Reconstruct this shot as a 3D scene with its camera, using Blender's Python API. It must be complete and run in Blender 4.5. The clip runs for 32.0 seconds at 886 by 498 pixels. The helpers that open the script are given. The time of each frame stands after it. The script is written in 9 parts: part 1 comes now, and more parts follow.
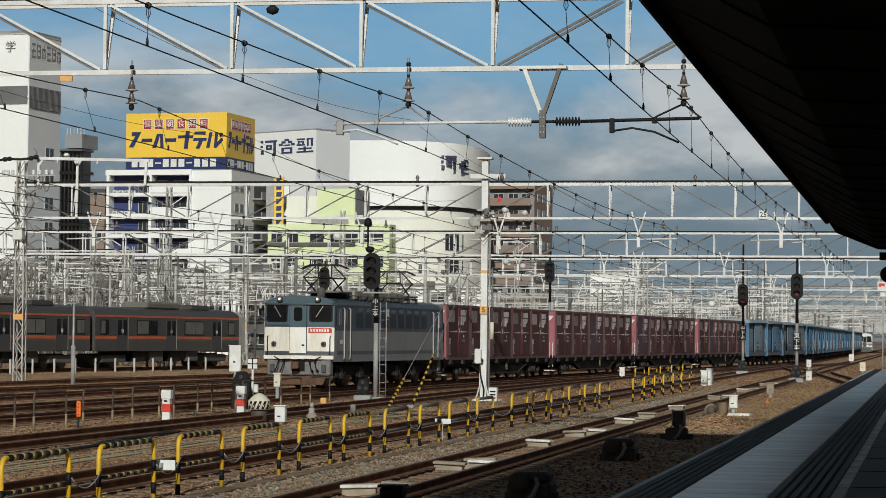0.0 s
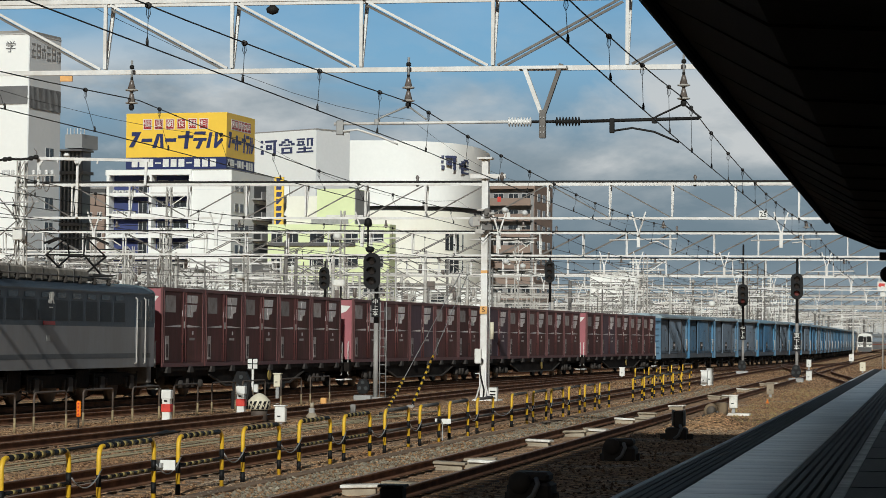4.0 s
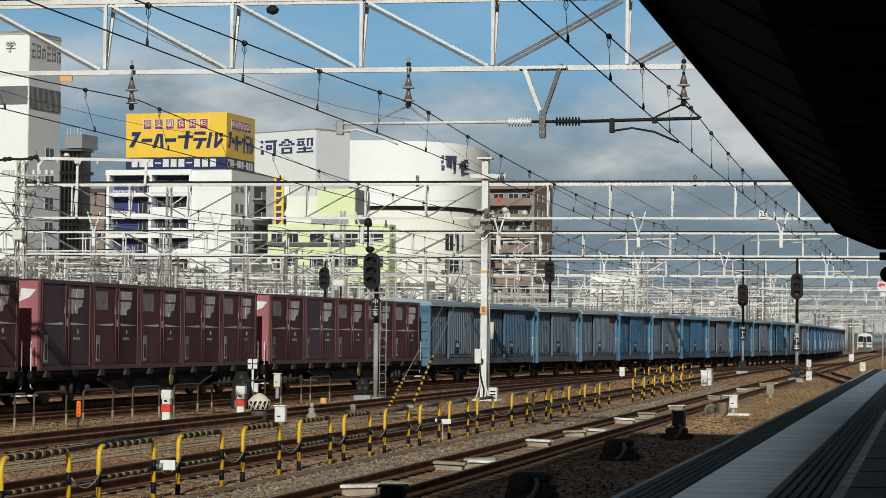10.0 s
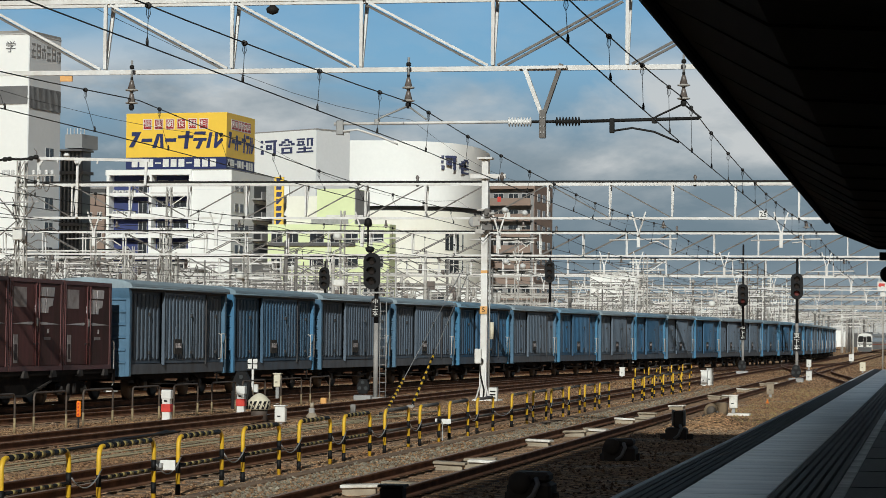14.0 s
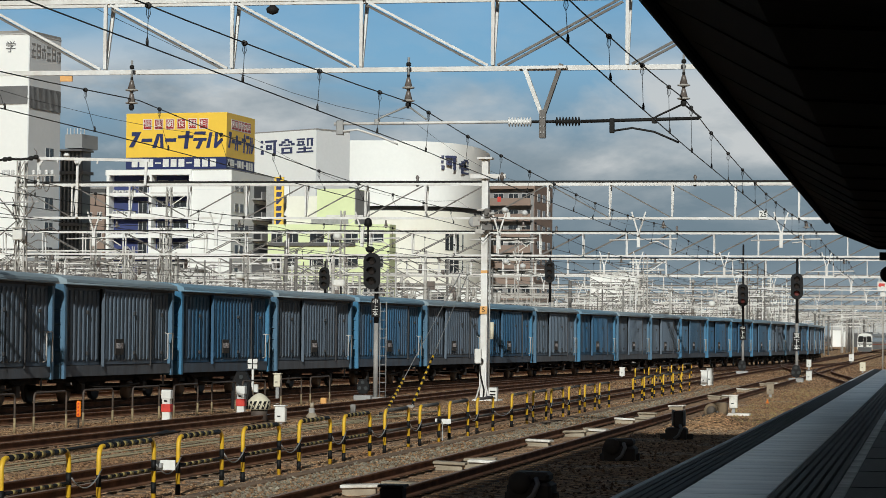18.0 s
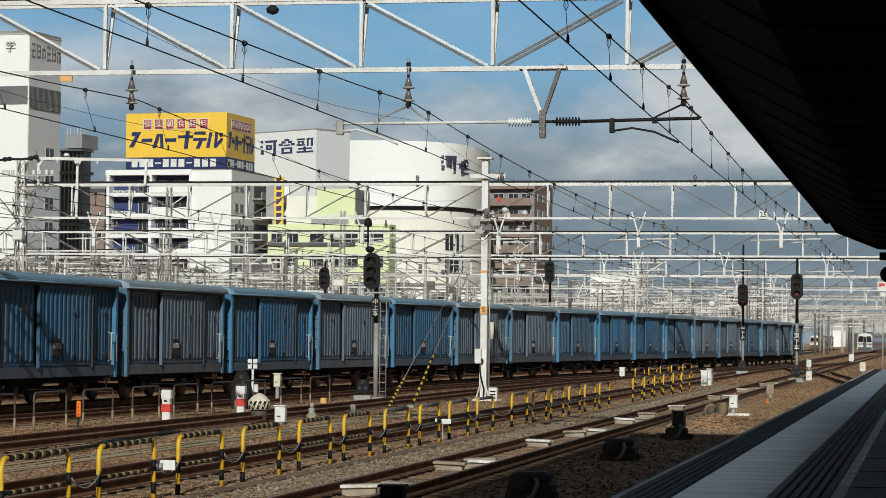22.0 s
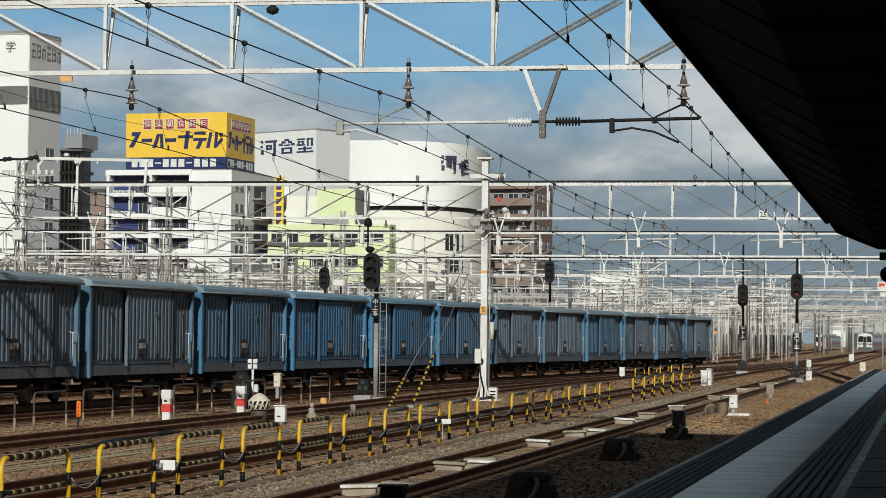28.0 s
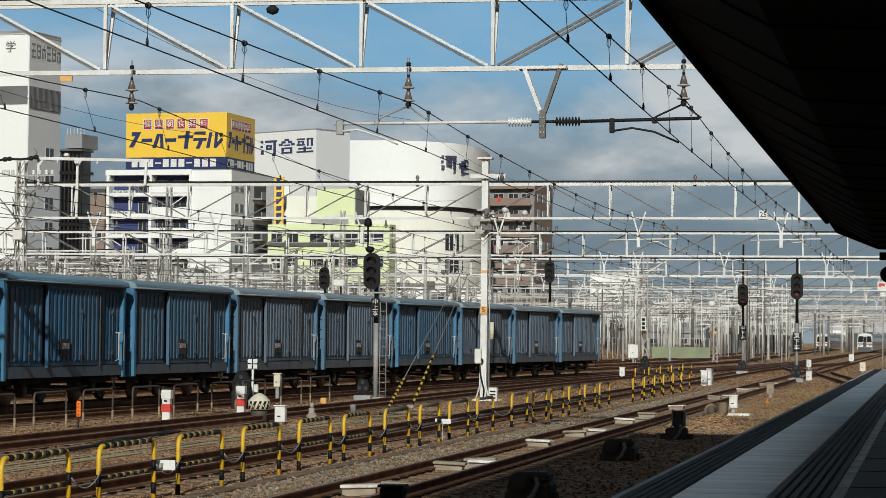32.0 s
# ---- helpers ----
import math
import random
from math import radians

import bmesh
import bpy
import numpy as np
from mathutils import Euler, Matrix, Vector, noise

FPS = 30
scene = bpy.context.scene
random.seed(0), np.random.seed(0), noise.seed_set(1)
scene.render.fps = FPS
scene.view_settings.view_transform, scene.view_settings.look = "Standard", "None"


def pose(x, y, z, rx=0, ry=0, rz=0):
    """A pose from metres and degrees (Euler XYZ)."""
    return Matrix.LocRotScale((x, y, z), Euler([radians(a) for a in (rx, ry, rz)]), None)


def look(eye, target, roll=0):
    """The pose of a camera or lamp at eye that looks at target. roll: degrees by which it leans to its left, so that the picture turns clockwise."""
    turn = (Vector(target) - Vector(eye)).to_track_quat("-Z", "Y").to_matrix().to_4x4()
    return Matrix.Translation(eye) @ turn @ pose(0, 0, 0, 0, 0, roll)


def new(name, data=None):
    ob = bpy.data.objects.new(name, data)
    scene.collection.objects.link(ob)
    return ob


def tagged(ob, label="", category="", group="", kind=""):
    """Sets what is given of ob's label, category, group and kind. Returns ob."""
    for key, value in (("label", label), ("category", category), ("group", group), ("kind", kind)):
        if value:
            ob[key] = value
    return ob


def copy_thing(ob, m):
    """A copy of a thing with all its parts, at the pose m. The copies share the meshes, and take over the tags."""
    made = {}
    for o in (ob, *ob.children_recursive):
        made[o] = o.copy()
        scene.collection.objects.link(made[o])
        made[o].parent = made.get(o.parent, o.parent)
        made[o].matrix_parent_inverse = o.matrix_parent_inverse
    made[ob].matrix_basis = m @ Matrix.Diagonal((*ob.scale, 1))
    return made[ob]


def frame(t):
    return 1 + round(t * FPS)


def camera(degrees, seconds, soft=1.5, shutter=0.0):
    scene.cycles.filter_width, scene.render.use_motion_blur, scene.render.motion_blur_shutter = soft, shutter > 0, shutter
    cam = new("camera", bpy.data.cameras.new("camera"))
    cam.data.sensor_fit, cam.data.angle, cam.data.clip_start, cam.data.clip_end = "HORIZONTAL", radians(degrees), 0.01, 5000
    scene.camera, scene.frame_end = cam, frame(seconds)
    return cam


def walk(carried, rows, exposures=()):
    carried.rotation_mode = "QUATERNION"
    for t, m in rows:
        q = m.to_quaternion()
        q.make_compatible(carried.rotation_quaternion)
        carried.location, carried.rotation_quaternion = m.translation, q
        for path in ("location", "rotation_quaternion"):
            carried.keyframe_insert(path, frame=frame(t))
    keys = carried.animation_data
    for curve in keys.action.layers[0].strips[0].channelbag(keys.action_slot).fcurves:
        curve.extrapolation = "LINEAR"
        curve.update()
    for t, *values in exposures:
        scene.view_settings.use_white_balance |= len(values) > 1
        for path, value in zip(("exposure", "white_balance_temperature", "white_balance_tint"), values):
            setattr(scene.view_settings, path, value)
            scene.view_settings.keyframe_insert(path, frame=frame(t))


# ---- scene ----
cam = camera(19.707, 32.0, soft=0.8)
EYE = Vector((0.0, 0.0, 1.997))
YAW, PITCH = radians(-10.7725), radians(1.9876)
AIM = EYE + 100 * Vector((math.sin(YAW) * math.cos(PITCH), math.cos(YAW) * math.cos(PITCH), math.sin(PITCH)))
walk(cam, [(0.0, look(EYE, AIM, 0.5614)), (32.0, look(EYE, AIM, 0.5614))], exposures=[(0.0, -0.75, 6350, 8), (1.5, -0.67, 6350, 8), (3.0, -0.62, 6350, 8), (32.0, -0.62, 6350, 8)])

# ---- light ----
SUN_AZ, SUN_EL = 8.0, 26.0      # degrees to the right of straight back along the tracks, and above the horizon
world = bpy.data.worlds.new("sky")
scene.world = world
world.use_nodes = True
wn = world.node_tree.nodes
wl = world.node_tree.links
sky = wn.new("ShaderNodeTexSky")
sky.sky_type = "NISHITA"
sky.sun_disc = False
sky.sun_elevation = radians(SUN_EL)
sky.sun_rotation = radians(180 - SUN_AZ)
sky.air_density, sky.dust_density, sky.ozone_density = 1.0, 1.0, 1.0
thin = wn.new("ShaderNodeHueSaturation")      # broken cloud greys the blue
thin.inputs["Saturation"].default_value = 0.85
wl.new(sky.outputs[0], thin.inputs["Color"])
wl.new(thin.outputs[0], wn["Background"].inputs[0])
wn["Background"].inputs[1].default_value = 0.025
sun = new("sun", bpy.data.lights.new("sun", "SUN"))
sun.data.energy = 5.5
sun.data.angle = radians(0.53)
sun.data.color = (0.965, 0.965, 0.915)
sun_from = Vector((math.sin(radians(SUN_AZ)) * math.cos(radians(SUN_EL)), -math.cos(radians(SUN_AZ)) * math.cos(radians(SUN_EL)), math.sin(radians(SUN_EL))))
sun.matrix_world = look(Vector((0, 0, 60)) + sun_from, (0, 0, 60))


# ---- materials ----
def mat(name, color, rough=0.7, metal=0.0, vary=0.25, scale=3.0, fine=40.0, bump=0.15, stain=None, stain_amount=0.35,
        spec=0.5, each=0.0, stretch=(1, 1, 1), emit=None, emit_strength=0.0):
    """A painted or bare surface: base colour with grain and stains at two scales, fine relief."""
    m = bpy.data.materials.new(name)
    m.use_nodes = True
    n, l = m.node_tree.nodes, m.node_tree.links
    b = n["Principled BSDF"]
    b.inputs["Metallic"].default_value = metal
    b.inputs["Specular IOR Level"].default_value = spec
    co = n.new("ShaderNodeTexCoord")
    mp = n.new("ShaderNodeMapping")
    mp.inputs["Scale"].default_value = stretch
    l.new(co.outputs["Object"], mp.inputs[0])
    big = n.new("ShaderNodeTexNoise")
    big.inputs["Scale"].default_value = scale
    big.inputs["Detail"].default_value = 5
    big.inputs["Roughness"].default_value = 0.65
    small = n.new("ShaderNodeTexNoise")
    small.inputs["Scale"].default_value = fine
    small.inputs["Detail"].default_value = 3
    l.new(mp.outputs[0], big.inputs["Vector"])
    l.new(mp.outputs[0], small.inputs["Vector"])
    dark = stain or tuple(c * 0.45 for c in color)
    ramp = n.new("ShaderNodeValToRGB")
    ramp.color_ramp.elements[0].position, ramp.color_ramp.elements[1].position = 0.38, 0.62
    l.new(big.outputs[0], ramp.inputs[0])
    mix = n.new("ShaderNodeMix")
    mix.data_type = "RGBA"
    mix.inputs[6].default_value = (*dark, 1)
    mix.inputs[7].default_value = (*color, 1)
    amount = n.new("ShaderNodeMath")
    amount.operation = "MULTIPLY_ADD"
    amount.inputs[1].default_value = stain_amount
    amount.inputs[2].default_value = 1 - stain_amount
    l.new(ramp.outputs[0], amount.inputs[0])
    l.new(amount.outputs[0], mix.inputs[0])
    hsv = n.new("ShaderNodeHueSaturation")
    val = n.new("ShaderNodeMath")
    val.operation = "MULTIPLY_ADD"
    val.inputs[1].default_value = vary * 2
    val.inputs[2].default_value = 1 - vary
    l.new(small.outputs[0], val.inputs[0])
    last = val
    if each:
        info = n.new("ShaderNodeObjectInfo")
        one = n.new("ShaderNodeMath")
        one.operation = "MULTIPLY_ADD"
        one.inputs[1].default_value = each * 2
        one.inputs[2].default_value = 1 - each
        l.new(info.outputs["Random"], one.inputs[0])
        both = n.new("ShaderNodeMath")
        both.operation = "MULTIPLY"
        l.new(one.outputs[0], both.inputs[0])
        l.new(val.outputs[0], both.inputs[1])
        last = both
    l.new(last.outputs[0], hsv.inputs["Value"])
    l.new(mix.outputs[2], hsv.inputs["Color"])
    l.new(hsv.outputs[0], b.inputs["Base Color"])
    rr = n.new("ShaderNodeMath")
    rr.operation = "MULTIPLY_ADD"
    rr.inputs[1].default_value = 0.25
    rr.inputs[2].default_value = max(0.05, rough - 0.12)
    l.new(small.outputs[0], rr.inputs[0])
    l.new(rr.outputs[0], b.inputs["Roughness"])
    if bump:
        bp = n.new("ShaderNodeBump")
        bp.inputs["Strength"].default_value = bump
        bp.inputs["Distance"].default_value = 0.02
        l.new(small.outputs[0], bp.inputs["Height"])
        l.new(bp.outputs[0], b.inputs["Normal"])
    if emit:
        b.inputs["Emission Color"].default_value = (*emit, 1)
        b.inputs["Emission Strength"].default_value = emit_strength
    return m


def glass_mat(name, color, rough=0.08):
    m = bpy.data.materials.new(name)
    m.use_nodes = True
    b = m.node_tree.nodes["Principled BSDF"]
    b.inputs["Base Color"].default_value = (*color, 1)
    b.inputs["Roughness"].default_value = rough
    b.inputs["Specular IOR Level"].default_value = 0.7
    return m


def ballast_mat():
    """Broken stone, rust-brown between the tracks and greyer where it is fresh."""
    m = bpy.data.materials.new("ballast")
    m.use_nodes = True
    n, l = m.node_tree.nodes, m.node_tree.links
    b = n["Principled BSDF"]
    b.inputs["Roughness"].default_value = 0.95
    b.inputs["Specular IOR Level"].default_value = 0.2
    co = n.new("ShaderNodeTexCoord")
    stones = n.new("ShaderNodeTexVoronoi")
    stones.inputs["Scale"].default_value = 16
    patch = n.new("ShaderNodeTexNoise")
    patch.inputs["Scale"].default_value = 0.35
    patch.inputs["Detail"].default_value = 7
    patch.inputs["Roughness"].default_value = 0.7
    grain = n.new("ShaderNodeTexNoise")
    grain.inputs["Scale"].default_value = 5
    grain.inputs["Detail"].default_value = 8
    grain.inputs["Roughness"].default_value = 0.75
    for t in (stones, patch, grain):
        l.new(co.outputs["Object"], t.inputs["Vector"])
    ramp = n.new("ShaderNodeValToRGB")
    cr = ramp.color_ramp
    cr.elements[0].position, cr.elements[0].color = 0.36, (0.32, 0.175, 0.092, 1)
    cr.elements[1].position, cr.elements[1].color = 0.66, (0.43, 0.342, 0.25, 1)
    e = cr.elements.new(0.5)
    e.color = (0.46, 0.275, 0.138, 1)
    l.new(patch.outputs[0], ramp.inputs[0])
    sep = n.new("ShaderNodeSeparateColor")
    l.new(stones.outputs["Color"], sep.inputs[0])
    val = n.new("ShaderNodeMath")
    val.operation = "MULTIPLY_ADD"
    val.inputs[1].default_value = 1.7
    val.inputs[2].default_value = 0.1
    l.new(sep.outputs[0], val.inputs[0])
    g2 = n.new("ShaderNodeMath")
    g2.operation = "MULTIPLY_ADD"
    g2.inputs[1].default_value = 2.2
    g2.inputs[2].default_value = -0.1
    l.new(grain.outputs[0], g2.inputs[0])
    mul = n.new("ShaderNodeMath")
    mul.operation = "MULTIPLY"
    l.new(val.outputs[0], mul.inputs[0])
    l.new(g2.outputs[0], mul.inputs[1])
    hsv = n.new("ShaderNodeHueSaturation")
    l.new(mul.outputs[0], hsv.inputs["Value"])
    l.new(ramp.outputs[0], hsv.inputs["Color"])
    l.new(hsv.outputs[0], b.inputs["Base Color"])
    bp = n.new("ShaderNodeBump")
    bp.inputs["Strength"].default_value = 0.9
    bp.inputs["Distance"].default_value = 0.049
    l.new(stones.outputs["Distance"], bp.inputs["Height"])
    l.new(bp.outputs[0], b.inputs["Normal"])
    return m


BALLAST = ballast_mat()
STEEL_WHITE = mat("pale_painted_steel", (0.74, 0.74, 0.715), 0.55, 0.0, 0.12, 1.2, 14, 0.0, stain=(0.42, 0.36, 0.29), stain_amount=0.4)
STEEL_GREY = mat("grey_galvanised_steel", (0.36, 0.36, 0.35), 0.55, 0.3, 0.18, 2, 20, 0.05, stain_amount=0.4)
# bracing tone with shade put in, over real weathering; masts share it
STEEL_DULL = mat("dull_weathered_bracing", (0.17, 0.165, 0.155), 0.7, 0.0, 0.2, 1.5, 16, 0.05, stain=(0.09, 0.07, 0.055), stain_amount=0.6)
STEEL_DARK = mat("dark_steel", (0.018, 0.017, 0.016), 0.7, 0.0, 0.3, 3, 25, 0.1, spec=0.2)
WIRE = mat("weathered_copper_wire", (0.025, 0.023, 0.022), 0.6, 0.3, 0.2, 1, 10, 0)
RAIL_SIDE = mat("rusty_rail", (0.20, 0.098, 0.054), 0.9, 0.0, 0.3, 2, 30, 0.1, stain=(0.05, 0.028, 0.018), stain_amount=0.6, spec=0.15)
RAIL_TOP = mat("worn_rail_head", (0.30, 0.18, 0.115), 0.5, 0.2, 0.25, 1, 20, 0.02, stain=(0.13, 0.07, 0.04), stain_amount=0.6)
SLEEPER = mat("stained_concrete_sleeper", (0.19, 0.12, 0.07), 0.9, 0, 0.3, 3, 30, 0.3, each=0.25)
CONCRETE = mat("weathered_concrete", (0.34, 0.33, 0.31), 0.9, 0, 0.2, 0.8, 18, 0.2, stain=(0.17, 0.16, 0.15), stain_amount=0.6)
BLACK = mat("black_paint", (0.009, 0.009, 0.0095), 0.6, 0, 0.3, 3, 20, 0.05, spec=0.2)
YELLOW = mat("yellow_paint", (0.72, 0.44, 0.02), 0.5, 0, 0.15, 4, 30, 0.05, stain=(0.45, 0.26, 0.04))
WHITE = mat("white_paint", (0.74, 0.74, 0.70), 0.6, 0, 0.1, 2, 15, 0.05, stain=(0.45, 0.43, 0.38))
CREAM = mat("cream_paint", (0.68, 0.64, 0.50), 0.65, 0, 0.12, 2, 15, 0.05, stain=(0.42, 0.36, 0.24))
RED = mat("red_paint", (0.60, 0.045, 0.03), 0.5, 0, 0.15, 3, 20, 0.05)
ORANGE_FADED = mat("sun_faded_orange_plate", (0.70, 0.37, 0.11), 0.6, 0, 0.12, 3, 20, 0.05, stain=(0.5, 0.3, 0.14))
ORANGE = mat("orange_paint", (0.82, 0.24, 0.03), 0.5, 0, 0.1, 3, 20, 0.05)


# ---- mesh building ----
class Geo:
    """Collects vertices and faces of one part."""

    def __init__(self):
        self.v, self.f, self.s = [], [], []

    def quad_strip(self, rings, closed=True, caps=True, smooth=False):
        base, k = len(self.v), len(rings[0])
        for r in rings:
            self.v.extend(r)
        for i in range(len(rings) - 1):
            for j in range(k if closed else k - 1):
                a, b = base + i * k + j, base + i * k + (j + 1) % k
                self.f.append((a, b, b + k, a + k))
                self.s.append(smooth)
        if caps:
            self.f.append(tuple(base + j for j in reversed(range(k))))
            self.f.append(tuple(base + (len(rings) - 1) * k + j for j in range(k)))
            self.s += [False, False]
        return self

    def box(self, x0, x1, y0, y1, z0, z1, cut=0.0):
        """A box; cut rounds its upright and its top edges by a chamfer."""
        if not cut:
            return self.quad_strip([[(x0, y0, z), (x1, y0, z), (x1, y1, z), (x0, y1, z)] for z in (z0, z1)])
        rings = []
        for z, d in ((z0, cut), (z0 + cut, 0), (z1 - cut, 0), (z1, cut)):
            a, b, c, e = x0 + d, x1 - d, y0 + d, y1 - d
            k = cut
            rings.append([(a + k, c, z), (b - k, c, z), (b, c + k, z), (b, e - k, z), (b - k, e, z), (a + k, e, z), (a, e - k, z), (a, c + k, z)])
        return self.quad_strip(rings)

    def tube(self, points, r, seg=6, caps=True):
        pts = [Vector(p) for p in points]
        rings, side = [], None
        for i, p in enumerate(pts):
            d = (pts[min(i + 1, len(pts) - 1)] - pts[max(i - 1, 0)]).normalized()
            if side is None:
                side = d.cross(Vector((0, 0, 1)))
                if side.length < 0.05:
                    side = d.cross(Vector((0, 1, 0)))
            else:
                side = side - d * side.dot(d)
            side.normalize()
            up = side.cross(d)
            rr = r[i] if isinstance(r, (list, tuple)) else r
            rings.append([tuple(p + rr * (math.cos(2 * math.pi * j / seg) * side + math.sin(2 * math.pi * j / seg) * up)) for j in range(seg)])
        return self.quad_strip(rings, True, caps, seg > 4)

    def bar(self, a, b, w, h):
        """A straight bar of rectangular section w (level) by h (upright)."""
        a, b = Vector(a), Vector(b)
        d = (b - a).normalized()
        side = d.cross(Vector((0, 0, 1)))
        if side.length < 0.05:
            side = Vector((1, 0, 0))
        side.normalize()
        up = side.cross(d)
        return self.quad_strip([[tuple(p + sx * w / 2 * side + sz * h / 2 * up) for sx, sz in ((-1, -1), (1, -1), (1, 1), (-1, 1))] for p in (a, b)])

    def angle(self, a, b, w, t=0.012):
        """An L-shaped steel angle from a to b."""
        a, b = Vector(a), Vector(b)
        d = (b - a).normalized()
        side = d.cross(Vector((0, 0, 1)))
        if side.length < 0.05:
            side = Vector((1, 0, 0))
        side.normalize()
        up = side.cross(d)
        sec = ((0, 0), (w, 0), (w, t), (t, t), (t, w), (0, w))
        return self.quad_strip([[tuple(p + x * side + z * up) for x, z in sec] for p in (a, b)])

    def lathe(self, profile, seg=12, at=(0, 0, 0), axis="z"):
        rings = []
        for r, h in profile:
            ring = []
            for j in range(seg):
                c, s = r * math.cos(2 * math.pi * j / seg), r * math.sin(2 * math.pi * j / seg)
                q = (c, s, h) if axis == "z" else ((h, c, s) if axis == "x" else (s, h, c))
                ring.append((q[0] + at[0], q[1] + at[1], q[2] + at[2]))
            rings.append(ring)
        return self.quad_strip(rings, True, True, True)

    def prism(self, outline, y0, y1, axis="y"):
        """An outline of (a, b) drawn out between y0 and y1 along an axis."""
        def at(a, b, h):
            return (a, h, b) if axis == "y" else ((h, a, b) if axis == "x" else (a, b, h))
        return self.quad_strip([[at(a, b, h) for a, b in outline] for h in (y0, y1)])

    def merge(self, other, m=Matrix()):
        base = len(self.v)
        self.v.extend(tuple(m @ Vector(p)) for p in other.v)
        self.f.extend(tuple(base + i for i in f) for f in other.f)
        self.s.extend(other.s)
        return self

    def mesh(self, name, material):
        me = bpy.data.meshes.new(name)
        me.from_pydata(self.v, [], self.f)
        me.polygons.foreach_set("use_smooth", self.s)
        bm = bmesh.new()
        bm.from_mesh(me)
        bmesh.ops.recalc_face_normals(bm, faces=bm.faces)
        bm.to_mesh(me)
        bm.free()
        me.materials.append(material)
        return me


def part(name, geo, material, parent=None, label="", m=None):
    """Links a Geo (or a finished mesh) as one mesh object under a thing or a part."""
    ob = new(name, geo if isinstance(geo, bpy.types.Mesh) else geo.mesh(name, material))
    ob.parent = parent
    if m is not None:
        ob.matrix_basis = m
    return tagged(ob, label)


def thing(name, label, category, group="", kind="", m=None):
    ob = tagged(new(name), label, category, group, kind)
    ob.empty_display_size = 0.2
    if m is not None:
        ob.matrix_basis = m
    return ob


def setting(name, geo, material, label, category):
    ob = new(name, geo if isinstance(geo, bpy.types.Mesh) else geo.mesh(name, material))
    return tagged(ob, label, category, "", "structure")


def lettering(name, text, size, material, parent, m, depth=0.004, label=""):
    """Words in the built-in font, turned into a mesh part that faces the local +z of m."""
    cu = bpy.data.curves.new(name, "FONT")
    cu.body, cu.size, cu.extrude = text, size, depth
    cu.align_x, cu.align_y = "CENTER", "CENTER"
    tmp = bpy.data.objects.new(name, cu)
    scene.collection.objects.link(tmp)
    me = bpy.data.meshes.new_from_object(tmp.evaluated_get(bpy.context.evaluated_depsgraph_get()))
    bpy.data.objects.remove(tmp)
    bpy.data.curves.remove(cu)
    me.materials.clear()
    me.materials.append(material)
    return part(name, me, material, parent, label, m)


def smooth_path(points):
    """A smooth curve x(y) through (y, x) points in rising y."""
    ys, xs = [p[0] for p in points], [p[1] for p in points]
    n = len(points)
    sl = [(xs[min(i + 1, n - 1)] - xs[max(i - 1, 0)]) / (ys[min(i + 1, n - 1)] - ys[max(i - 1, 0)]) for i in range(n)]

    def at(y):
        if y <= ys[0]:
            return xs[0] + sl[0] * (y - ys[0])
        if y >= ys[-1]:
            return xs[-1] + sl[-1] * (y - ys[-1])
        i = max(k for k in range(n - 1) if ys[k] <= y)
        h = ys[i + 1] - ys[i]
        t = (y - ys[i]) / h
        return ((2 * t ** 3 - 3 * t ** 2 + 1) * xs[i] + (t ** 3 - 2 * t ** 2 + t) * h * sl[i]
                + (3 * t ** 2 - 2 * t ** 3) * xs[i + 1] + (t ** 3 - t ** 2) * h * sl[i + 1])
    return at


GROUND = -0.2

# ---- ground and tracks ----
g = Geo()
g.v = [(-2500, -400, GROUND), (2500, -400, GROUND), (2500, 4500, GROUND), (-2500, 4500, GROUND)]
g.f, g.s = [(0, 1, 2, 3)], [False]
setting("ground", g, BALLAST, "rust-brown railway ballast across the yard", "ground")

TRAIN_X = smooth_path([(-150, -29.0), (30, -25.5), (60.9, -25.02), (77, -24.59), (89.4, -24.03), (104, -23.05), (118, -21.94), (132, -20.8), (146.7, -19.52), (164.6, -17.98),
                       (186.5, -16.05), (208.6, -14.2), (225.6, -13.1), (242.7, -12.35), (262, -12.12), (311, -12.15), (600, -12.15)])
RAIL_SECTION = [(-0.062, -0.15), (0.062, -0.15), (0.062, -0.135), (0.012, -0.115), (0.012, -0.035), (0.034, -0.025), (0.034, -0.004), (-0.034, -0.004),
                (-0.034, -0.025), (-0.012, -0.035), (-0.012, -0.115), (-0.062, -0.135)]
sleeper_mesh = Geo().box(-1.0, 1.0, -0.12, 0.12, -0.29, -0.185, 0.012).mesh("sleeper", SLEEPER)


def rail_run(path, offset, ys):
    body, head = Geo(), Geo()
    rings, tops = [], []
    for y in ys:
        x = path(y)
        d = Vector((path(y + 0.5) - path(y - 0.5), 1.0, 0)).normalized()
        side = Vector((d.y, -d.x, 0))
        c = Vector((x, y, 0)) + offset * side
        rings.append([tuple(c + a * side + Vector((0, 0, b))) for a, b in RAIL_SECTION])
        tops.append([tuple(c + a * side + Vector((0, 0, b))) for a, b in ((-0.030, -0.004), (0.030, -0.004), (0.026, 0.0), (-0.026, 0.0))])
    body.quad_strip(rings)
    head.quad_strip(tops)
    return body, head


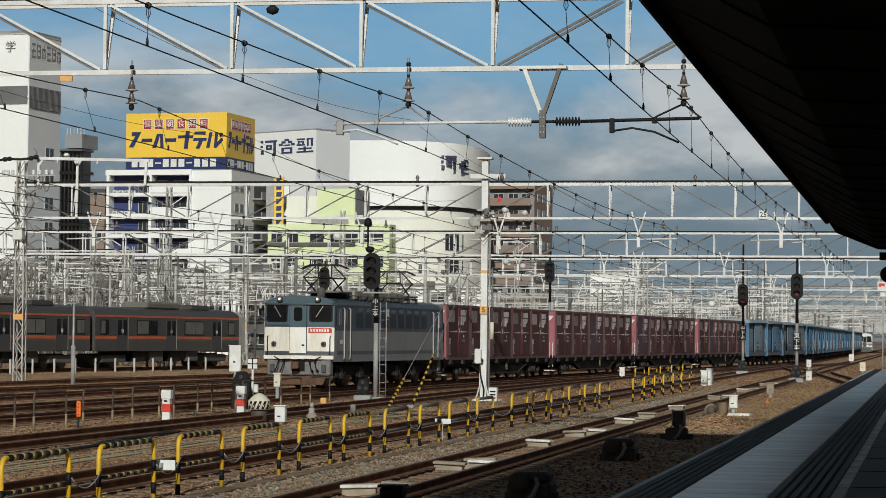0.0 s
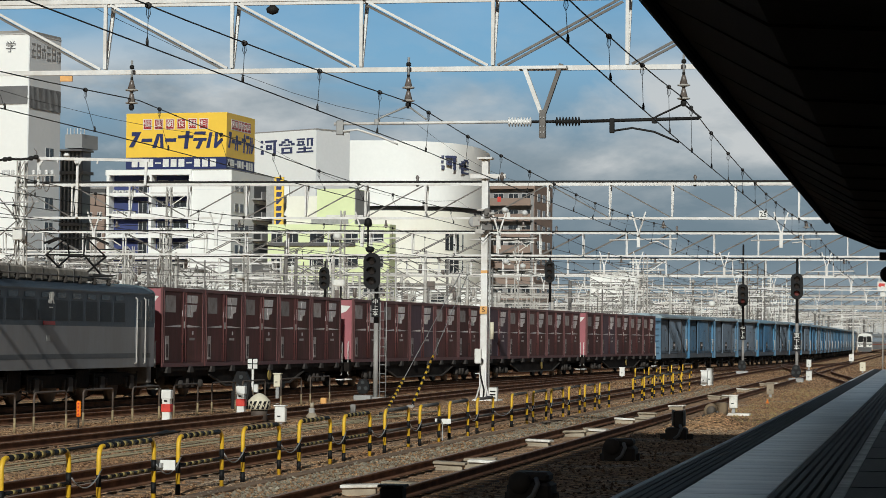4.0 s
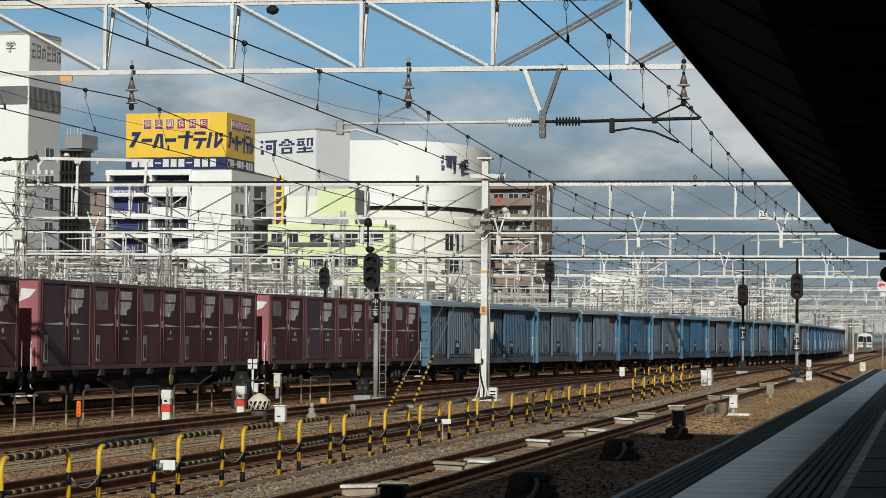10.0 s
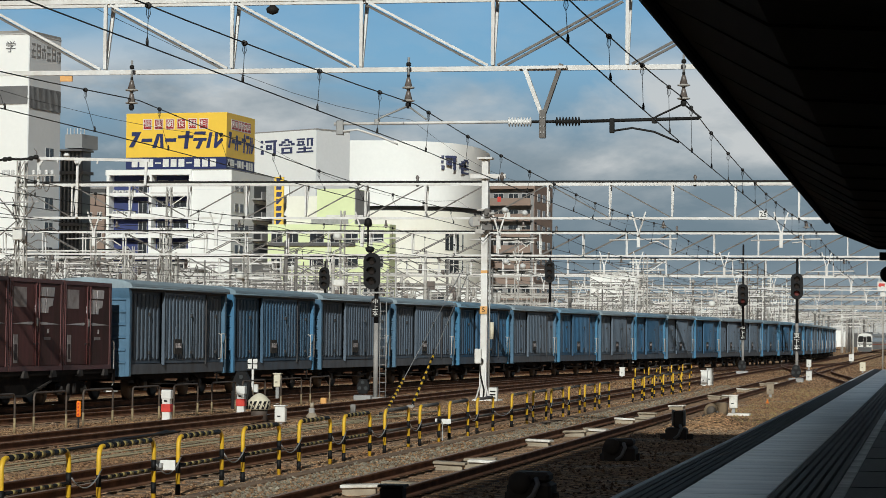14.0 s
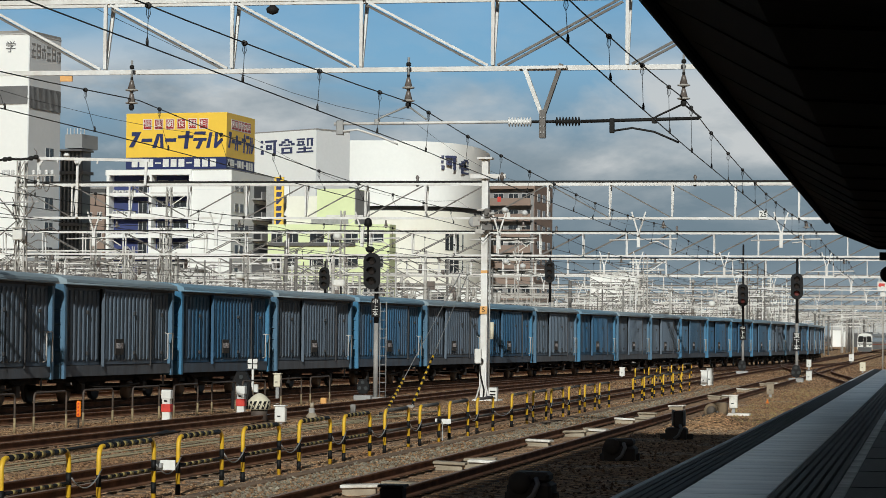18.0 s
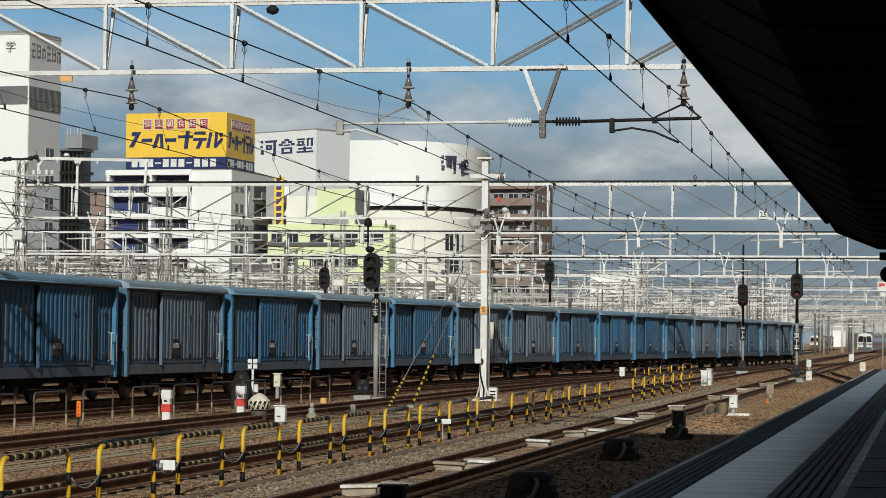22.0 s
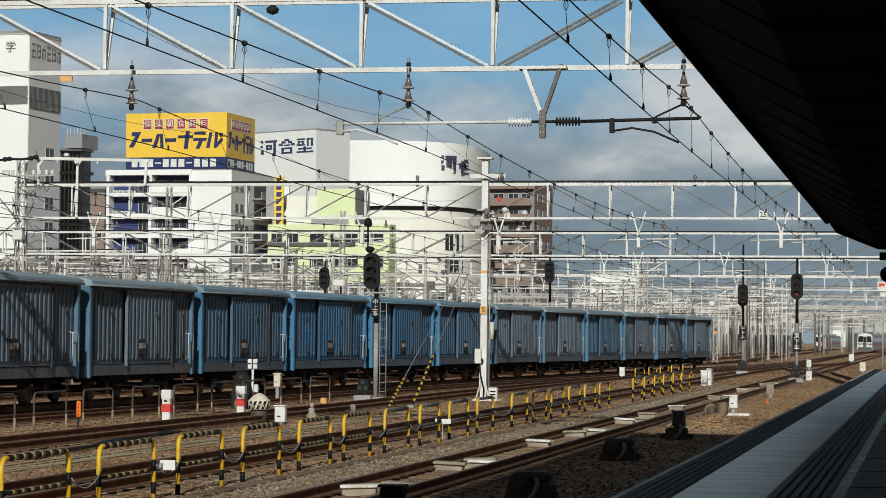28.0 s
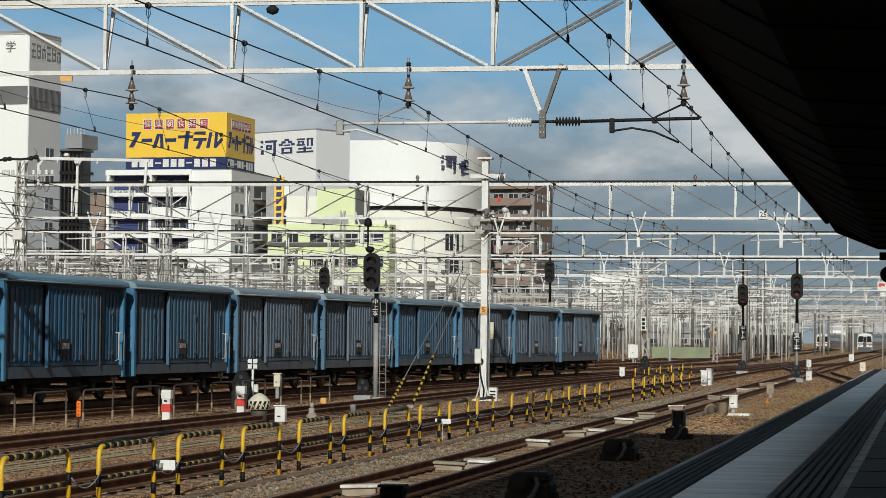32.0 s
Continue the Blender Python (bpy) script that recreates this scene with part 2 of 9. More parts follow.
def track(name, path, y0, y1, step, label, sleepers=None):
    """Two rails on a curve x(y), with sleepers over a stretch."""
    t = thing(name, label, "railway track", "tracks of the yard", "structure")
    ys = [y0 + (y1 - y0) * i / max(1, round((y1 - y0) / step)) for i in range(max(1, round((y1 - y0) / step)) + 1)]
    for side in (-0.566, 0.566):
        body, head = rail_run(path, side, ys)
        r = part("rail", body, RAIL_SIDE, t)
        part("rail_head", head, RAIL_TOP, r, "worn bright rail head")
    if sleepers:
        y = sleepers[0]
        while y < sleepers[1]:
            d = math.atan2(path(y + 0.5) - path(y - 0.5), 1.0)
            part("sleeper", sleeper_mesh, SLEEPER, t, "", pose(path(y), y, 0, 0, 0, -math.degrees(d)))
            y += 0.66
    return t


def straight(x, dx=0.0, y_from=0.0):
    return lambda y: x + dx * (y - y_from)


track("track_near", straight(-7.44), -60, 800, 380, "rusty railway track on stained ballast beside the platform", (30, 110))
track("track_second", straight(-11.6), -60, 800, 380, "rusty railway track on brown ballast behind a striped fence", (28, 110))
track("track_third", smooth_path([(-60, -17.6), (45, -17.1), (70, -17.0), (100, -16.9), (140, -16.3), (190, -13.6), (240, -11.75), (300, -11.6)]), -60, 270, 6,
      "rusty railway track on brown ballast", (36, 115))
track("track_fourth", smooth_path([(-60, -25.0), (20, -23.9), (57, -21.7), (82, -20.9), (110, -19.5), (150, -16.9), (200, -13.7), (240, -12.5), (300, -12.2)]), -60, 280, 5,
      "rusty railway track that leaves the freight track at a turnout", (45, 120))
track("track_freight", TRAIN_X, -150, 600, 5, "rusty railway track that swings across the yard", (60, 130))
for k, off in enumerate((-4.6, -9.0, -14.0)):
    track("track_far", (lambda o: lambda y: TRAIN_X(y) + o - 0.012 * max(0, y - 120))(off), 0, 700, 8, "rusty railway track deep in the yard")
track("track_turnout", smooth_path([(86, 0.0), (115, -2.3), (138, -4.2), (168, -6.6), (190, -7.38), (215, -7.44)]), 86, 215, 5, "rusty turnout track that joins the near track")
track("track_crossover", smooth_path([(150, -7.44), (170, -8.0), (205, -10.9), (225, -11.6)]), 150, 225, 5, "rusty crossover between the tracks")
track("track_crossover", smooth_path([(180, -11.6), (200, -11.2), (235, -8.1), (255, -7.44)]), 180, 255, 5, "rusty crossover between the tracks")
EMU_X = straight(-49.2, 0.1777, 142.6)
track("track_commuter", EMU_X, 20, 300, 140, "railway track under a parked commuter train")

# ---- platform ----
PX, PZ, PEND = -1.756, 1.1, 84.0
PLAT_SLAB = mat("worn_platform_slab", (0.80, 0.76, 0.69), 0.32, 0, 0.3, 2.2, 26, 0.2, spec=0.65, stain=(0.36, 0.35, 0.32), stain_amount=0.75, each=0.2, stretch=(0.22, 1.6, 1))
PLAT_RUBBER = mat("dark_ribbed_edge", (0.04, 0.042, 0.043), 0.7, 0, 0.25, 2, 30, 0.1)
# dark base tone, varied a little from rib to rib
PLAT_TACTILE = mat("grimy_tactile_paving", (0.15, 0.14, 0.115), 0.6, 0, 0.25, 2, 30, 0.1, each=0.15)
PLAT_ASPHALT = mat("platform_asphalt", (0.10, 0.102, 0.105), 0.42, 0, 0.3, 1.0, 60, 0.2)
plat = thing("platform", "grey concrete station platform with a ribbed dark edge", "platform", "", "structure")
part("platform_body", Geo().box(PX + 0.10, 7.2, -29.9, PEND, -0.25, PZ - 0.03), CONCRETE, plat)
part("edge_wall", Geo().box(PX + 0.02, PX + 0.10, -29.9, PEND, -0.25, PZ - 0.16), CONCRETE, plat)
part("edge_nosing", Geo().box(PX - 0.012, PX + 0.046, -29.9, PEND, PZ - 0.14, PZ + 0.004, 0.01), mat("pale_edge_strip", (0.78, 0.78, 0.75), 0.5, 0.0, 0.15, 1, 20, 0.05), plat, "pale worn edge strip")
for i in range(5):
    x = PX + 0.050 + i * 0.053
    part("edge_rib", Geo().prism([(x, PZ - 0.05), (x + 0.048, PZ - 0.05), (x + 0.043, PZ + 0.006), (x + 0.004, PZ + 0.006)], -20, PEND), PLAT_RUBBER, plat)
slab_mesh = Geo().box(-0.268, 0.268, -0.487, 0.487, -0.05, 0.0, 0.006).mesh("slab", PLAT_SLAB)
for i in range(96):
    part("slab", slab_mesh, PLAT_SLAB, plat, "", pose(PX + 0.318 + 0.27, -11.5 + i * 1.0, PZ, random.uniform(-0.1, 0.1), 0, 0))
for i in range(6):
    x = PX + 0.862 + i * 0.058
    part("tactile_rib", Geo().prism([(x, PZ - 0.04), (x + 0.052, PZ - 0.04), (x + 0.043, PZ + 0.010), (x + 0.008, PZ + 0.010)], -20, PEND), PLAT_TACTILE, plat)
line_mesh = Geo().box(-0.036, 0.036, -0.145, 0.145, -0.05, 0.002).mesh("line_tile", WHITE)
LINE_WHITE = mat("scuffed_white_tile", (0.80, 0.79, 0.77), 0.34, 0, 0.2, 3, 30, 0.1, each=0.3)
for i in range(150):
    part("line_tile", line_mesh, LINE_WHITE, plat, "", pose(PX + 1.247, 5.0 + i * 0.3, PZ - 0.001))
line_mesh.materials[0] = LINE_WHITE
part("walkway", Geo().box(PX + 1.285, 7.2, -29.9, PEND, PZ - 0.05, PZ - 0.004), PLAT_ASPHALT, plat, "dark asphalt walkway")
for i in range(24):
    part("walkway_joint", Geo().box(PX + 1.29, 4.0, 6 + i * 2.0, 6.012 + i * 2.0, PZ - 0.02, PZ - 0.001), BLACK, plat)

# ---- canopy over the platform ----
CX, CZ, CEND = -1.94, 4.4, 51.8
# one near-black tone for every board, rafter and post
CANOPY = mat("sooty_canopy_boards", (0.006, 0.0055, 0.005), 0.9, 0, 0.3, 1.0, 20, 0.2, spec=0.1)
can = thing("platform_canopy", "dark butterfly platform canopy on steel posts", "platform canopy", "", "structure",
            pose(CX, CEND, 0, 0, 0, 0.074) @ pose(-CX, -CEND, 0))
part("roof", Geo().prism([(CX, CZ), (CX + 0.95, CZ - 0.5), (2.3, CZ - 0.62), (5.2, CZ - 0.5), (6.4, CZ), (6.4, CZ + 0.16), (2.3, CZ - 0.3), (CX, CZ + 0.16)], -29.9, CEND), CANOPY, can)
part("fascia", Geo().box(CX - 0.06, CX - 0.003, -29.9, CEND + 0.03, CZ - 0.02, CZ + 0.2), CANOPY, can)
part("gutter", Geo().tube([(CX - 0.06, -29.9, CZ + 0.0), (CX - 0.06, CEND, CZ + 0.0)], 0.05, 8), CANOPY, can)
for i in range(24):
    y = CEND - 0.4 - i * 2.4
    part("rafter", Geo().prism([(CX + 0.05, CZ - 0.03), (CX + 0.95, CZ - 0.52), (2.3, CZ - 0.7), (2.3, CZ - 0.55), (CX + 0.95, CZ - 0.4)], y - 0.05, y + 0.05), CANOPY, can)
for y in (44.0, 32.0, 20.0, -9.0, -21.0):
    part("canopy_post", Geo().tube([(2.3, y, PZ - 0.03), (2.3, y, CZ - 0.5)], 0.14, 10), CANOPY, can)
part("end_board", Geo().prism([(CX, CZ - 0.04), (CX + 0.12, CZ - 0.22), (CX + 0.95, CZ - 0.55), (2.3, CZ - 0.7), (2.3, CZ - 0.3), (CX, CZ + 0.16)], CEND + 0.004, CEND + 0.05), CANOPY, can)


# ---- added unseen block behind the camera, over the platforms, shading platform and near track ----
st = thing("station_building", "unseen tall plain concrete block over the platforms, added to cast shade", "building", "", "structure")
part("wall", Geo().box(2.9, 48.0, -78.0, -9.6, 5.6, 34.0), CONCRETE, st)
part("roof", Geo().box(12.2, 48.0, -78.0, -9.6, 34.003, 34.4), CONCRETE, st)
part("tower_wall", Geo().box(12.3, 48.0, -78.0, -13.5, 34.41, 50.0), CONCRETE, st)
for x in (7.6, 20.0, 34.0, 47.0):
    for y in (-12.0, -34.0, -56.0, -77.0):
        part("pillar", Geo().box(x - 0.35, x + 0.35, y - 0.35, y + 0.35, GROUND, 5.6, 0.04), CONCRETE, st)


# ---- catenary gantries ----
STEEL_PALE = mat("weathered_pale_steel", (0.47, 0.46, 0.43), 0.6, 0.0, 0.15, 1.2, 14, 0.05, stain=(0.24, 0.20, 0.16), stain_amount=0.5)
def lattice(geo, x, y, z0, z1, w0, w1, step):
    """Four-legged lattice column with zigzag bracing."""
    n = max(2, round((z1 - z0) / step))
    for sx in (-1, 1):
        for sy in (-1, 1):
            geo.bar((x + sx * w0 / 2, y + sy * w0 / 2, z0), (x + sx * w1 / 2, y + sy * w1 / 2, z1), 0.06, 0.06)
    for i in range(n):
        za, zb = z0 + (z1 - z0) * i / n, z0 + (z1 - z0) * (i + 1) / n
        wa, wb = w0 + (w1 - w0) * i / n, w0 + (w1 - w0) * (i + 1) / n
        s = 1 if i % 2 else -1
        for k in (-1, 1):
            geo.bar((x - s * wa / 2, y + k * wa / 2, za), (x + s * wb / 2, y + k * wb / 2, zb), 0.035, 0.035)
            geo.bar((x + k * wa / 2, y - s * wa / 2, za), (x + k * wb / 2, y + s * wb / 2, zb), 0.045, 0.045)
    return geo


def gantry(y, nodes, zl, zu, columns, falls, label, split=True, depth=0.55, group="catenary gantries", chord=0.085):
    """A trussed beam across the tracks; nodes are the x of its uprights; falls(i) tells whether the diagonal of bay i falls to the right."""
    t = thing("catenary_gantry", label, "catenary gantry", group)
    whole, bracing, dull = Geo(), Geo(), False

    def add(name, geo, text=""):
        if split:
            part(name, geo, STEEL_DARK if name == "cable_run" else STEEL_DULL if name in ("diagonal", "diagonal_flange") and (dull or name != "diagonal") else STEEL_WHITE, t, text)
        elif name == "cable_run" and y < 220:
            part("cable_run", geo, STEEL_DARK, t, "dark cable run on the top chord")
        elif name in ("diagonal", "tie", "cable_run"):
            bracing.merge(geo)
        else:
            whole.merge(geo)
    add("cable_run", Geo().bar((nodes[0], y - depth / 2 - 0.01, zu + chord * 0.5 + 0.055), (nodes[-1], y - depth / 2 - 0.01, zu + chord * 0.5 + 0.055), 0.06 if y < 300 else 0.12, 0.09 if y < 300 else 0.14))
    three = y < 130      # the near beams hang from one lower chord
    for dy in (-depth / 2, depth / 2):
        rear = three and dy > 0
        for z, nm in ((zl, "lower_chord"), (zu, "upper_chord")):
            if rear and z == zl:
                continue
            add(nm, Geo().bar((nodes[0], y + dy, z), (nodes[-1], y + dy, z), chord, chord * 1.15))
        for i, x in enumerate(nodes):
            add("upright", Geo().bar((x, y - depth / 2 + 0.06 if rear else y + dy, zl + 0.07), (x, y + dy, zu - 0.07), 0.07, 0.07))
        for i in range(0 if rear else len(nodes) - 1):
            a, b = nodes[i], nodes[i + 1]
            down = falls(i)
            # past the turn and farther off, diagonals take the shade-darkened tone
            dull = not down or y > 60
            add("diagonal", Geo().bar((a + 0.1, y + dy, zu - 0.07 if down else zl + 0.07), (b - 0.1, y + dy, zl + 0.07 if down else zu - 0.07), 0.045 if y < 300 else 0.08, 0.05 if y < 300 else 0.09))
    if split and y < 60:
        for i in range(len(nodes) - 1):
            a, b = nodes[i], nodes[i + 1]
            za, zb = (zu - 0.15, zl - 0.01) if falls(i) else (zl - 0.01, zu - 0.15)
            # dark lower flange paints the unlit underside
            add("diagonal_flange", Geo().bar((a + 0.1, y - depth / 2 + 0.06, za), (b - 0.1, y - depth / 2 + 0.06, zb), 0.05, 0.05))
    for x in nodes:
        if not three:
            add("tie", Geo().bar((x, y - depth / 2 + 0.06, zl), (x, y + depth / 2 - 0.06, zl), 0.06, 0.06))
        add("tie", Geo().bar((x, y - depth / 2 + 0.06, zu), (x, y + depth / 2 - 0.06, zu), 0.06, 0.06))
    if not split:
        part("beam", whole, STEEL_WHITE if y < 300 else STEEL_PALE, t)
        part("bracing", bracing, STEEL_DULL, t, "dull stained bracing, toned dark for shade")
    for cx in columns:
        part("column", lattice(Geo(), cx, y, GROUND, zu + 0.35, 0.55, 0.5, 0.65), STEEL_PALE, t, "white lattice column")
    return t


gantry(52.0, [-6.05 + 2.785 * k for k in range(-7, 5)], 7.55, 9.06, (-26.9, 7.6), lambda i: i < 6, "white trussed steel catenary gantry across the tracks by the platform")
gantry(108.0, [-39.9 + 2.66 * k for k in range(0, 18)], 7.13, 8.60, (5.3,), lambda i: i < 3 or 8 < i < 12, "white trussed steel catenary gantry over the yard")
for y, more, turn in ((157.0, 5, 5), (208.0, 11, 20), (259.0, 9, 18), (312.0, 9, 18)):
    gantry(y, [-48.0 + 2.7 * i for i in range(-more, 21)], 7.15, 8.55, (-48.0, 6.0), lambda i: i < turn, "white trussed steel catenary gantry farther down the yard", False)
for k in range(10):
    y = 365 + 52 * k
    gantry(y, [-72.0 + 3.0 * i for i in range(0, 28)], 7.0 + 0.3 * (k % 2), 8.4 + 0.3 * (k % 2), (-72.0, -42.0, 9.0), lambda i: i < 8, "white trussed steel catenary gantry in the distance", False, chord=0.16)
for k in range(10):
    y = 132 + 41 * k + 6 * (k % 3)
    x1 = -52.0 - 0.03 * y
    gantry(y, [x1 - 2.8 * i for i in range(13, -1, -1)], 6.3 + 0.5 * (k % 3), 7.6 + 0.5 * (k % 3), (x1 - 36.4, x1 - 18, x1), lambda i: i < 6,
           "white trussed steel catenary gantry over the far tracks", False)

# ---- buildings beyond the yard ----
PLASTER = mat("white_plaster_wall", (0.85, 0.86, 0.83), 0.85, 0, 0.04, 0.07, 2, 0.03, stain=(0.74, 0.74, 0.70), stain_amount=0.3)
PANEL_GREY = mat("pale_grey_panel_wall", (0.70, 0.72, 0.725), 0.8, 0, 0.05, 0.08, 2, 0.03, stain=(0.62, 0.63, 0.63), stain_amount=0.3)
BAND_GREY = mat("dark_grey_ribbed_band", (0.16, 0.16, 0.16), 0.8, 0, 0.1, 0.3, 4, 0.05)
LIME = mat("pale_lime_wall", (0.74, 0.82, 0.48), 0.85, 0, 0.05, 0.07, 2, 0.03, stain=(0.56, 0.60, 0.36), stain_amount=0.3)
CREAM_WALL = mat("cream_stucco_wall", (0.84, 0.83, 0.74), 0.85, 0, 0.05, 0.07, 2, 0.03, stain=(0.58, 0.55, 0.43), stain_amount=0.3)
NAVY = mat("navy_recess_wall", (0.035, 0.05, 0.16), 0.7, 0, 0.1, 0.1, 2, 0.03)
SIGN_YELLOW = mat("yellow_sign_face", (0.86, 0.56, 0.05), 0.5, 0, 0.05, 0.1, 2, 0.0, stain=(0.70, 0.44, 0.05))
SIGN_RED = mat("deep_red_sign_paint", (0.34, 0.012, 0.012), 0.5, 0, 0.05, 0.2, 2, 0.0)
SIGN_NAVY = mat("navy_sign_paint", (0.012, 0.025, 0.115), 0.5, 0, 0.05, 0.1, 2, 0.0)
BROWN = mat("brown_tile_wall", (0.26, 0.19, 0.15), 0.85, 0, 0.08, 0.12, 3, 0.03, stain=(0.22, 0.16, 0.13), stain_amount=0.4)
# dark grey with recess shade put into it; also for bars and fans
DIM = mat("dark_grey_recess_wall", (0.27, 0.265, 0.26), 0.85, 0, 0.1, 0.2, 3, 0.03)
FAR_GREY = mat("distant_grey_wall", (0.42, 0.43, 0.43), 0.9, 0, 0.08, 0.05, 1, 0.0, each=0.25)
FAR_DARK = mat("distant_dark_wall", (0.10, 0.10, 0.10), 0.9, 0, 0.1, 0.1, 1, 0.0, each=0.3)
WINDOW = glass_mat("dark_window_glass", (0.03, 0.035, 0.04), 0.12)
FRAME = mat("pale_window_frame", (0.55, 0.55, 0.54), 0.5, 0, 0.05, 1, 5, 0)


DEEP = 1.1445


def bearing(col):
    return YAW + math.atan((col - 784) / 4513.8)


def at_col(col, d):
    """A plan point on a numbered bearing, d metres deep along the view axis."""
    a = bearing(col)
    return Vector((math.sin(a), math.cos(a))) * (DEEP * d / math.cos(a - YAW))


def reach(p, way, col):
    """How far from p along way the bearing of a column is met."""
    a = bearing(col)
    n = Vector((math.cos(a), -math.sin(a)))
    return -p.dot(n) / way.dot(n)


def rise(col, row, d):
    """Height of a sight line on a numbered bearing, d metres deep along the view axis."""
    return EYE.z + (588.9 + 0.00982 * col - row) * d / 4513.8


def height(col, row, d):
    return rise(col, row, DEEP * d)


class House:
    """A building in its own space: the corner nearest to the platform at the origin, its front along -x, its side along +y."""

    def __init__(self, name, label, col_left, col_corner, col_side, depth, turn, category="building"):
        self.p = at_col(col_corner, depth)
        a = radians(turn)
        self.front, self.side, self.d = Vector((-math.cos(a), -math.sin(a))), Vector((-math.sin(a), math.cos(a))), depth
        self.w = reach(self.p, self.front, col_left)
        self.len = reach(self.p, self.side, col_side)
        self.t = thing(name, label, category, "", "", pose(self.p.x, self.p.y, GROUND, 0, 0, turn))

    def x(self, col):
        return -reach(self.p, self.front, col)

    def y(self, col):
        return reach(self.p, self.side, col)

    def z(self, col, row):
        """Height above its foot of a row, seen on the front at a column."""
        q = self.p + self.front * -self.x(col)
        return rise(col, row, q.dot(Vector((math.sin(YAW), math.cos(YAW))))) - GROUND

    def box(self, name, x0, x1, y0, y1, z0, z1, m, parent=None, label="", cut=0.0):
        return part(name, Geo().box(x0, x1, y0, y1, z0, z1, cut), m, parent or self.t, label)

    def window(self, x0, x1, z0, z1, parent=None, y=0.0):
        w = self.box("window", x0, x1, y - 0.06, y + 0.10, z0, z1, FRAME, parent)
        n = 2 if x1 - x0 > 1.0 else 1
        for i in range(n):
            a, b = x0 + 0.07 + i * (x1 - x0 - 0.07) / n, x0 + (i + 1) * (x1 - x0 - 0.07) / n
            self.box("pane", a, b, y - 0.075, y - 0.02, z0 + 0.07, z1 - 0.07, WINDOW, w)
        return w

    def side_window(self, y0, y1, z0, z1, x=0.0):
        w = self.box("window", x - 0.10, x + 0.06, y0, y1, z0, z1, FRAME)
        self.box("pane", x + 0.02, x + 0.075, y0 + 0.07, y1 - 0.07, z0 + 0.07, z1 - 0.07, WINDOW, w)
        return w


# -- hotel with a rooftop sign --
h = House("hotel_building", "white hotel block with navy recessed balconies and outside stairs", 188, 408, 492, 310, -5)
top = h.z(400, 300)
h.box("wall", h.x(338), 0, 0, h.len, 0, top, PLASTER, None, "plain white panelled wall")
h.box("wall", -h.w, h.x(338) - 0.003, 1.6, h.len, 0, top, NAVY, None, "navy recessed wall")
h.box("roof_beam", -h.w - 0.2, h.x(338), -0.25, 1.6, top - 0.6, top + 0.15, PLASTER)
h.box("roof", -h.w, 0, 0.0, h.len, top + 0.003, top + 0.16, CONCRETE)
for c in (190, 265, 336):
    h.box("pillar", h.x(c) - 0.22, h.x(c) + 0.22, -0.2, 1.6, 0, top - 0.6, PLASTER)
for i in range(7):
    z = top - 3.35 - i * 2.92
    if z < 0.5:
        break
    h.box("balcony_slab", -h.w, h.x(338), -0.1, 1.6, z - 0.25, z, PLASTER)
    h.box("balcony_parapet", h.x(268), h.x(334), -0.16, 0.0, z - 0.1, z + 1.15, PLASTER, None, "white balcony parapet")
    h.box("low_parapet", h.x(193), h.x(262), -0.14, -0.02, z - 0.1, z + 0.25, PLASTER)
    for k in range(4):
        xx = h.x(197 + k * 10.5)
        ac = h.box("air_conditioner", xx, xx + 0.72, 0.15, 0.5, z + 0.003, z + 0.62, WHITE)
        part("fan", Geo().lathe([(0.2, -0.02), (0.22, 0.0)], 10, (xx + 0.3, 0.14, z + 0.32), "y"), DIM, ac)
    h.window(h.x(270), h.x(288), z + 0.5, z + 2.1, None, 1.6)
    h.window(h.x(298), h.x(322), z + 0.5, z + 2.1, None, 1.6)
    h.window(h.x(236), h.x(252), z + 0.2, z + 2.1, None, 1.6)
for i in range(8):
    z = i * 2.92 + 0.9
    if z > top - 3:
        break
    h.box("panel_joint", h.x(340), -0.1, -0.015, -0.002, z + 1.2, z + 1.24, PANEL_GREY)
    for k in range(3):
        h.side_window(h.y(414 + k * 9), h.y(420 + k * 9), z + 1.0, z + 2.3)
    st = h.box("stair_landing", 0.0, 1.5, h.y(445), h.len, z + 0.2, z + 0.42, CONCRETE)
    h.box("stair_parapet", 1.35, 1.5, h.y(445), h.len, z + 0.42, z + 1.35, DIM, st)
    # flat dark sheet painted as the shade inside the open stair
    h.box("stair_recess", 0.003, 0.05, h.y(448), h.len - 0.3, z + 0.5, z + 2.6, FAR_DARK, st)
h.box("stair_end", 0.0, 1.6, h.len + 0.003, h.len + 0.3, 0, top - 1.0, PLASTER)
# rooftop sign
sg = thing("rooftop_sign", "big yellow and navy rooftop advertising sign", "sign", "", "", pose(h.p.x, h.p.y, GROUND + top + 0.165, 0, 0, -5))
sx0, sx1, sy1 = h.x(220), h.x(398), h.y(458)
zt = h.z(398, 197) - top - 0.165
zb = h.z(398, 276) - top - 0.165
part("sign_frame", Geo().box(sx0 + 0.1, sx1 - 0.1, 0.3, sy1 - 0.1, 0, zt - 0.1), STEEL_GREY, sg)
part("sign_face", Geo().box(sx0, sx1, 0.05, 0.3, zb, zt), SIGN_YELLOW, sg, "yellow front face")
part("sign_face", Geo().box(sx1 - 0.3, sx1, 0.3, sy1, zb, zt), SIGN_YELLOW, sg, "yellow side face")
part("number_band", Geo().box(sx0, sx1, 0.05, 0.3, 0.05, zb - 0.003), SIGN_NAVY, sg, "navy band with white bars")
part("number_band", Geo().box(sx1 - 0.3, sx1, 0.3, sy1, 0.05, zb - 0.003), SIGN_NAVY, sg, "navy band with white bars")
fw, sw = sx1 - sx0, sy1


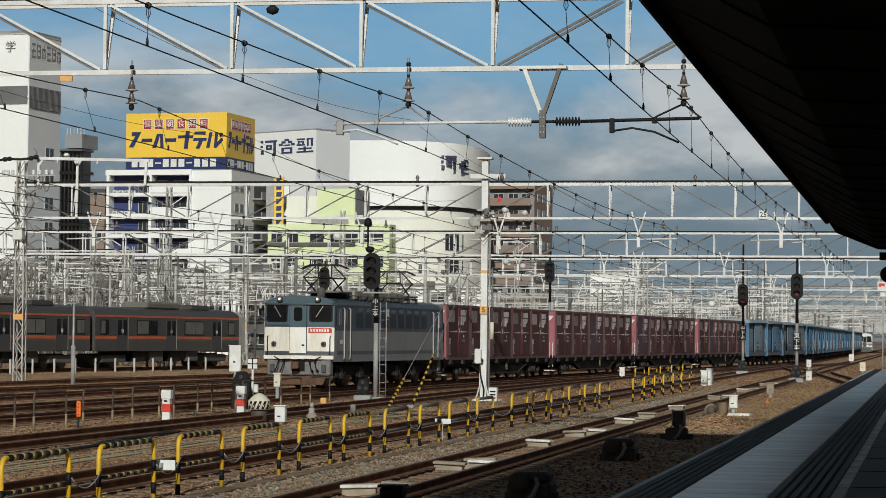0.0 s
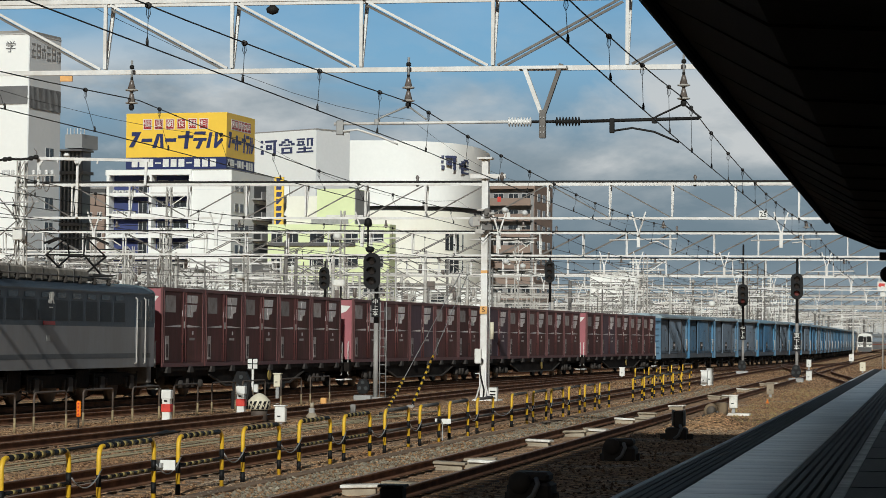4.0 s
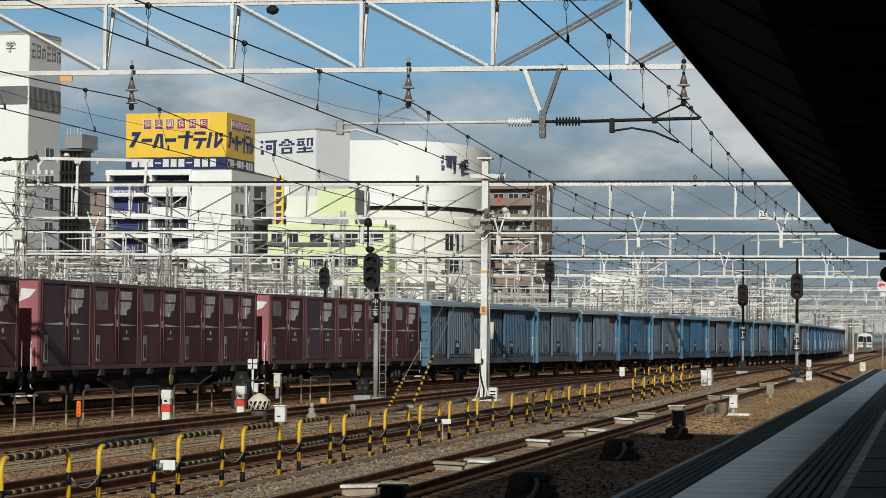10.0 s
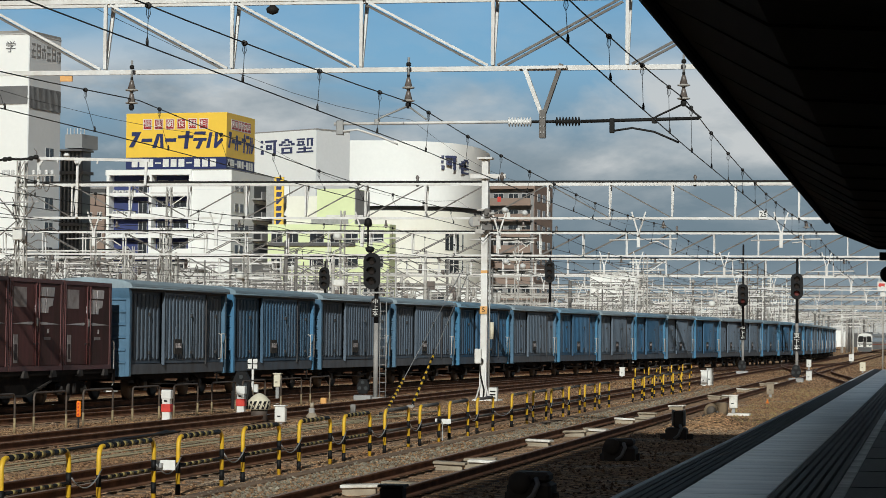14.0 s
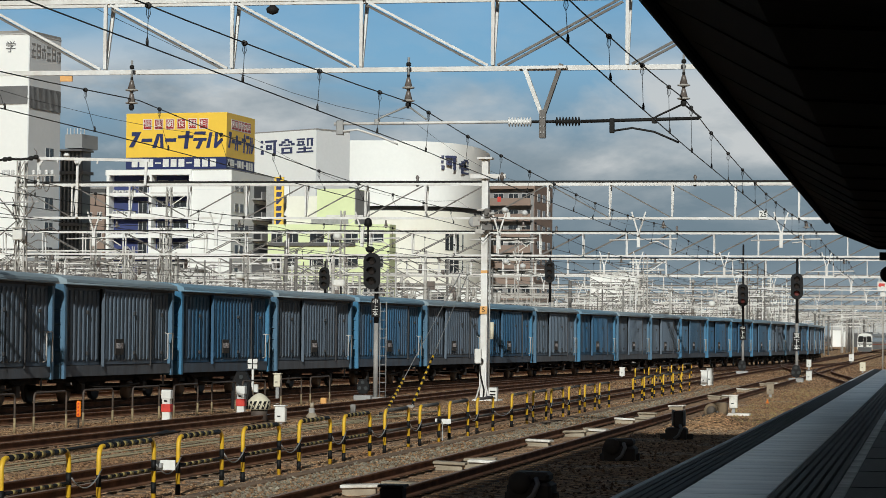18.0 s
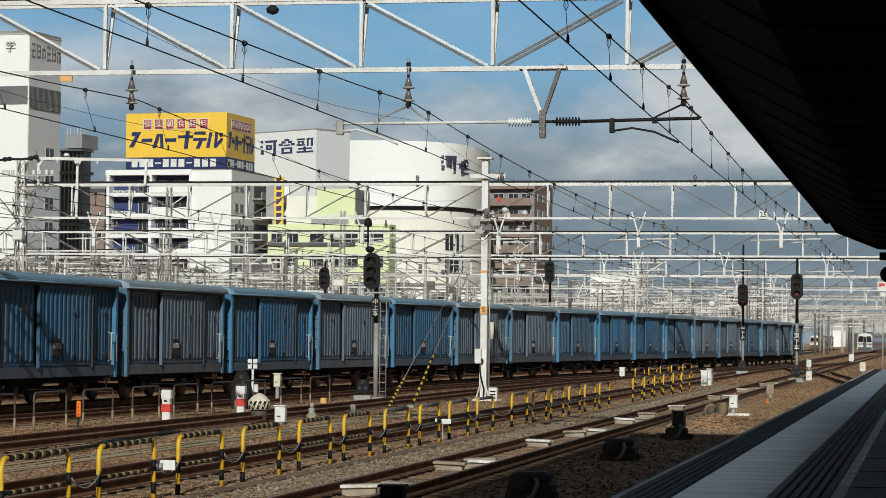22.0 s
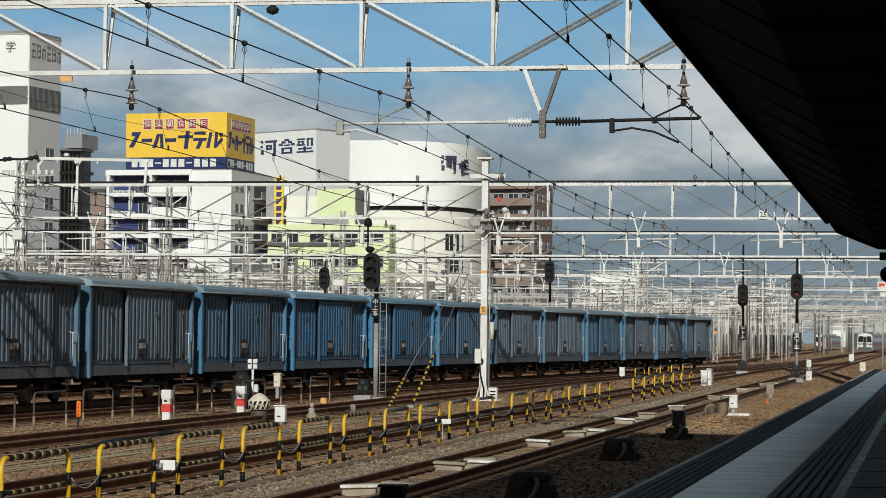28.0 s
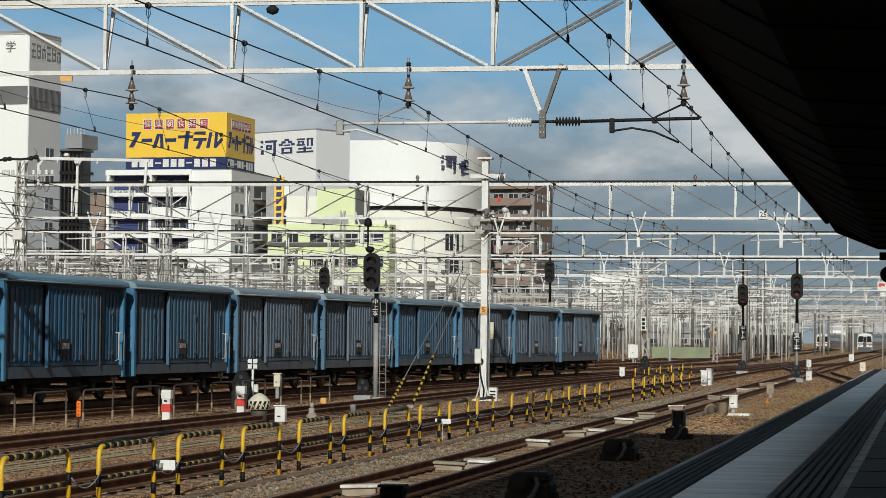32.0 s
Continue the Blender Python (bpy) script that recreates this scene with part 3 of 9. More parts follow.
def sign_bars(to, L, place):
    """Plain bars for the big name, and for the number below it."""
    shapes = [[(0.0, 0.2), (0.05, 0.2), (0.13, 0.95), (0.03, 0.95), (0.03, 0.75), (0.07, 0.75)], [(0.13, 0.45), (0.245, 0.45), (0.25, 0.62), (0.14, 0.62)],
              [(0.25, 0.15), (0.29, 0.15), (0.335, 0.85), (0.30, 0.85)], [(0.33, 0.85), (0.36, 0.85), (0.37, 0.15), (0.335, 0.15)],
              [(0.385, 0.45), (0.50, 0.45), (0.505, 0.62), (0.39, 0.62)], [(0.52, 0.62), (0.68, 0.62), (0.685, 0.76), (0.525, 0.76)],
              [(0.585, 0.1), (0.625, 0.1), (0.645, 0.98), (0.605, 0.98)], [(0.69, 0.80), (0.81, 0.80), (0.815, 0.94), (0.70, 0.94)],
              [(0.68, 0.48), (0.82, 0.48), (0.825, 0.62), (0.69, 0.62)], [(0.71, 0.1), (0.75, 0.1), (0.785, 0.48), (0.745, 0.48)],
              [(0.82, 0.12), (0.855, 0.12), (0.885, 0.9), (0.855, 0.9)], [(0.90, 0.12), (0.925, 0.12), (1.0, 0.5), (0.98, 0.62), (0.935, 0.4), (0.945, 0.9), (0.915, 0.9)]]
    for s in shapes:
        part("blue_bar", place([(a * L, b) for a, b in s]), SIGN_NAVY, to, "dark blue bar")


def front_place(pts):
    z0, z1 = zb + 0.9, zb + (zt - zb) * 0.60
    return Geo().prism([(sx0 + fw * 0.03 + a * 0.94, z0 + b * (z1 - z0)) for a, b in pts], -0.03, 0.05)


def side_place(pts):
    z0, z1 = zb + 0.7, zb + (zt - zb) * 0.60
    return Geo().prism([(sw * 0.06 + a * 0.9, z0 + b * (z1 - z0)) for a, b in pts], sx1, sx1 + 0.06, "x")


sign_bars(sg, fw, front_place)
sign_bars(sg, sw, side_place)
for k in range(11):
    if k in (3, 7):
        a, b, c, d = 0.10, 0.16, 0.44, 0.54
    else:
        a, b, c, d = 0.0, 1.0, 0.2, 0.8
    x0 = sx0 + fw * (0.06 + 0.078 * k)
    zz0, zz1 = 0.05 + zb * 0.18, 0.05 + zb * 0.82
    part("white_bar", Geo().box(x0, x0 + fw * 0.058, 0.02, 0.05, zz0 + (zz1 - zz0) * (0.42 if k in (3, 7) else 0), zz1 - (zz1 - zz0) * (0.42 if k in (3, 7) else 0)), WHITE, sg)
    y0 = sw * (0.05 + 0.082 * k)
    part("white_bar", Geo().box(sx1, sx1 + 0.03, y0, y0 + sw * 0.06, zz0 + (zz1 - zz0) * (0.42 if k in (3, 7) else 0), zz1 - (zz1 - zz0) * (0.42 if k in (3, 7) else 0)), WHITE, sg)
for k, ch in enumerate("健康朝食無料"):
    cx, cz = sx0 + fw * (0.215 + 0.112 * k), zb + (zt - zb) * 0.75
    tile = part("word_tile", Geo().box(cx - 0.66, cx + 0.66, 0.0, 0.05, cz - 0.75, cz + 0.75), WHITE, sg, "white tile with a red square")
    part("red_square", Geo().box(cx - 0.56, cx + 0.56, -0.02, 0.0, cz - 0.65, cz + 0.65), SIGN_RED, tile)
    lettering("word", ch, 1.1, WHITE, tile, pose(cx, -0.035, cz, 90, 0, 0), 0.012)
    cy = sw * (0.22 + 0.115 * k)
    tile = part("word_tile", Geo().box(sx1, sx1 + 0.03, cy - 0.055 * sw, cy + 0.055 * sw, cz - 0.75, cz + 0.75), WHITE, sg)
    part("red_square", Geo().box(sx1 + 0.03, sx1 + 0.05, cy - 0.047 * sw, cy + 0.047 * sw, cz - 0.65, cz + 0.65), SIGN_RED, tile)
    lettering("word", ch, 1.0, WHITE, tile, pose(sx1 + 0.065, cy, cz, 90, 0, 90), 0.012)
# tall narrow sign on the stair side
ns = thing("projecting_sign", "tall narrow yellow sign with dark blue bars", "sign", "", "", pose(at_col(484, 316).x, at_col(484, 316).y, 0, 0, 0, 3))
nz0, nz1 = height(490, 400, 318), height(490, 314, 318)
part("sign_face", Geo().box(0, 1.35, 0, 0.5, nz0, nz1), SIGN_YELLOW, ns)
part("bracket", Geo().box(-1.2, 0.0, 0.2, 0.3, nz0 + 1, nz1 - 1), STEEL_GREY, ns)
part("mast", Geo().box(-0.25, -0.003, 0.1, 0.4, GROUND, nz1), STEEL_GREY, ns)
for k in range(7):
    zc = nz1 - (k + 0.5) * (nz1 - nz0) / 7
    part("blue_bar", Geo().prism([(0.25, zc - 0.33), (1.0, zc - 0.33), (1.1, zc + 0.33), (0.35, zc + 0.33)] if k % 3 else [(0.3, zc - 0.36), (0.55, zc - 0.36), (1.1, zc + 0.3), (0.3, zc + 0.36)], -0.04, 0.0), SIGN_NAVY, ns)

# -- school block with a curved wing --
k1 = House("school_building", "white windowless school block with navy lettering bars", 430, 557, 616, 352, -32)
t1 = k1.z(557, 228)
k1.box("wall", -k1.w, -0.003, 0, k1.len, 0, t1, PLASTER)
k1.box("side_wall", 0.0, 0.12, 0.0, k1.len, 0, t1 - 0.1, PANEL_GREY, None, "pale grey panelled side")
k1.box("roof", -k1.w, 0.1, 0, k1.len, t1 + 0.003, t1 + 0.2, CONCRETE)
SIGN_SLATE = mat("faded_navy_sign_paint", (0.045, 0.055, 0.13), 0.6, 0, 0.08, 0.2, 2, 0.0)
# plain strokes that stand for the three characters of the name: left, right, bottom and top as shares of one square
STROKES = (((0.02, 0.16, 0.80, 0.98), (0.00, 0.14, 0.48, 0.64), (0.02, 0.20, 0.02, 0.30), (0.28, 1.00, 0.82, 0.97), (0.80, 0.95, 0.00, 0.82), (0.34, 0.46, 0.32, 0.66), (0.46, 0.70, 0.54, 0.66), (0.46, 0.70, 0.32, 0.44), (0.60, 0.70, 0.44, 0.54)),
           ((0.36, 0.64, 0.86, 1.00), (0.18, 0.42, 0.70, 0.86), (0.58, 0.82, 0.70, 0.86), (0.02, 0.24, 0.54, 0.70), (0.76, 0.98, 0.54, 0.70), (0.30, 0.70, 0.52, 0.62), (0.18, 0.32, 0.00, 0.42), (0.70, 0.84, 0.00, 0.42), (0.32, 0.70, 0.30, 0.42), (0.32, 0.70, 0.00, 0.12)),
           ((0.00, 0.50, 0.86, 0.97), (0.06, 0.16, 0.60, 0.80), (0.34, 0.44, 0.60, 0.80), (0.00, 0.50, 0.48, 0.58), (0.60, 1.00, 0.86, 0.97), (0.62, 0.72, 0.42, 0.86), (0.86, 0.98, 0.42, 0.86), (0.16, 0.34, 0.70, 0.80), (0.42, 0.56, 0.00, 0.42), (0.10, 0.90, 0.22, 0.33), (0.00, 1.00, 0.00, 0.11)))
for k in range(3):
    for (a, b, c, d) in STROKES[k]:
        xa = k1.x(459 + k * 32)
        wch, zc0 = k1.x(487.5) - k1.x(459), k1.z(500, 271)
        hch = k1.z(500, 245) - zc0
        k1.box("navy_bar", xa + a * wch, xa + b * wch, -0.06, 0.0, zc0 + c * hch, zc0 + d * hch, SIGN_SLATE)

k2 = thing("curved_school_wing", "white drum-shaped school wing over a cream window storey", "building", "", "")
cpts = []
for col, dd in ((612, 372), (640, 371), (680, 370), (720, 369.5), (760, 370), (790, 371), (815, 373), (835, 376), (850, 380), (860, 385), (866, 391)):
    cpts.append(at_col(col, dd))
# the same curve in finer steps
fine_pts = []
for i in range(len(cpts) - 1):
    p0, p1, p2, p3 = cpts[max(i - 1, 0)], cpts[i], cpts[i + 1], cpts[min(i + 2, len(cpts) - 1)]
    for q in (0.0, 0.25, 0.5, 0.75):
        fine_pts.append(0.5 * (2 * p1 + (p2 - p0) * q + (2 * p0 - 5 * p1 + 4 * p2 - p3) * q * q + (3 * p1 - p0 - 3 * p2 + p3) * q ** 3))
cpts = fine_pts + [cpts[-1]]
back = [at_col(866, 420), at_col(612, 420)]
zt0, zt1 = height(616, 247, 372), height(860, 247, 372) - 1.4


def curved(name, zlo, zhi, m, inset=0.0, slope=0.0, label=""):
    """A bowed wall with its own flat top and back."""
    front = [p + (p.normalized() * inset) for p in cpts]
    top = [zhi - slope * i / 4 for i in range(len(front))]
    wall = part(name, Geo().quad_strip([[(p.x, p.y, zlo) for p in front], [(p.x, p.y, z) for p, z in zip(front, top)]], False, False, True), m, k2, label)
    g = Geo()
    g.v = [(p.x, p.y, z - 0.02) for p, z in zip(front, top)] + [(p.x, p.y, top[-1]) for p in back]
    g.f, g.s = [tuple(range(len(g.v)))], [False]
    part("deck", g, CONCRETE, wall)
    part("end_wall", Geo().quad_strip([[(p.x, p.y, z) for p in (front[-1], back[0], back[1], front[0])] for z in (zlo, top[-1] - 0.03)], False, False), m, wall)


curved("upper_drum", height(700, 364, 371), zt0, PLASTER, 0.0, 0.07, "smooth white curved wall")
# dark band puts the shade under the drum into its colour
curved("shadow_gap", height(700, 372, 371), height(700, 364, 371) - 0.003, FAR_DARK, 1.2)
curved("lower_wall", GROUND, height(700, 372, 371) - 0.006, CREAM_WALL, 0.5, 0.0, "cream lower storeys")
for row0, row1 in ((412, 441), (458, 486), (503, 530)):
    for c0, c1 in ((705, 742), (755, 778), (788, 812), (818, 840), (846, 860)):
        i0 = [(j, at_col(c, 371.5 + (max(0, c - 790) / 70) ** 2 * 15)) for j, c in enumerate((c0, c1))]
        a, b = i0[0][1], i0[1][1]
        zz0, zz1 = height(700, row1, 371), height(700, row0, 371)
        inn = a.normalized() * 0.4
        g = Geo().quad_strip([[(a.x - inn.x, a.y - inn.y, z), (b.x - inn.x, b.y - inn.y, z), (b.x + inn.x, b.y + inn.y, z), (a.x + inn.x, a.y + inn.y, z)] for z in (zz0, zz1)])
        wv = part("window", g, WINDOW, k2, "dark window band")
        for q in (0.34, 0.67):
            m2 = a + (b - a) * q
            part("mullion", Geo().box(m2.x - 0.06, m2.x + 0.06, m2.y - 0.62, m2.y - 0.3, zz0, zz1), FRAME, wv)
for k in range(3):
    c0 = 779 + k * 31
    for (a, b, c, d) in STROKES[k]:
        cw = (27, 26, 9)[k]
        dd = [371 + (max(0, c0 + q * cw - 790) / 70) ** 2 * 15 - 0.7 for q in (a, b)]
        p0, p1 = at_col(c0 + a * cw, dd[0]), at_col(c0 + b * cw, dd[1])
        zz = [height(800, 300 + 5 * k - q * 26, 371) for q in (c, d)]
        part("navy_bar", Geo().quad_strip([[(p0.x, p0.y, z), (p1.x, p1.y, z), (p1.x, p1.y + 0.5, z), (p0.x, p0.y + 0.5, z)] for z in zz]), SIGN_SLATE, k2)

# -- lime-green block in front of the school --
lm = House("lime_building", "pale lime-green office block with flat roofs", 560, 627, 652, 300, -4)
lm.box("tower", -lm.w, 0, 0, lm.len, 0, lm.z(600, 333), LIME)
# side wall coloured grey to stand for its shade
lm.box("side_wall", 0.003, 0.1, 0, lm.len, 0, lm.z(600, 333) - 0.1, FAR_GREY)
lm.box("wing", lm.x(486), lm.x(700), -3.0, -0.003, 0, lm.z(600, 398), LIME, None, "low lime wing")
lm.box("penthouse", lm.x(502), lm.x(560) - 0.01, 1, 8, lm.z(600, 398), lm.z(560, 345), CREAM_WALL)
for row in (408, 452, 500):
    for c0, c1 in ((492, 512), (520, 540), (560, 585), (595, 612), (622, 645), (655, 690)):
        lm.window(lm.x(c0), lm.x(c1), lm.z(600, row + 22), lm.z(600, row), None, -3.0)
lm.box("terrace_rail", lm.x(555), lm.x(620), -1.2, -1.1, lm.z(600, 398), lm.z(600, 386), STEEL_GREY)
lm.box("dark_ledge", lm.x(488), lm.x(640), -3.3, -3.003, lm.z(600, 436), lm.z(600, 430), FAR_DARK)

# -- brown flats --
ap = House("apartment_building", "brown tiled apartment block with a balcony on each storey", 862, 944, 976, 430, -4)
ta = ap.z(940, 333)
# wall behind the balconies is darkened to give their shade
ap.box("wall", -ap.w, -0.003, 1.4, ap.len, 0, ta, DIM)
ap.box("side_wall", 0.0, 0.15, 0.0, ap.len, 0, ta + 1.0, BROWN, None, "brown side wall with small windows")
ap.box("roof", -ap.w, 0.0, 0, ap.len, ta + 0.003, ta + 1.0, BROWN)
for i in range(10):
    z = ta - 3.05 * (i + 1)
    if z < 0:
        break
    b = ap.box("balcony", -ap.w, -0.6, -0.1, 1.4, z - 0.15, z + 0.02, CONCRETE)
    ap.box("parapet", -ap.w, -0.6, -0.2, -0.1, z - 0.2, z + 1.25, BROWN, b, "brown balcony parapet")
    for c0, c1 in ((870, 888), (896, 914), (920, 936)):
        ap.window(ap.x(c0), ap.x(c1), z + 0.2, z + 2.2, None, 1.4)
    ap.box("laundry", ap.x(880 + (i * 17) % 50), ap.x(886 + (i * 17) % 50), -0.24, -0.2, z + 0.5, z + 1.5, RED if i == 0 else WHITE, b)
    for k in range(3):
        ap.side_window(ap.y(949 + k * 9), ap.y(954 + k * 9), z + 0.7, z + 2.2, 0.15)

# -- university tower --
un = House("university_tower", "white university tower with a dark grey band", -140, 45, 101, 236, -9)
tu = un.z(45, 56)
un.box("wall", -un.w, -0.003, 0, un.len, 0, tu, PLASTER)
un.box("side_wall", 0.0, 0.12, 0.0, un.len, 0, tu, PANEL_GREY, None, "pale grey panelled side wall")
un.box("roof", -un.w, 0.1, 0, un.len, tu + 0.003, tu + 0.3, CONCRETE)
zb0, zb1 = un.z(45, 182), un.z(45, 150)
un.box("grey_band", -un.w - 0.1, -0.05, -0.12, 0.0, zb0, zb1, BAND_GREY)
for i in range(26):
    yy = i * un.len / 26
    un.box("band_fin", 0.12, 0.24, yy, yy + 0.28 * un.len / 14, zb0 - 0.4, zb1, BAND_GREY)
for i in range(6):
    c = 48 + i * 9.0
    for (q0, q1, r0, r1) in (((0, 0.95, 0.0, 0.14), (0, 0.95, 0.42, 0.54), (0.05, 0.9, 0.84, 0.98), (0.40, 0.56, 0.14, 0.84), (0.0, 0.16, 0.14, 0.42)),
                             ((0, 0.2, 0.0, 1.0), (0.3, 0.95, 0.8, 0.95), (0.3, 0.95, 0.45, 0.6), (0.3, 0.95, 0.05, 0.2), (0.75, 0.95, 0.2, 0.8)),
                             ((0.0, 0.95, 0.6, 0.74), (0.4, 0.58, 0.0, 1.0), (0.05, 0.25, 0.1, 0.5), (0.7, 0.9, 0.1, 0.5)))[i % 3]:
        y0, y1 = un.y(c + q0 * 7.8), un.y(c + q1 * 7.8)
        za, zbb = un.z(45, 99) + r0 * 1.62, un.z(45, 99) + r1 * 1.62
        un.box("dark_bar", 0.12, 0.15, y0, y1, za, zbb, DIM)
lettering("character", "学", 1.28, BAND_GREY, un.t, pose((un.x(4) + un.x(23)) / 2, -0.03, (un.z(12, 70) + un.z(12, 95)) / 2, 90, 0, 0), 0.05)
un.box("roof_coping", -un.w - 0.05, 0.16, -0.06, un.len, tu - 0.12, tu + 0.002, FRAME)
for i in range(6):
    for ca, cb in ((75, 82), (82.6, 89.5)):
        un.side_window(un.y(ca), un.y(cb), un.z(45, 277 + 44.5 * i), un.z(45, 255 + 44.5 * i), 0.12)
# -- dark stair tower behind it, brown house, low sheds --
st = House("stair_block", "dark open stair tower with grey parapets", 101, 140, 158, 262, -9)
zt3 = st.z(130, 262)
st.box("core", -st.w, 0, 0.5, st.len, 0, zt3, mat("slate_glass_wall", (0.13, 0.14, 0.15), 0.45, 0, 0.15, 0.3, 3, 0))
for i in range(9):
    z = zt3 - 0.1 - i * (2.7 if i == 1 else 4.4)
    if z > 0:
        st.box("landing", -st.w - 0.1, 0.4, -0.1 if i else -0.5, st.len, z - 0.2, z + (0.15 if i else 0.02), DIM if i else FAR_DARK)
for c in (103, 110, 117, 124, 131, 138):
    st.box("post", st.x(c) - 0.09, st.x(c) + 0.09, 0.3, 0.45, 0, zt3 - 0.4, FAR_GREY)
for i in range(6):
    for c in (104.5, 111.5, 118.5, 125.5, 132.5):
        st.box("pane", st.x(c), st.x(c + 4), 0.44, 0.497, zt3 - 3.6 - 3.6 * i, zt3 - 1.2 - 3.6 * i, WINDOW)
st.box("plant_room", st.x(105), st.x(135), 1, 5, zt3 + 0.16, zt3 + 1.8, FAR_GREY)
for i in range(6):
    st.box("roof_rail", st.x(108 + i * 6), st.x(109 + i * 6), 1, 1.1, zt3 + 1.8, zt3 + 2.5, STEEL_WHITE)
random.seed(11)
LOW = [(149, 184, 343, 345, "b"), (149, 184, 333, 360, "d"), (-60, 60, 470, 210, "w"), (100, 185, 470, 235, "d"), (186, 260, 492, 250, "w"), (262, 345, 478, 265, "w"), (360, 470, 500, 250, "w"), (425, 478, 468, 240, "d"),
       (975, 1040, 540, 520, "d"), (1040, 1130, 565, 480, "d"), (1120, 1250, 575, 560, "g"), (1000, 1100, 520, 700, "g"), (1240, 1330, 578, 640, "d"), (1330, 1420, 588, 860, "g"), (1470, 1500, 584, 900, "w"),
       (1500, 1600, 590, 900, "d"), (1045, 1135, 482, 640, "w"), (700, 800, 505, 330, "w"), (800, 870, 512, 340, "w"),
       (1180, 1330, 566, 950, "g"), (1335, 1400, 574, 1000, "d"), (1472, 1500, 572, 1050, "g"), (1500, 1575, 566, 1080, "g")]
for c0, c1, row, dd, kk in LOW:
    lb = House("low_building", {"b": "brown tiled low house beyond the tracks", "w": "white low office building beyond the tracks", "d": "dark grey low shed beyond the tracks", "g": "grey low warehouse beyond the tracks"}[kk],
               c0, c1, c1 + 8, dd, 3)
    mm = {"b": BROWN, "w": PLASTER, "d": FAR_DARK, "g": FAR_GREY}[kk]
    zt4 = max(3.0, lb.z(c1, row))
    lb.box("wall", -lb.w, 0, 0, max(6, lb.len), 0, zt4, mm)
    lb.box("roof", -lb.w - 0.15, 0.15, -0.15, max(6, lb.len) + 0.15, zt4 + 0.003, zt4 + 0.25, CONCRETE)
    nf = max(1, int(zt4 / 3.2))
    for i in range(nf):
        n = max(2, int(lb.w / 3.5))
        for j in range(n):
            xx = -lb.w + (j + 0.25) * lb.w / n
            if dd < 880:
                lb.window(xx, xx + 0.5 * lb.w / n, i * 3.1 + 1.2, i * 3.1 + 2.5)

# ---- sky backdrop ----
def sky_backdrop():
    m = bpy.data.materials.new("cloudy_sky")
    m.use_nodes = True
    n, l = m.node_tree.nodes, m.node_tree.links
    n.remove(n["Principled BSDF"])
    em = n.new("ShaderNodeEmission")
    l.new(em.outputs[0], n["Material Output"].inputs[0])
    co = n.new("ShaderNodeTexCoord")
    mp = n.new("ShaderNodeMapping")
    mp.inputs["Scale"].default_value = (0.0032, 0.0032, 0.0078)
    mp.inputs["Location"].default_value = (0.35, 0.0, 0.2)
    l.new(co.outputs["Object"], mp.inputs[0])
    cl = n.new("ShaderNodeTexNoise")
    cl.inputs["Scale"].default_value = 1.0
    cl.inputs["Detail"].default_value = 7
    cl.inputs["Roughness"].default_value = 0.56
    cl.inputs["Distortion"].default_value = 0.25
    l.new(mp.outputs[0], cl.inputs["Vector"])
    sep = n.new("ShaderNodeSeparateXYZ")
    l.new(co.outputs["Object"], sep.inputs[0])
    up = n.new("ShaderNodeMapRange")
    up.inputs["From Min"].default_value, up.inputs["From Max"].default_value = 0.0, 420.0
    l.new(sep.outputs["Z"], up.inputs["Value"])
    grad = n.new("ShaderNodeValToRGB")
    cr = grad.color_ramp
    cr.elements[0].position, cr.elements[0].color = 0.0, (0.30, 0.36, 0.40, 1)
    cr.elements[1].position, cr.elements[1].color = 1.0, (0.36, 0.43, 0.48, 1)
    for pos, c in ((0.20, (0.175, 0.235, 0.28, 1)), (0.40, (0.22, 0.29, 0.34, 1)), (0.62, (0.23, 0.44, 0.63, 1)), (0.80, (0.17, 0.42, 0.68, 1))):
        e = cr.elements.new(pos)
        e.color = c
    l.new(up.outputs[0], grad.inputs[0])
    band = n.new("ShaderNodeValToRGB")
    br = band.color_ramp
    br.elements[0].position, br.elements[0].color = 0.10, (0, 0, 0, 1)
    br.elements[1].position, br.elements[1].color = 0.80, (0.08, 0.08, 0.08, 1)
    for pos, v in ((0.22, 0.75), (0.40, 1.0), (0.58, 0.9), (0.68, 0.3)):
        e = br.elements.new(pos)
        e.color = (v, v, v, 1)
    l.new(up.outputs[0], band.inputs[0])
    ramp = n.new("ShaderNodeValToRGB")
    ramp.color_ramp.elements[0].position, ramp.color_ramp.elements[1].position = 0.40, 0.57
    l.new(cl.outputs[0], ramp.inputs[0])
    mul = n.new("ShaderNodeMath")
    mul.operation = "MULTIPLY"
    l.new(ramp.outputs[0], mul.inputs[0])
    l.new(band.outputs[0], mul.inputs[1])
    mix = n.new("ShaderNodeMix")
    mix.data_type = "RGBA"
    tone = n.new("ShaderNodeTexNoise")      # sunlit heads and grey undersides of the clouds
    tone.inputs["Scale"].default_value = 1.9
    tone.inputs["Detail"].default_value = 6
    tone.inputs["Roughness"].default_value = 0.55
    l.new(mp.outputs[0], tone.inputs["Vector"])
    lit = n.new("ShaderNodeValToRGB")
    lit.color_ramp.elements[0].position, lit.color_ramp.elements[0].color = 0.38, (0.27, 0.33, 0.375, 1)
    lit.color_ramp.elements[1].position, lit.color_ramp.elements[1].color = 0.60, (0.62, 0.635, 0.635, 1)
    l.new(tone.outputs[0], lit.inputs[0])
    l.new(lit.outputs[0], mix.inputs[7])
    l.new(mul.outputs[0], mix.inputs[0])
    l.new(grad.outputs[0], mix.inputs[6])
    l.new(mix.outputs[2], em.inputs["Color"])
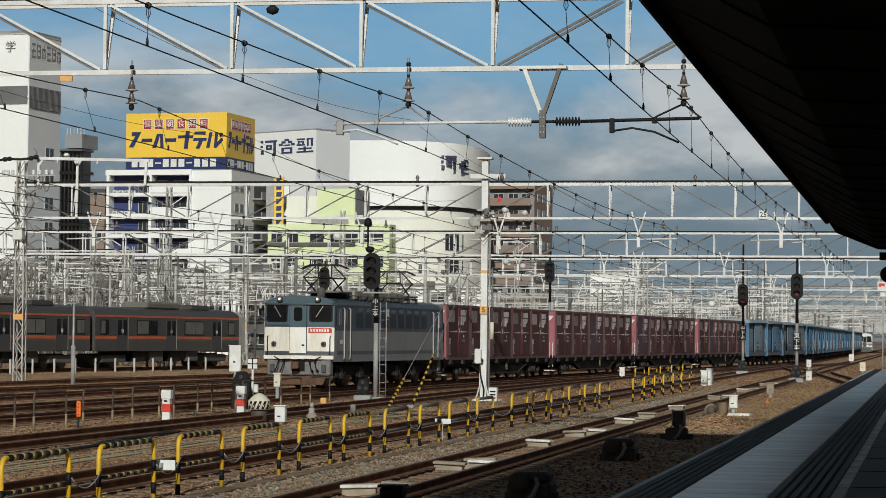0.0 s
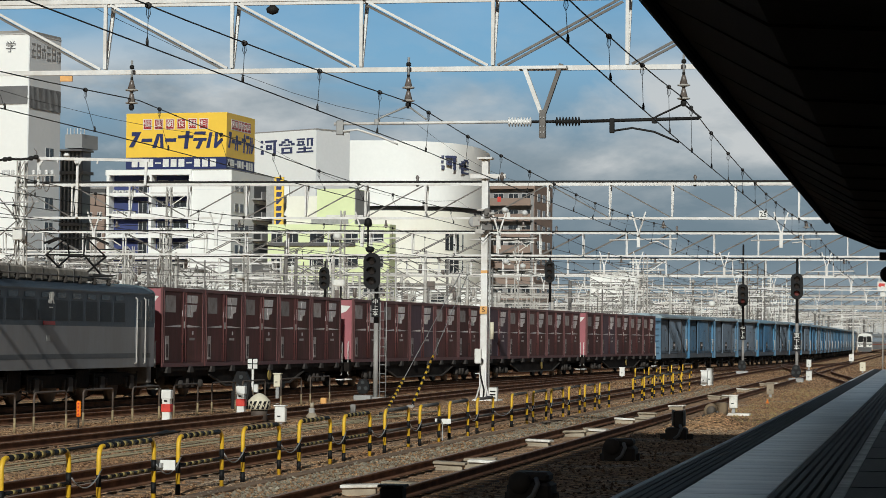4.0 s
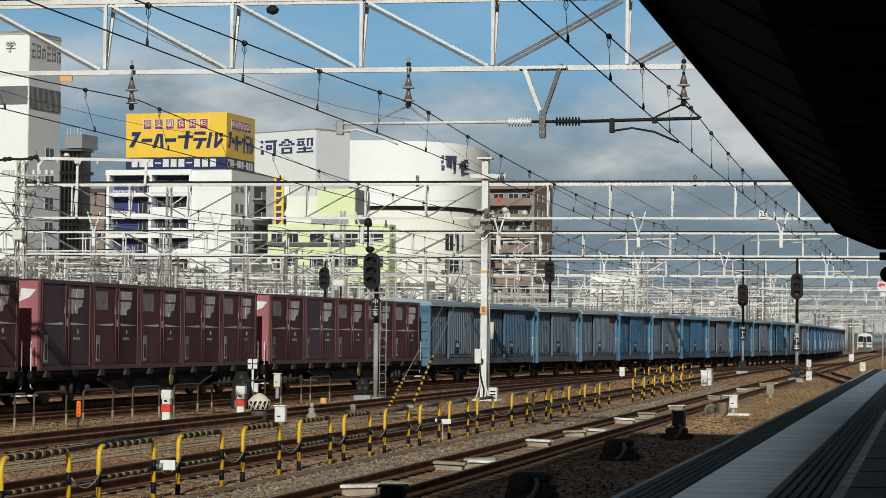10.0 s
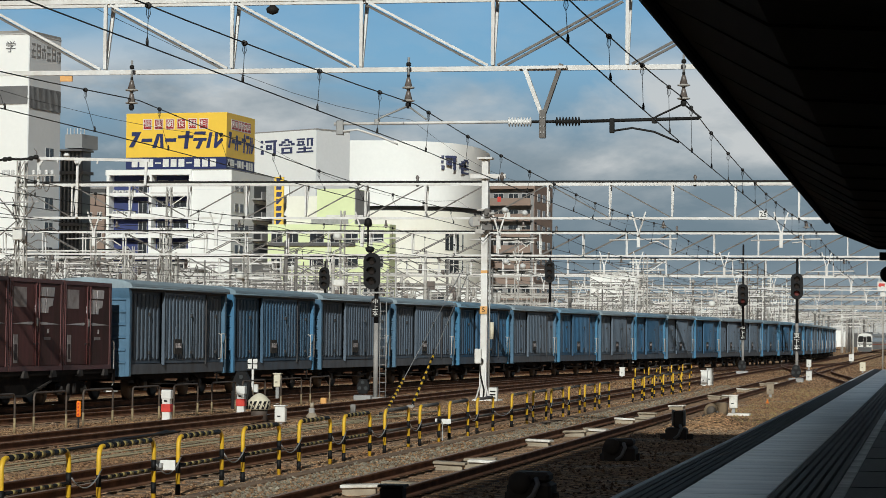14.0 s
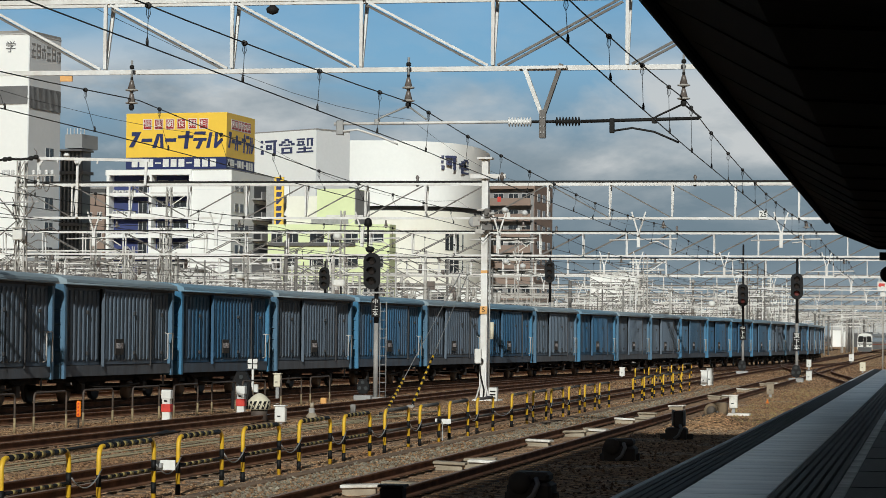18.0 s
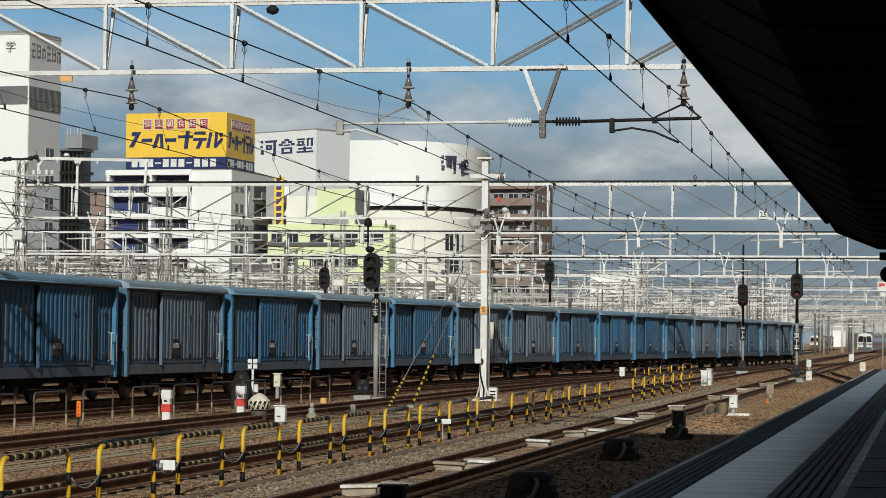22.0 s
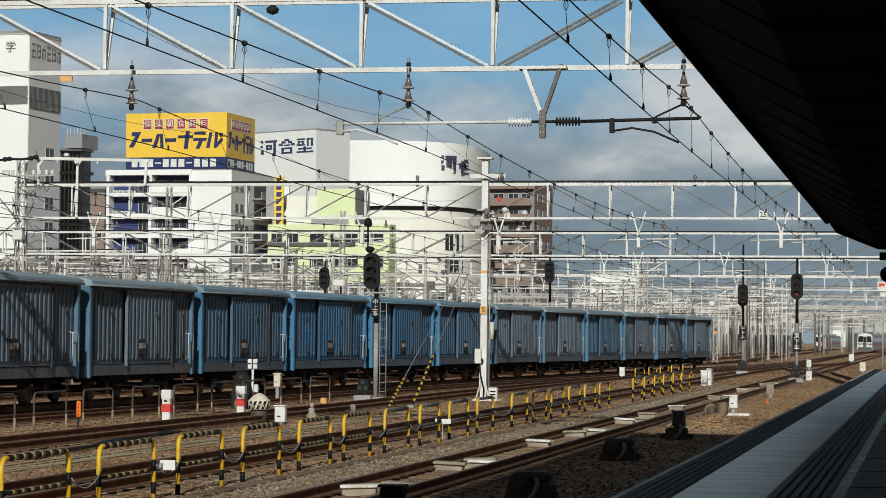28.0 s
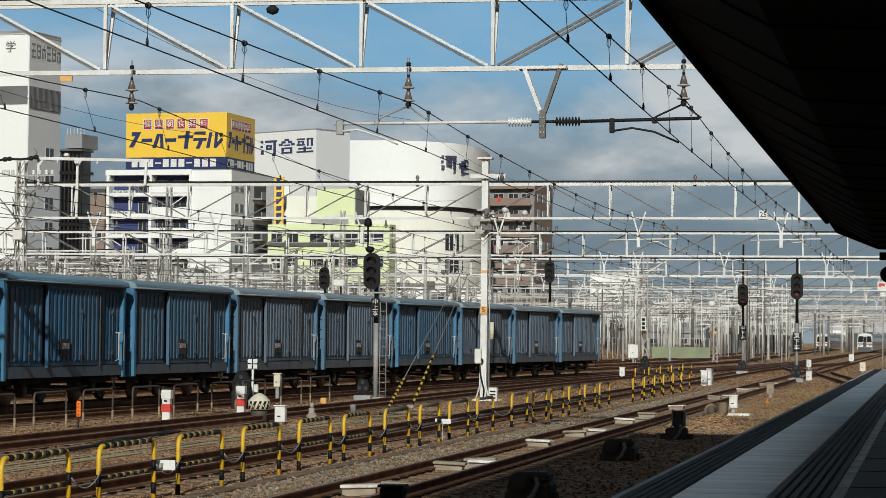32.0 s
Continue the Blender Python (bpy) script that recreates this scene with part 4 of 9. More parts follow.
    em.inputs["Strength"].default_value = 1.42
    g = Geo()
    lo, hi = [], []
    for i in range(61):
        a = radians(-75 + 2.2 * i)
        lo.append((2400 * math.sin(a), 2400 * math.cos(a), -20.0))
        hi.append((2400 * math.sin(a), 2400 * math.cos(a), 900.0))
    g.quad_strip([lo, hi], False, False, True)
    setting("backdrop", g, m, "blue sky with broken grey cloud", "sky")


sky_backdrop()

# ---- overhead wires ----
GROUP_WIRE = "overhead wires"
HARD = mat("brown_porcelain", (0.15, 0.125, 0.11), 0.3, 0, 0.1, 2, 10, 0)
PORCELAIN = mat("white_porcelain", (0.72, 0.72, 0.70), 0.25, 0, 0.06, 2, 10, 0)


def wire_run(x_at, supports, z_mess, z_cont, stagger, label, r=0.011, sag=0.55, drop_step=5.0, mess_off=(), cont_off=()):
    """Messenger wire, contact wire and droppers along x_at(y), hung at the supports."""
    t = thing("overhead_wire", label, "overhead wire", GROUP_WIRE, "structure")
    mess, cont = [], []

    def off(i, given):
        return given[i] if i < len(given) else (stagger if i % 2 else -stagger)
    for i in range(len(supports) - 1):
        a, b = supports[i], supports[i + 1]
        n = 10
        for k in range(n + (1 if i == len(supports) - 2 else 0)):
            q = k / n
            y = a + (b - a) * q
            xm, xc = (x_at(y) + off(i, g_) + (off(i + 1, g_) - off(i, g_)) * q for g_ in (mess_off, cont_off))
            mess.append((xm, y, z_mess - sag * 4 * q * (1 - q)))
            cont.append((xc, y, z_cont - 0.03 * 4 * q * (1 - q)))
    part("messenger_wire", Geo().tube(mess, r * 1.1, 5), WIRE, t)
    part("contact_wire", Geo().tube(cont, r, 5), WIRE, t)
    j = 0
    y = supports[0] + 2.5
    while y < min(supports[-1], 170):
        while j < len(supports) - 2 and supports[j + 1] < y:
            j += 1
        q = (y - supports[j]) / (supports[j + 1] - supports[j])
        x, xc = (x_at(y) + off(j, g_) + (off(j + 1, g_) - off(j, g_)) * q for g_ in (mess_off, cont_off))
        zt = z_mess - sag * 4 * q * (1 - q)
        lead = Geo().tube([(x, y, zt), (x, y, zt - 0.16), (xc, y, z_cont)], 0.005, 4)
        lead.tube([(x - 0.02, y, zt - 0.03), (x - 0.03, y, zt - 0.12), (x, y, zt - 0.19), (x + 0.03, y, zt - 0.12), (x + 0.02, y, zt - 0.03)], 0.006, 4)
        d = part("dropper", lead, WIRE, t)
        part("clamp", Geo().lathe([(0.02, -0.03), (0.045, -0.025), (0.045, 0.025), (0.02, 0.03)], 10, (x, y, zt), "y"), WIRE, d)
        part("clip", Geo().lathe([(0.022, z_cont - 0.02), (0.022, z_cont + 0.05), (0.008, z_cont + 0.10)], 8, (xc, y, 0)), WIRE, d)
        y += drop_step
    return t


SUP = [-4, 52, 108, 157, 208, 259, 312, 365, 417, 469, 521, 573, 625]
wire_run(straight(-4.82), SUP, 6.92, 5.95, 0.06, "dark overhead wires above the track by the platform", sag=0.43, mess_off=(0.4, -0.08, -0.03), cont_off=(0.45, -0.06, -0.05))
wire_run(straight(-10.4), SUP, 6.85, 5.98, -0.3, "dark overhead wires above the second track", sag=0.38, mess_off=(-0.15, -0.11, -0.6), cont_off=(-0.08, -0.16, -0.7))
wire_run(straight(-16.1), SUP, 6.98, 6.04, -0.3, "dark overhead wires above the third track", sag=0.5, mess_off=(-0.4, -0.42, -0.5), cont_off=(-0.4, -0.2, -0.45))
wire_run(lambda y: TRAIN_X(y), SUP, 6.75, 5.90, 0.18, "dark overhead wires above the freight track")
wire_run(lambda y: TRAIN_X(y) - 5.0, SUP, 6.75, 5.90, 0.18, "dark overhead wires deep in the yard", drop_step=9)
wire_run(lambda y: TRAIN_X(y) - 9.4, SUP, 6.75, 5.90, 0.18, "dark overhead wires deep in the yard", drop_step=9)
wire_run(EMU_X, [40, 90, 132, 179, 226, 273, 330], 6.6, 5.8, 0.15, "dark overhead wires above the commuter train", drop_step=9)
for x, z in ((-29.0, 10.6), (-22.0, 11.4)):
    pts = []
    for i in range(len(SUP) - 1):
        for q in range(8):
            pts.append((x, SUP[i] + (SUP[i + 1] - SUP[i]) * q / 8, z - 0.9 * 4 * (q / 8) * (1 - q / 8)))
    fw_ = thing("feeder_wire", "thin dark feeder wire strung over the gantries", "overhead wire", GROUP_WIRE, "structure")
    part("feeder", Geo().tube(pts, 0.008, 4), WIRE, fw_)


def disc_insulator(parent, x, y, z_top, n=2, size=0.16, dark=True):
    """Hanging bell insulators below a beam."""
    i = part("insulator", Geo().lathe([(0.03, z_top), (0.03, z_top - 0.06)], 8, (x, y, 0)), STEEL_DARK, parent)
    for k in range(n):
        z = z_top - 0.06 - k * 0.27
        b = part("bell", Geo().lathe([(0.03, z), (0.045, z - 0.03), (0.085, z - 0.19), (0.05, z - 0.20), (0.03, z - 0.28)], 12, (x, y, 0)), HARD, i)
        part("rim", Geo().lathe([(0.05, z - 0.185), (size * 1.15, z - 0.20), (size * 1.15, z - 0.222), (0.05, z - 0.24)], 12, (x, y, 0)), STEEL_PALE, b)
    return i


# registration arms under the near gantry
BRACKET_Y = 51.4
hanger = thing("drop_bracket", "white steel drop bracket carrying wire arms, right half toned dark for shade", "catenary bracket")
part("leg", Geo().bar((-8.13, BRACKET_Y, 7.55), (-7.77, BRACKET_Y, 6.60), 0.11, 0.08), STEEL_WHITE, hanger)
# right leg is darkened where the shade lies
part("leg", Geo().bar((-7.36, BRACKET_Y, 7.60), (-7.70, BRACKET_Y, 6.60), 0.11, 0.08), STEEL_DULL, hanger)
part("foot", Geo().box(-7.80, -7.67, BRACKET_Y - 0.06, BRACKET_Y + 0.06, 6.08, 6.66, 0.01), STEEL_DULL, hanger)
part("clip_plate", Geo().box(-8.25, -7.25, BRACKET_Y - 0.07, 51.66, 7.50, 7.56), STEEL_WHITE, hanger)


def rod_insulator(to, x0, x1, y, z, m):
    prof = []
    n = 8
    for k in range(n):
        a = x0 + (x1 - x0) * k / n
        b = (x1 - x0) / n
        prof += [(0.035, a), (0.10, a + 0.35 * b), (0.10, a + 0.5 * b), (0.035, a + 0.85 * b)]
    return part("rod_insulator", Geo().lathe(prof, 10, (0, y, z), "x"), m, to)


rod_insulator(hanger, -8.45, -7.95, BRACKET_Y, 6.42, PORCELAIN)
# right insulator and arms take dark steel to paint that shade
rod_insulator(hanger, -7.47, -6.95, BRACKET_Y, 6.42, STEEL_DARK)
part("arm", Geo().tube([(-12.1, BRACKET_Y, 6.40), (-8.45, BRACKET_Y, 6.42)], 0.032, 8), STEEL_WHITE, hanger, "pale tubular arm")
part("arm", Geo().tube([(-6.95, BRACKET_Y, 6.42), (-4.55, BRACKET_Y, 6.47)], 0.035, 8), STEEL_DARK, hanger, "tubular arm toned dark for shade")
part("arm_end", Geo().box(-12.05, -11.9, BRACKET_Y - 0.05, BRACKET_Y + 0.05, 6.17, 6.47, 0.01), STEEL_GREY, hanger)
part("steady_arm", Geo().tube([(-11.97, BRACKET_Y, 6.24), (-11.6, BRACKET_Y, 6.28), (-11.1, BRACKET_Y, 6.12), (-10.75, BRACKET_Y, 5.97)], 0.024, 6), STEEL_WHITE, hanger)
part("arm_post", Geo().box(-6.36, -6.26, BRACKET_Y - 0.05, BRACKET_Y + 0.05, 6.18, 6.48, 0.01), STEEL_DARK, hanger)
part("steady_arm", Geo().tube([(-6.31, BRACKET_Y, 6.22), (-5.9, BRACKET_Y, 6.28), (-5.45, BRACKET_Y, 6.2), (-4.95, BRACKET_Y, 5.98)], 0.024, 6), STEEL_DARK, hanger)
# left yoke plain grey, right one darkened for shade
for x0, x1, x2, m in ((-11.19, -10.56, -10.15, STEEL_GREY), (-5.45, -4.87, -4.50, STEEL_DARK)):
    for xe in (x0, x2):
        part("yoke_rod", Geo().tube([(xe, BRACKET_Y, 6.48), (xe + 0.06 * (1 if xe < x1 else -1), BRACKET_Y, 6.52), (x1, BRACKET_Y + 0.08, 6.77)], 0.022, 6), m, hanger)
    part("yoke_clamp", Geo().box(x0 - 0.05, x0 + 0.05, BRACKET_Y - 0.05, BRACKET_Y + 0.05, 6.37, 6.50, 0.01), m, hanger)
for xa, xb in ((-7.96, -7.79), (-7.68, -7.46)):
    part("pin", Geo().tube([(xa, BRACKET_Y, 6.42), (xb, BRACKET_Y, 6.42)], 0.03, 8), STEEL_DARK, hanger)
for z in (6.2, 6.32, 6.5):
    for dx in (-0.035, 0.035):
        part("bolt", Geo().lathe([(0.016, -0.02), (0.016, 0.0)], 6, (-7.735 + dx, BRACKET_Y - 0.06, z), "y"), STEEL_GREY, hanger)
for x in (-16.52, -10.56, -4.87):
    ins = thing("suspension_insulator", "brown bell insulators hung from the gantry beam", "insulator", "suspension insulators")
    disc_insulator(ins, x, BRACKET_Y + 0.1, 7.42, 2, 0.115)
    part("hook", Geo().tube([(x, BRACKET_Y + 0.1, 7.78), (x, BRACKET_Y + 0.1, 7.3)], 0.025, 6), STEEL_GREY, ins)
    part("nut", Geo().lathe([(0.05, 7.60), (0.05, 7.66), (0.03, 7.68)], 6, (x, BRACKET_Y + 0.1, 0)), STEEL_DARK, ins)
    part("node", Geo().lathe([(0.03, 6.72), (0.06, 6.76), (0.06, 6.82), (0.03, 6.86)], 8, (x, BRACKET_Y + 0.1, 0)), STEEL_DARK, ins)
hk = thing("floodlight", "small dark floodlight under the gantry's top chord", "lamp")
part("housing", Geo().lathe([(0.02, 8.72), (0.12, 8.76), (0.14, 8.84), (0.05, 8.92)], 12, (-13.5, 51.6, 0)), STEEL_DARK, hk)
tg = thing("gantry_plate", "orange number plate on the gantry beam", "sign")
part("plate", Geo().box(-18.15, -17.88, 51.62, 51.66, 7.36, 7.48), mat("faded_orange_paint", (0.80, 0.42, 0.14), 0.6, 0, 0.1, 3, 20, 0.05), tg)

# arms and brackets under the gantries beyond
for gy, xs in ((108.0, (-35.13, -29.55, -23.0, -17.0, -11.0, -5.0)), (157.0, (-36, -30, -24, -18.6, -16.5, -11.2, -5.0)), (208.0, (-40, -30, -24, -14.2, -11.2, -5)), (259.0, (-44, -34, -28, -20, -12.1, -5)), (312.0, (-44, -34, -28, -20, -12.1, -5))):
    for x in xs:
        ab = thing("catenary_bracket", "white steel V bracket with a wire arm", "catenary bracket", "catenary brackets")
        zc = 7.05
        part("leg", Geo().bar((x - 1.35, gy - 0.35, zc + 0.35), (x - 1.05, gy - 0.35, zc - 0.6), 0.07, 0.06), STEEL_WHITE, ab)
        part("leg", Geo().bar((x - 0.75, gy - 0.35, zc + 0.35), (x - 1.05, gy - 0.35, zc - 0.6), 0.07, 0.06), STEEL_WHITE, ab)
        part("foot", Geo().box(x - 1.12, x - 0.98, gy - 0.4, gy - 0.3, zc - 1.15, zc - 0.55), STEEL_WHITE, ab)
        part("arm", Geo().tube([(x - 2.3, gy - 0.35, zc - 0.85), (x + 0.6, gy - 0.35, zc - 0.78)], 0.035, 6), STEEL_WHITE, ab)
        part("steady_arm", Geo().tube([(x - 0.6, gy - 0.35, zc - 0.95), (x - 0.2, gy - 0.35, zc - 0.9), (x + 0.2, gy - 0.35, zc - 1.15)], 0.028, 6), STEEL_WHITE, ab)
        disc_insulator(ab, x, gy - 0.35, zc - 0.02, 1, 0.13)
    for x in xs[::2]:
        ti = thing("post_insulator", "short insulator pin on the gantry's top chord", "insulator", "post insulators")
        part("pin", Geo().lathe([(0.05, 8.5), (0.10, 8.72), (0.05, 8.8), (0.09, 8.9), (0.03, 9.0)], 8, (x + 1.3, gy, 0)), HARD, ti)
pl25 = thing("gantry_number_plate", "small white gantry plate with the number 25", "sign")
part("plate", Geo().box(-6.98, -6.62, 107.55, 107.59, 7.1, 7.45), WHITE, pl25)
part("hanger", Geo().box(-6.83, -6.77, 107.59, 107.68, 7.1, 7.16), STEEL_GREY, pl25)
lettering("number", "25", 0.3, BLACK, pl25, pose(-6.8, 107.545, 7.275, 90, 0, 0))


# ---- poles ----
def foot_block(to, x, y, s, h=0.25):
    part("footing", Geo().box(x - s, x + s, y - s, y + s, GROUND - 0.1, GROUND + h, 0.03), CONCRETE, to)


p5 = thing("anchor_pole", "tall pale tapered steel pole with an orange plate numbered 5", "catenary pole")
PX5, PY5 = -15.25, 88.0
part("shaft", Geo().bar((PX5, PY5, GROUND), (PX5, PY5, 8.25), 0.225, 0.225), STEEL_WHITE, p5)
part("cap", Geo().box(PX5 - 0.26, PX5 + 0.26, PY5 - 0.26, PY5 + 0.26, 8.25, 8.32), STEEL_WHITE, p5)
part("plate", Geo().box(PX5 - 0.13, PX5 + 0.13, PY5 - 0.17, PY5 - 0.114, 2.84, 3.10), ORANGE_FADED, p5, "orange plate")
lettering("number", "5", 0.24, BLACK, p5, pose(PX5 - 0.0, PY5 - 0.176, 2.97, 90, 0, 0))
part("orange_band", Geo().box(PX5 - 0.118, PX5 + 0.118, PY5 - 0.118, PY5 + 0.118, 4.26, 4.36), ORANGE_FADED, p5)
part("cross_arm", Geo().bar((PX5 - 0.5, PY5 - 0.2, 7.65), (PX5 + 0.75, PY5 - 0.2, 7.65), 0.1, 0.16), STEEL_WHITE, p5)
part("arm_knob", Geo().lathe([(0.05, 7.5), (0.10, 7.6), (0.05, 7.78)], 8, (PX5 + 0.62, PY5 - 0.2, 0)), HARD, p5)
for i, (xa, xb, za, zb) in enumerate(((-0.30, 0.05, 5.62, 5.80), (-0.05, 0.30, 5.74, 5.98), (-0.38, -0.12, 5.90, 6.22), (-0.20, 0.24, 6.06, 6.16), (0.02, 0.22, 6.20, 6.52), (-0.24, 0.0, 6.42, 6.50), (0.12, 0.40, 6.30, 6.38))):
    part("fitting", Geo().box(PX5 + xa, PX5 + xb, PY5 - 0.36, PY5 - 0.12, za, zb, 0.02), STEEL_DULL if i % 3 == 1 else STEEL_PALE, p5)
for i in range(4):
    part("strap", Geo().tube([(PX5 - 0.16, PY5 - 0.2, 5.5 + 0.3 * i), (PX5 + 0.05 * i, PY5 - 0.42, 5.35 + 0.3 * i), (PX5 + 0.22, PY5 - 0.2, 5.62 + 0.28 * i)], 0.016, 5), STEEL_DARK, p5)
part("tension_drum", Geo().lathe([(0.16, -0.1), (0.20, -0.06), (0.20, 0.06), (0.16, 0.1)], 16, (PX5 - 0.34, PY5 - 0.25, 6.05), "y"), STEEL_GREY, p5)
for (dx, z) in ((0.55, 6.3), (1.25, 6.2), (0.6, 4.5), (1.2, 4.35)):
    part("white_insulator", Geo().lathe([(0.03, -0.14), (0.06, -0.10), (0.105, -0.06), (0.105, 0.06), (0.05, 0.12)], 12, (PX5 + dx + 0.2, PY5 - 0.3, z + 0.15), "y"), PORCELAIN, p5)
part("switch_box", Geo().box(PX5 - 0.28, PX5 - 0.04, PY5 - 0.34, PY5 - 0.118, 1.1, 1.62, 0.03), WHITE, p5)
part("round_handle", Geo().lathe([(0.06, -0.05), (0.10, -0.05), (0.10, 0.05), (0.06, 0.05)], 12, (PX5 - 0.08, PY5 - 0.22, 1.2), "y"), STEEL_DARK, p5)
part("conduit", Geo().tube([(PX5 - 0.12, PY5 - 0.2, 1.1), (PX5 - 0.05, PY5 - 0.25, 0.6), (PX5 + 0.05, PY5 - 0.22, 0.2), (PX5 + 0.02, PY5 - 0.2, -0.15)], 0.03, 6), STEEL_DARK, p5)
part("conduit", Geo().tube([(PX5 + 0.2, PY5 - 0.1, 5.6), (PX5 + 0.2, PY5 - 0.1, -0.15)], 0.03, 6), STEEL_GREY, p5)
part("cream_tube", Geo().tube([(PX5 + 0.30, PY5 - 0.15, 1.95), (PX5 + 0.30, PY5 - 0.15, 2.55)], 0.07, 8), CREAM, p5)
for s in (-1, 1):
    part("foot_strut", Geo().tube([(PX5 + s * 0.30, PY5 - 0.15, GROUND), (PX5 + s * 0.20, PY5 - 0.2, -0.02), (PX5 + s * 0.10, PY5 - 0.2, 0.35), (PX5 + s * 0.09, PY5 - 0.17, 1.1)], 0.028, 6), STEEL_WHITE, p5)
part("base_plate", Geo().box(PX5 - 0.34, PX5 + 0.62, PY5 - 0.35, PY5 + 0.35, GROUND - 0.05, GROUND + 0.06, 0.02), WHITE, p5)
cab5 = thing("relay_box", "small white louvred relay box beside the anchor pole", "equipment box")
part("body", Geo().box(PX5 + 0.3, PX5 + 0.6, PY5 - 0.75, PY5 - 0.45, GROUND, 0.28, 0.02), WHITE, cab5)
for i in range(3):
    part("louvre", Geo().box(PX5 + 0.35, PX5 + 0.55, PY5 - 0.762, PY5 - 0.75, -0.1 + i * 0.11, -0.05 + i * 0.11), STEEL_DARK, cab5)
# guy wires with striped sleeves
for gx, gy, bx, bz in ((-15.1, 70.7, -15.91, 4.33), (-15.85, 78.2, -15.7, 4.2)):
    gw = thing("guy_wire", "thin stay wire with a yellow and black striped sleeve", "guy wire", "stay wires")
    a = Vector((gx, gy, GROUND - 0.02))
    b = Vector((bx, PY5 - 0.8, bz))
    part("wire", Geo().tube([a, b], 0.012, 5), STEEL_GREY, gw)
    d = (b - a).normalized()
    for i in range(18):
        q0, q1 = a + d * (0.25 + i * 0.19), a + d * (0.25 + (i + 1) * 0.19 - 0.002)
        part("sleeve_band", Geo().tube([q0, q1], 0.042, 8), YELLOW if i % 2 else BLACK, gw)
    part("anchor", Geo().box(gx - 0.12, gx + 0.12, gy - 0.12, gy + 0.12, GROUND - 0.1, GROUND + 0.08, 0.02), CONCRETE, gw)


def signal(x, y, z_head, head_h, pole_top, text, label, ladder, red=False, dwarf=True, bracket=False, plate_z=3.33, step=0.2):
    """Colour-light signal: pole, oval backboard with three hooded lamps, name plate, ladder, low shunting signal."""
    t = thing("railway_signal", label, "railway signal", "signals of the yard")
    part("pole", Geo().tube([(x, y, GROUND), (x, y, z_head - 1.38 * head_h)], 0.085, 10), STEEL_GREY if not text else CONCRETE, t)
    part("upper_pole", Geo().tube([(x, y, z_head - 1.4 * head_h), (x, y, pole_top + 0.02 if not bracket else z_head + 0.45 * head_h)], [0.088, 0.06], 10), BLACK, t)
    hx = x - (0.12 if ladder else 0.0)
    w = head_h * 0.235
    sec = []
    for k in range(20):
        a = 2 * math.pi * k / 20
        sec.append((hx + w * math.cos(a), z_head + (head_h / 2 - w) * (1 if math.sin(a) > 0 else -1) + w * math.sin(a)))
    bb = part("backboard", Geo().prism(sec, y - 0.26, y - 0.20), BLACK, t)
    part("lamp_case", Geo().box(hx - w * 0.6, hx + w * 0.6, y - 0.2, y + 0.08, z_head - head_h * 0.42, z_head + head_h * 0.42, 0.03), BLACK, t)
    for k in range(3):
        zz = z_head + (1 - k) * head_h * 0.27
        lamp = part("lens", Geo().lathe([(w * 0.40, -0.02), (w * 0.38, 0.0)], 14, (hx, y - 0.26, zz), "y"), LAMP_RED if (red and k == 2) else LAMP_DARK, bb)
        hood = Geo()
        ring0, ring1 = [], []
        for j in range(9):
            a = math.pi * j / 8
            ring0.append((hx + w * 0.52 * math.cos(a), y - 0.27, zz + w * 0.52 * math.sin(a)))
            ring1.append((hx + w * 0.50 * math.cos(a), y - 0.52, zz + w * 0.46 * math.sin(a)))
        hood.quad_strip([ring0, ring1], False, False)
        part("hood", hood, BLACK, lamp)
    if text:
        n = len(text)
        zt, hw = plate_z, step * 0.68
        np_ = part("name_plate", Geo().box(x - hw, x + hw, y - 0.17, y - 0.08, zt - step * n - 0.05, zt), BLACK, t, "black name plate with white characters")
        for k, ch in enumerate(text):
            lettering("character", ch, step * 1.0, WHITE, np_, pose(x, y - 0.176, zt - 0.025 - step * (k + 0.5), 90, 0, 0))
    if ladder:
        for s in (0.14, 0.36):
            part("ladder_rail", Geo().tube([(x + s, y, GROUND), (x + s, y, 3.2)], 0.02, 5), STEEL_GREY, t)
        for i in range(10):
            part("rung", Geo().tube([(x + 0.14, y, 0.1 + 0.31 * i), (x + 0.36, y, 0.1 + 0.31 * i)], 0.014, 5), STEEL_GREY, t)
        part("stage", Geo().box(x - 0.45, x + 0.55, y - 0.2, y + 0.2, z_head - head_h * 0.60, z_head - head_h * 0.56), STEEL_GREY, t)
    if bracket:
        part("route_lamp", Geo().lathe([(0.05, -0.16), (0.14, -0.1), (0.17, 0.0), (0.08, 0.06)], 12, (x - 0.2, y - 0.2, z_head + head_h * 0.62), "z"), BLACK, t)
        part("bell_lamp", Geo().lathe([(0.05, -0.15), (0.15, -0.1), (0.12, 0.1), (0.04, 0.16)], 12, (x - 0.3, y - 0.1, z_head + head_h * 1.32), "z"), BLACK, t)
        part("bell_stem", Geo().tube([(x - 0.3, y - 0.1, z_head + head_h * 0.6), (x - 0.3, y - 0.1, z_head + head_h * 1.2)], 0.03, 6), BLACK, t)
    if dwarf:
        xc, k = (x - 0.36, 0.62) if ladder else (x - 0.02, 0.78)
        dw = part("shunting_signal", Geo().box(xc - 0.5 * k, xc + 0.5 * k, y - 0.55, y - 0.14, GROUND - 0.02, GROUND + 0.30 * k, 0.03), STEEL_GREY, t)
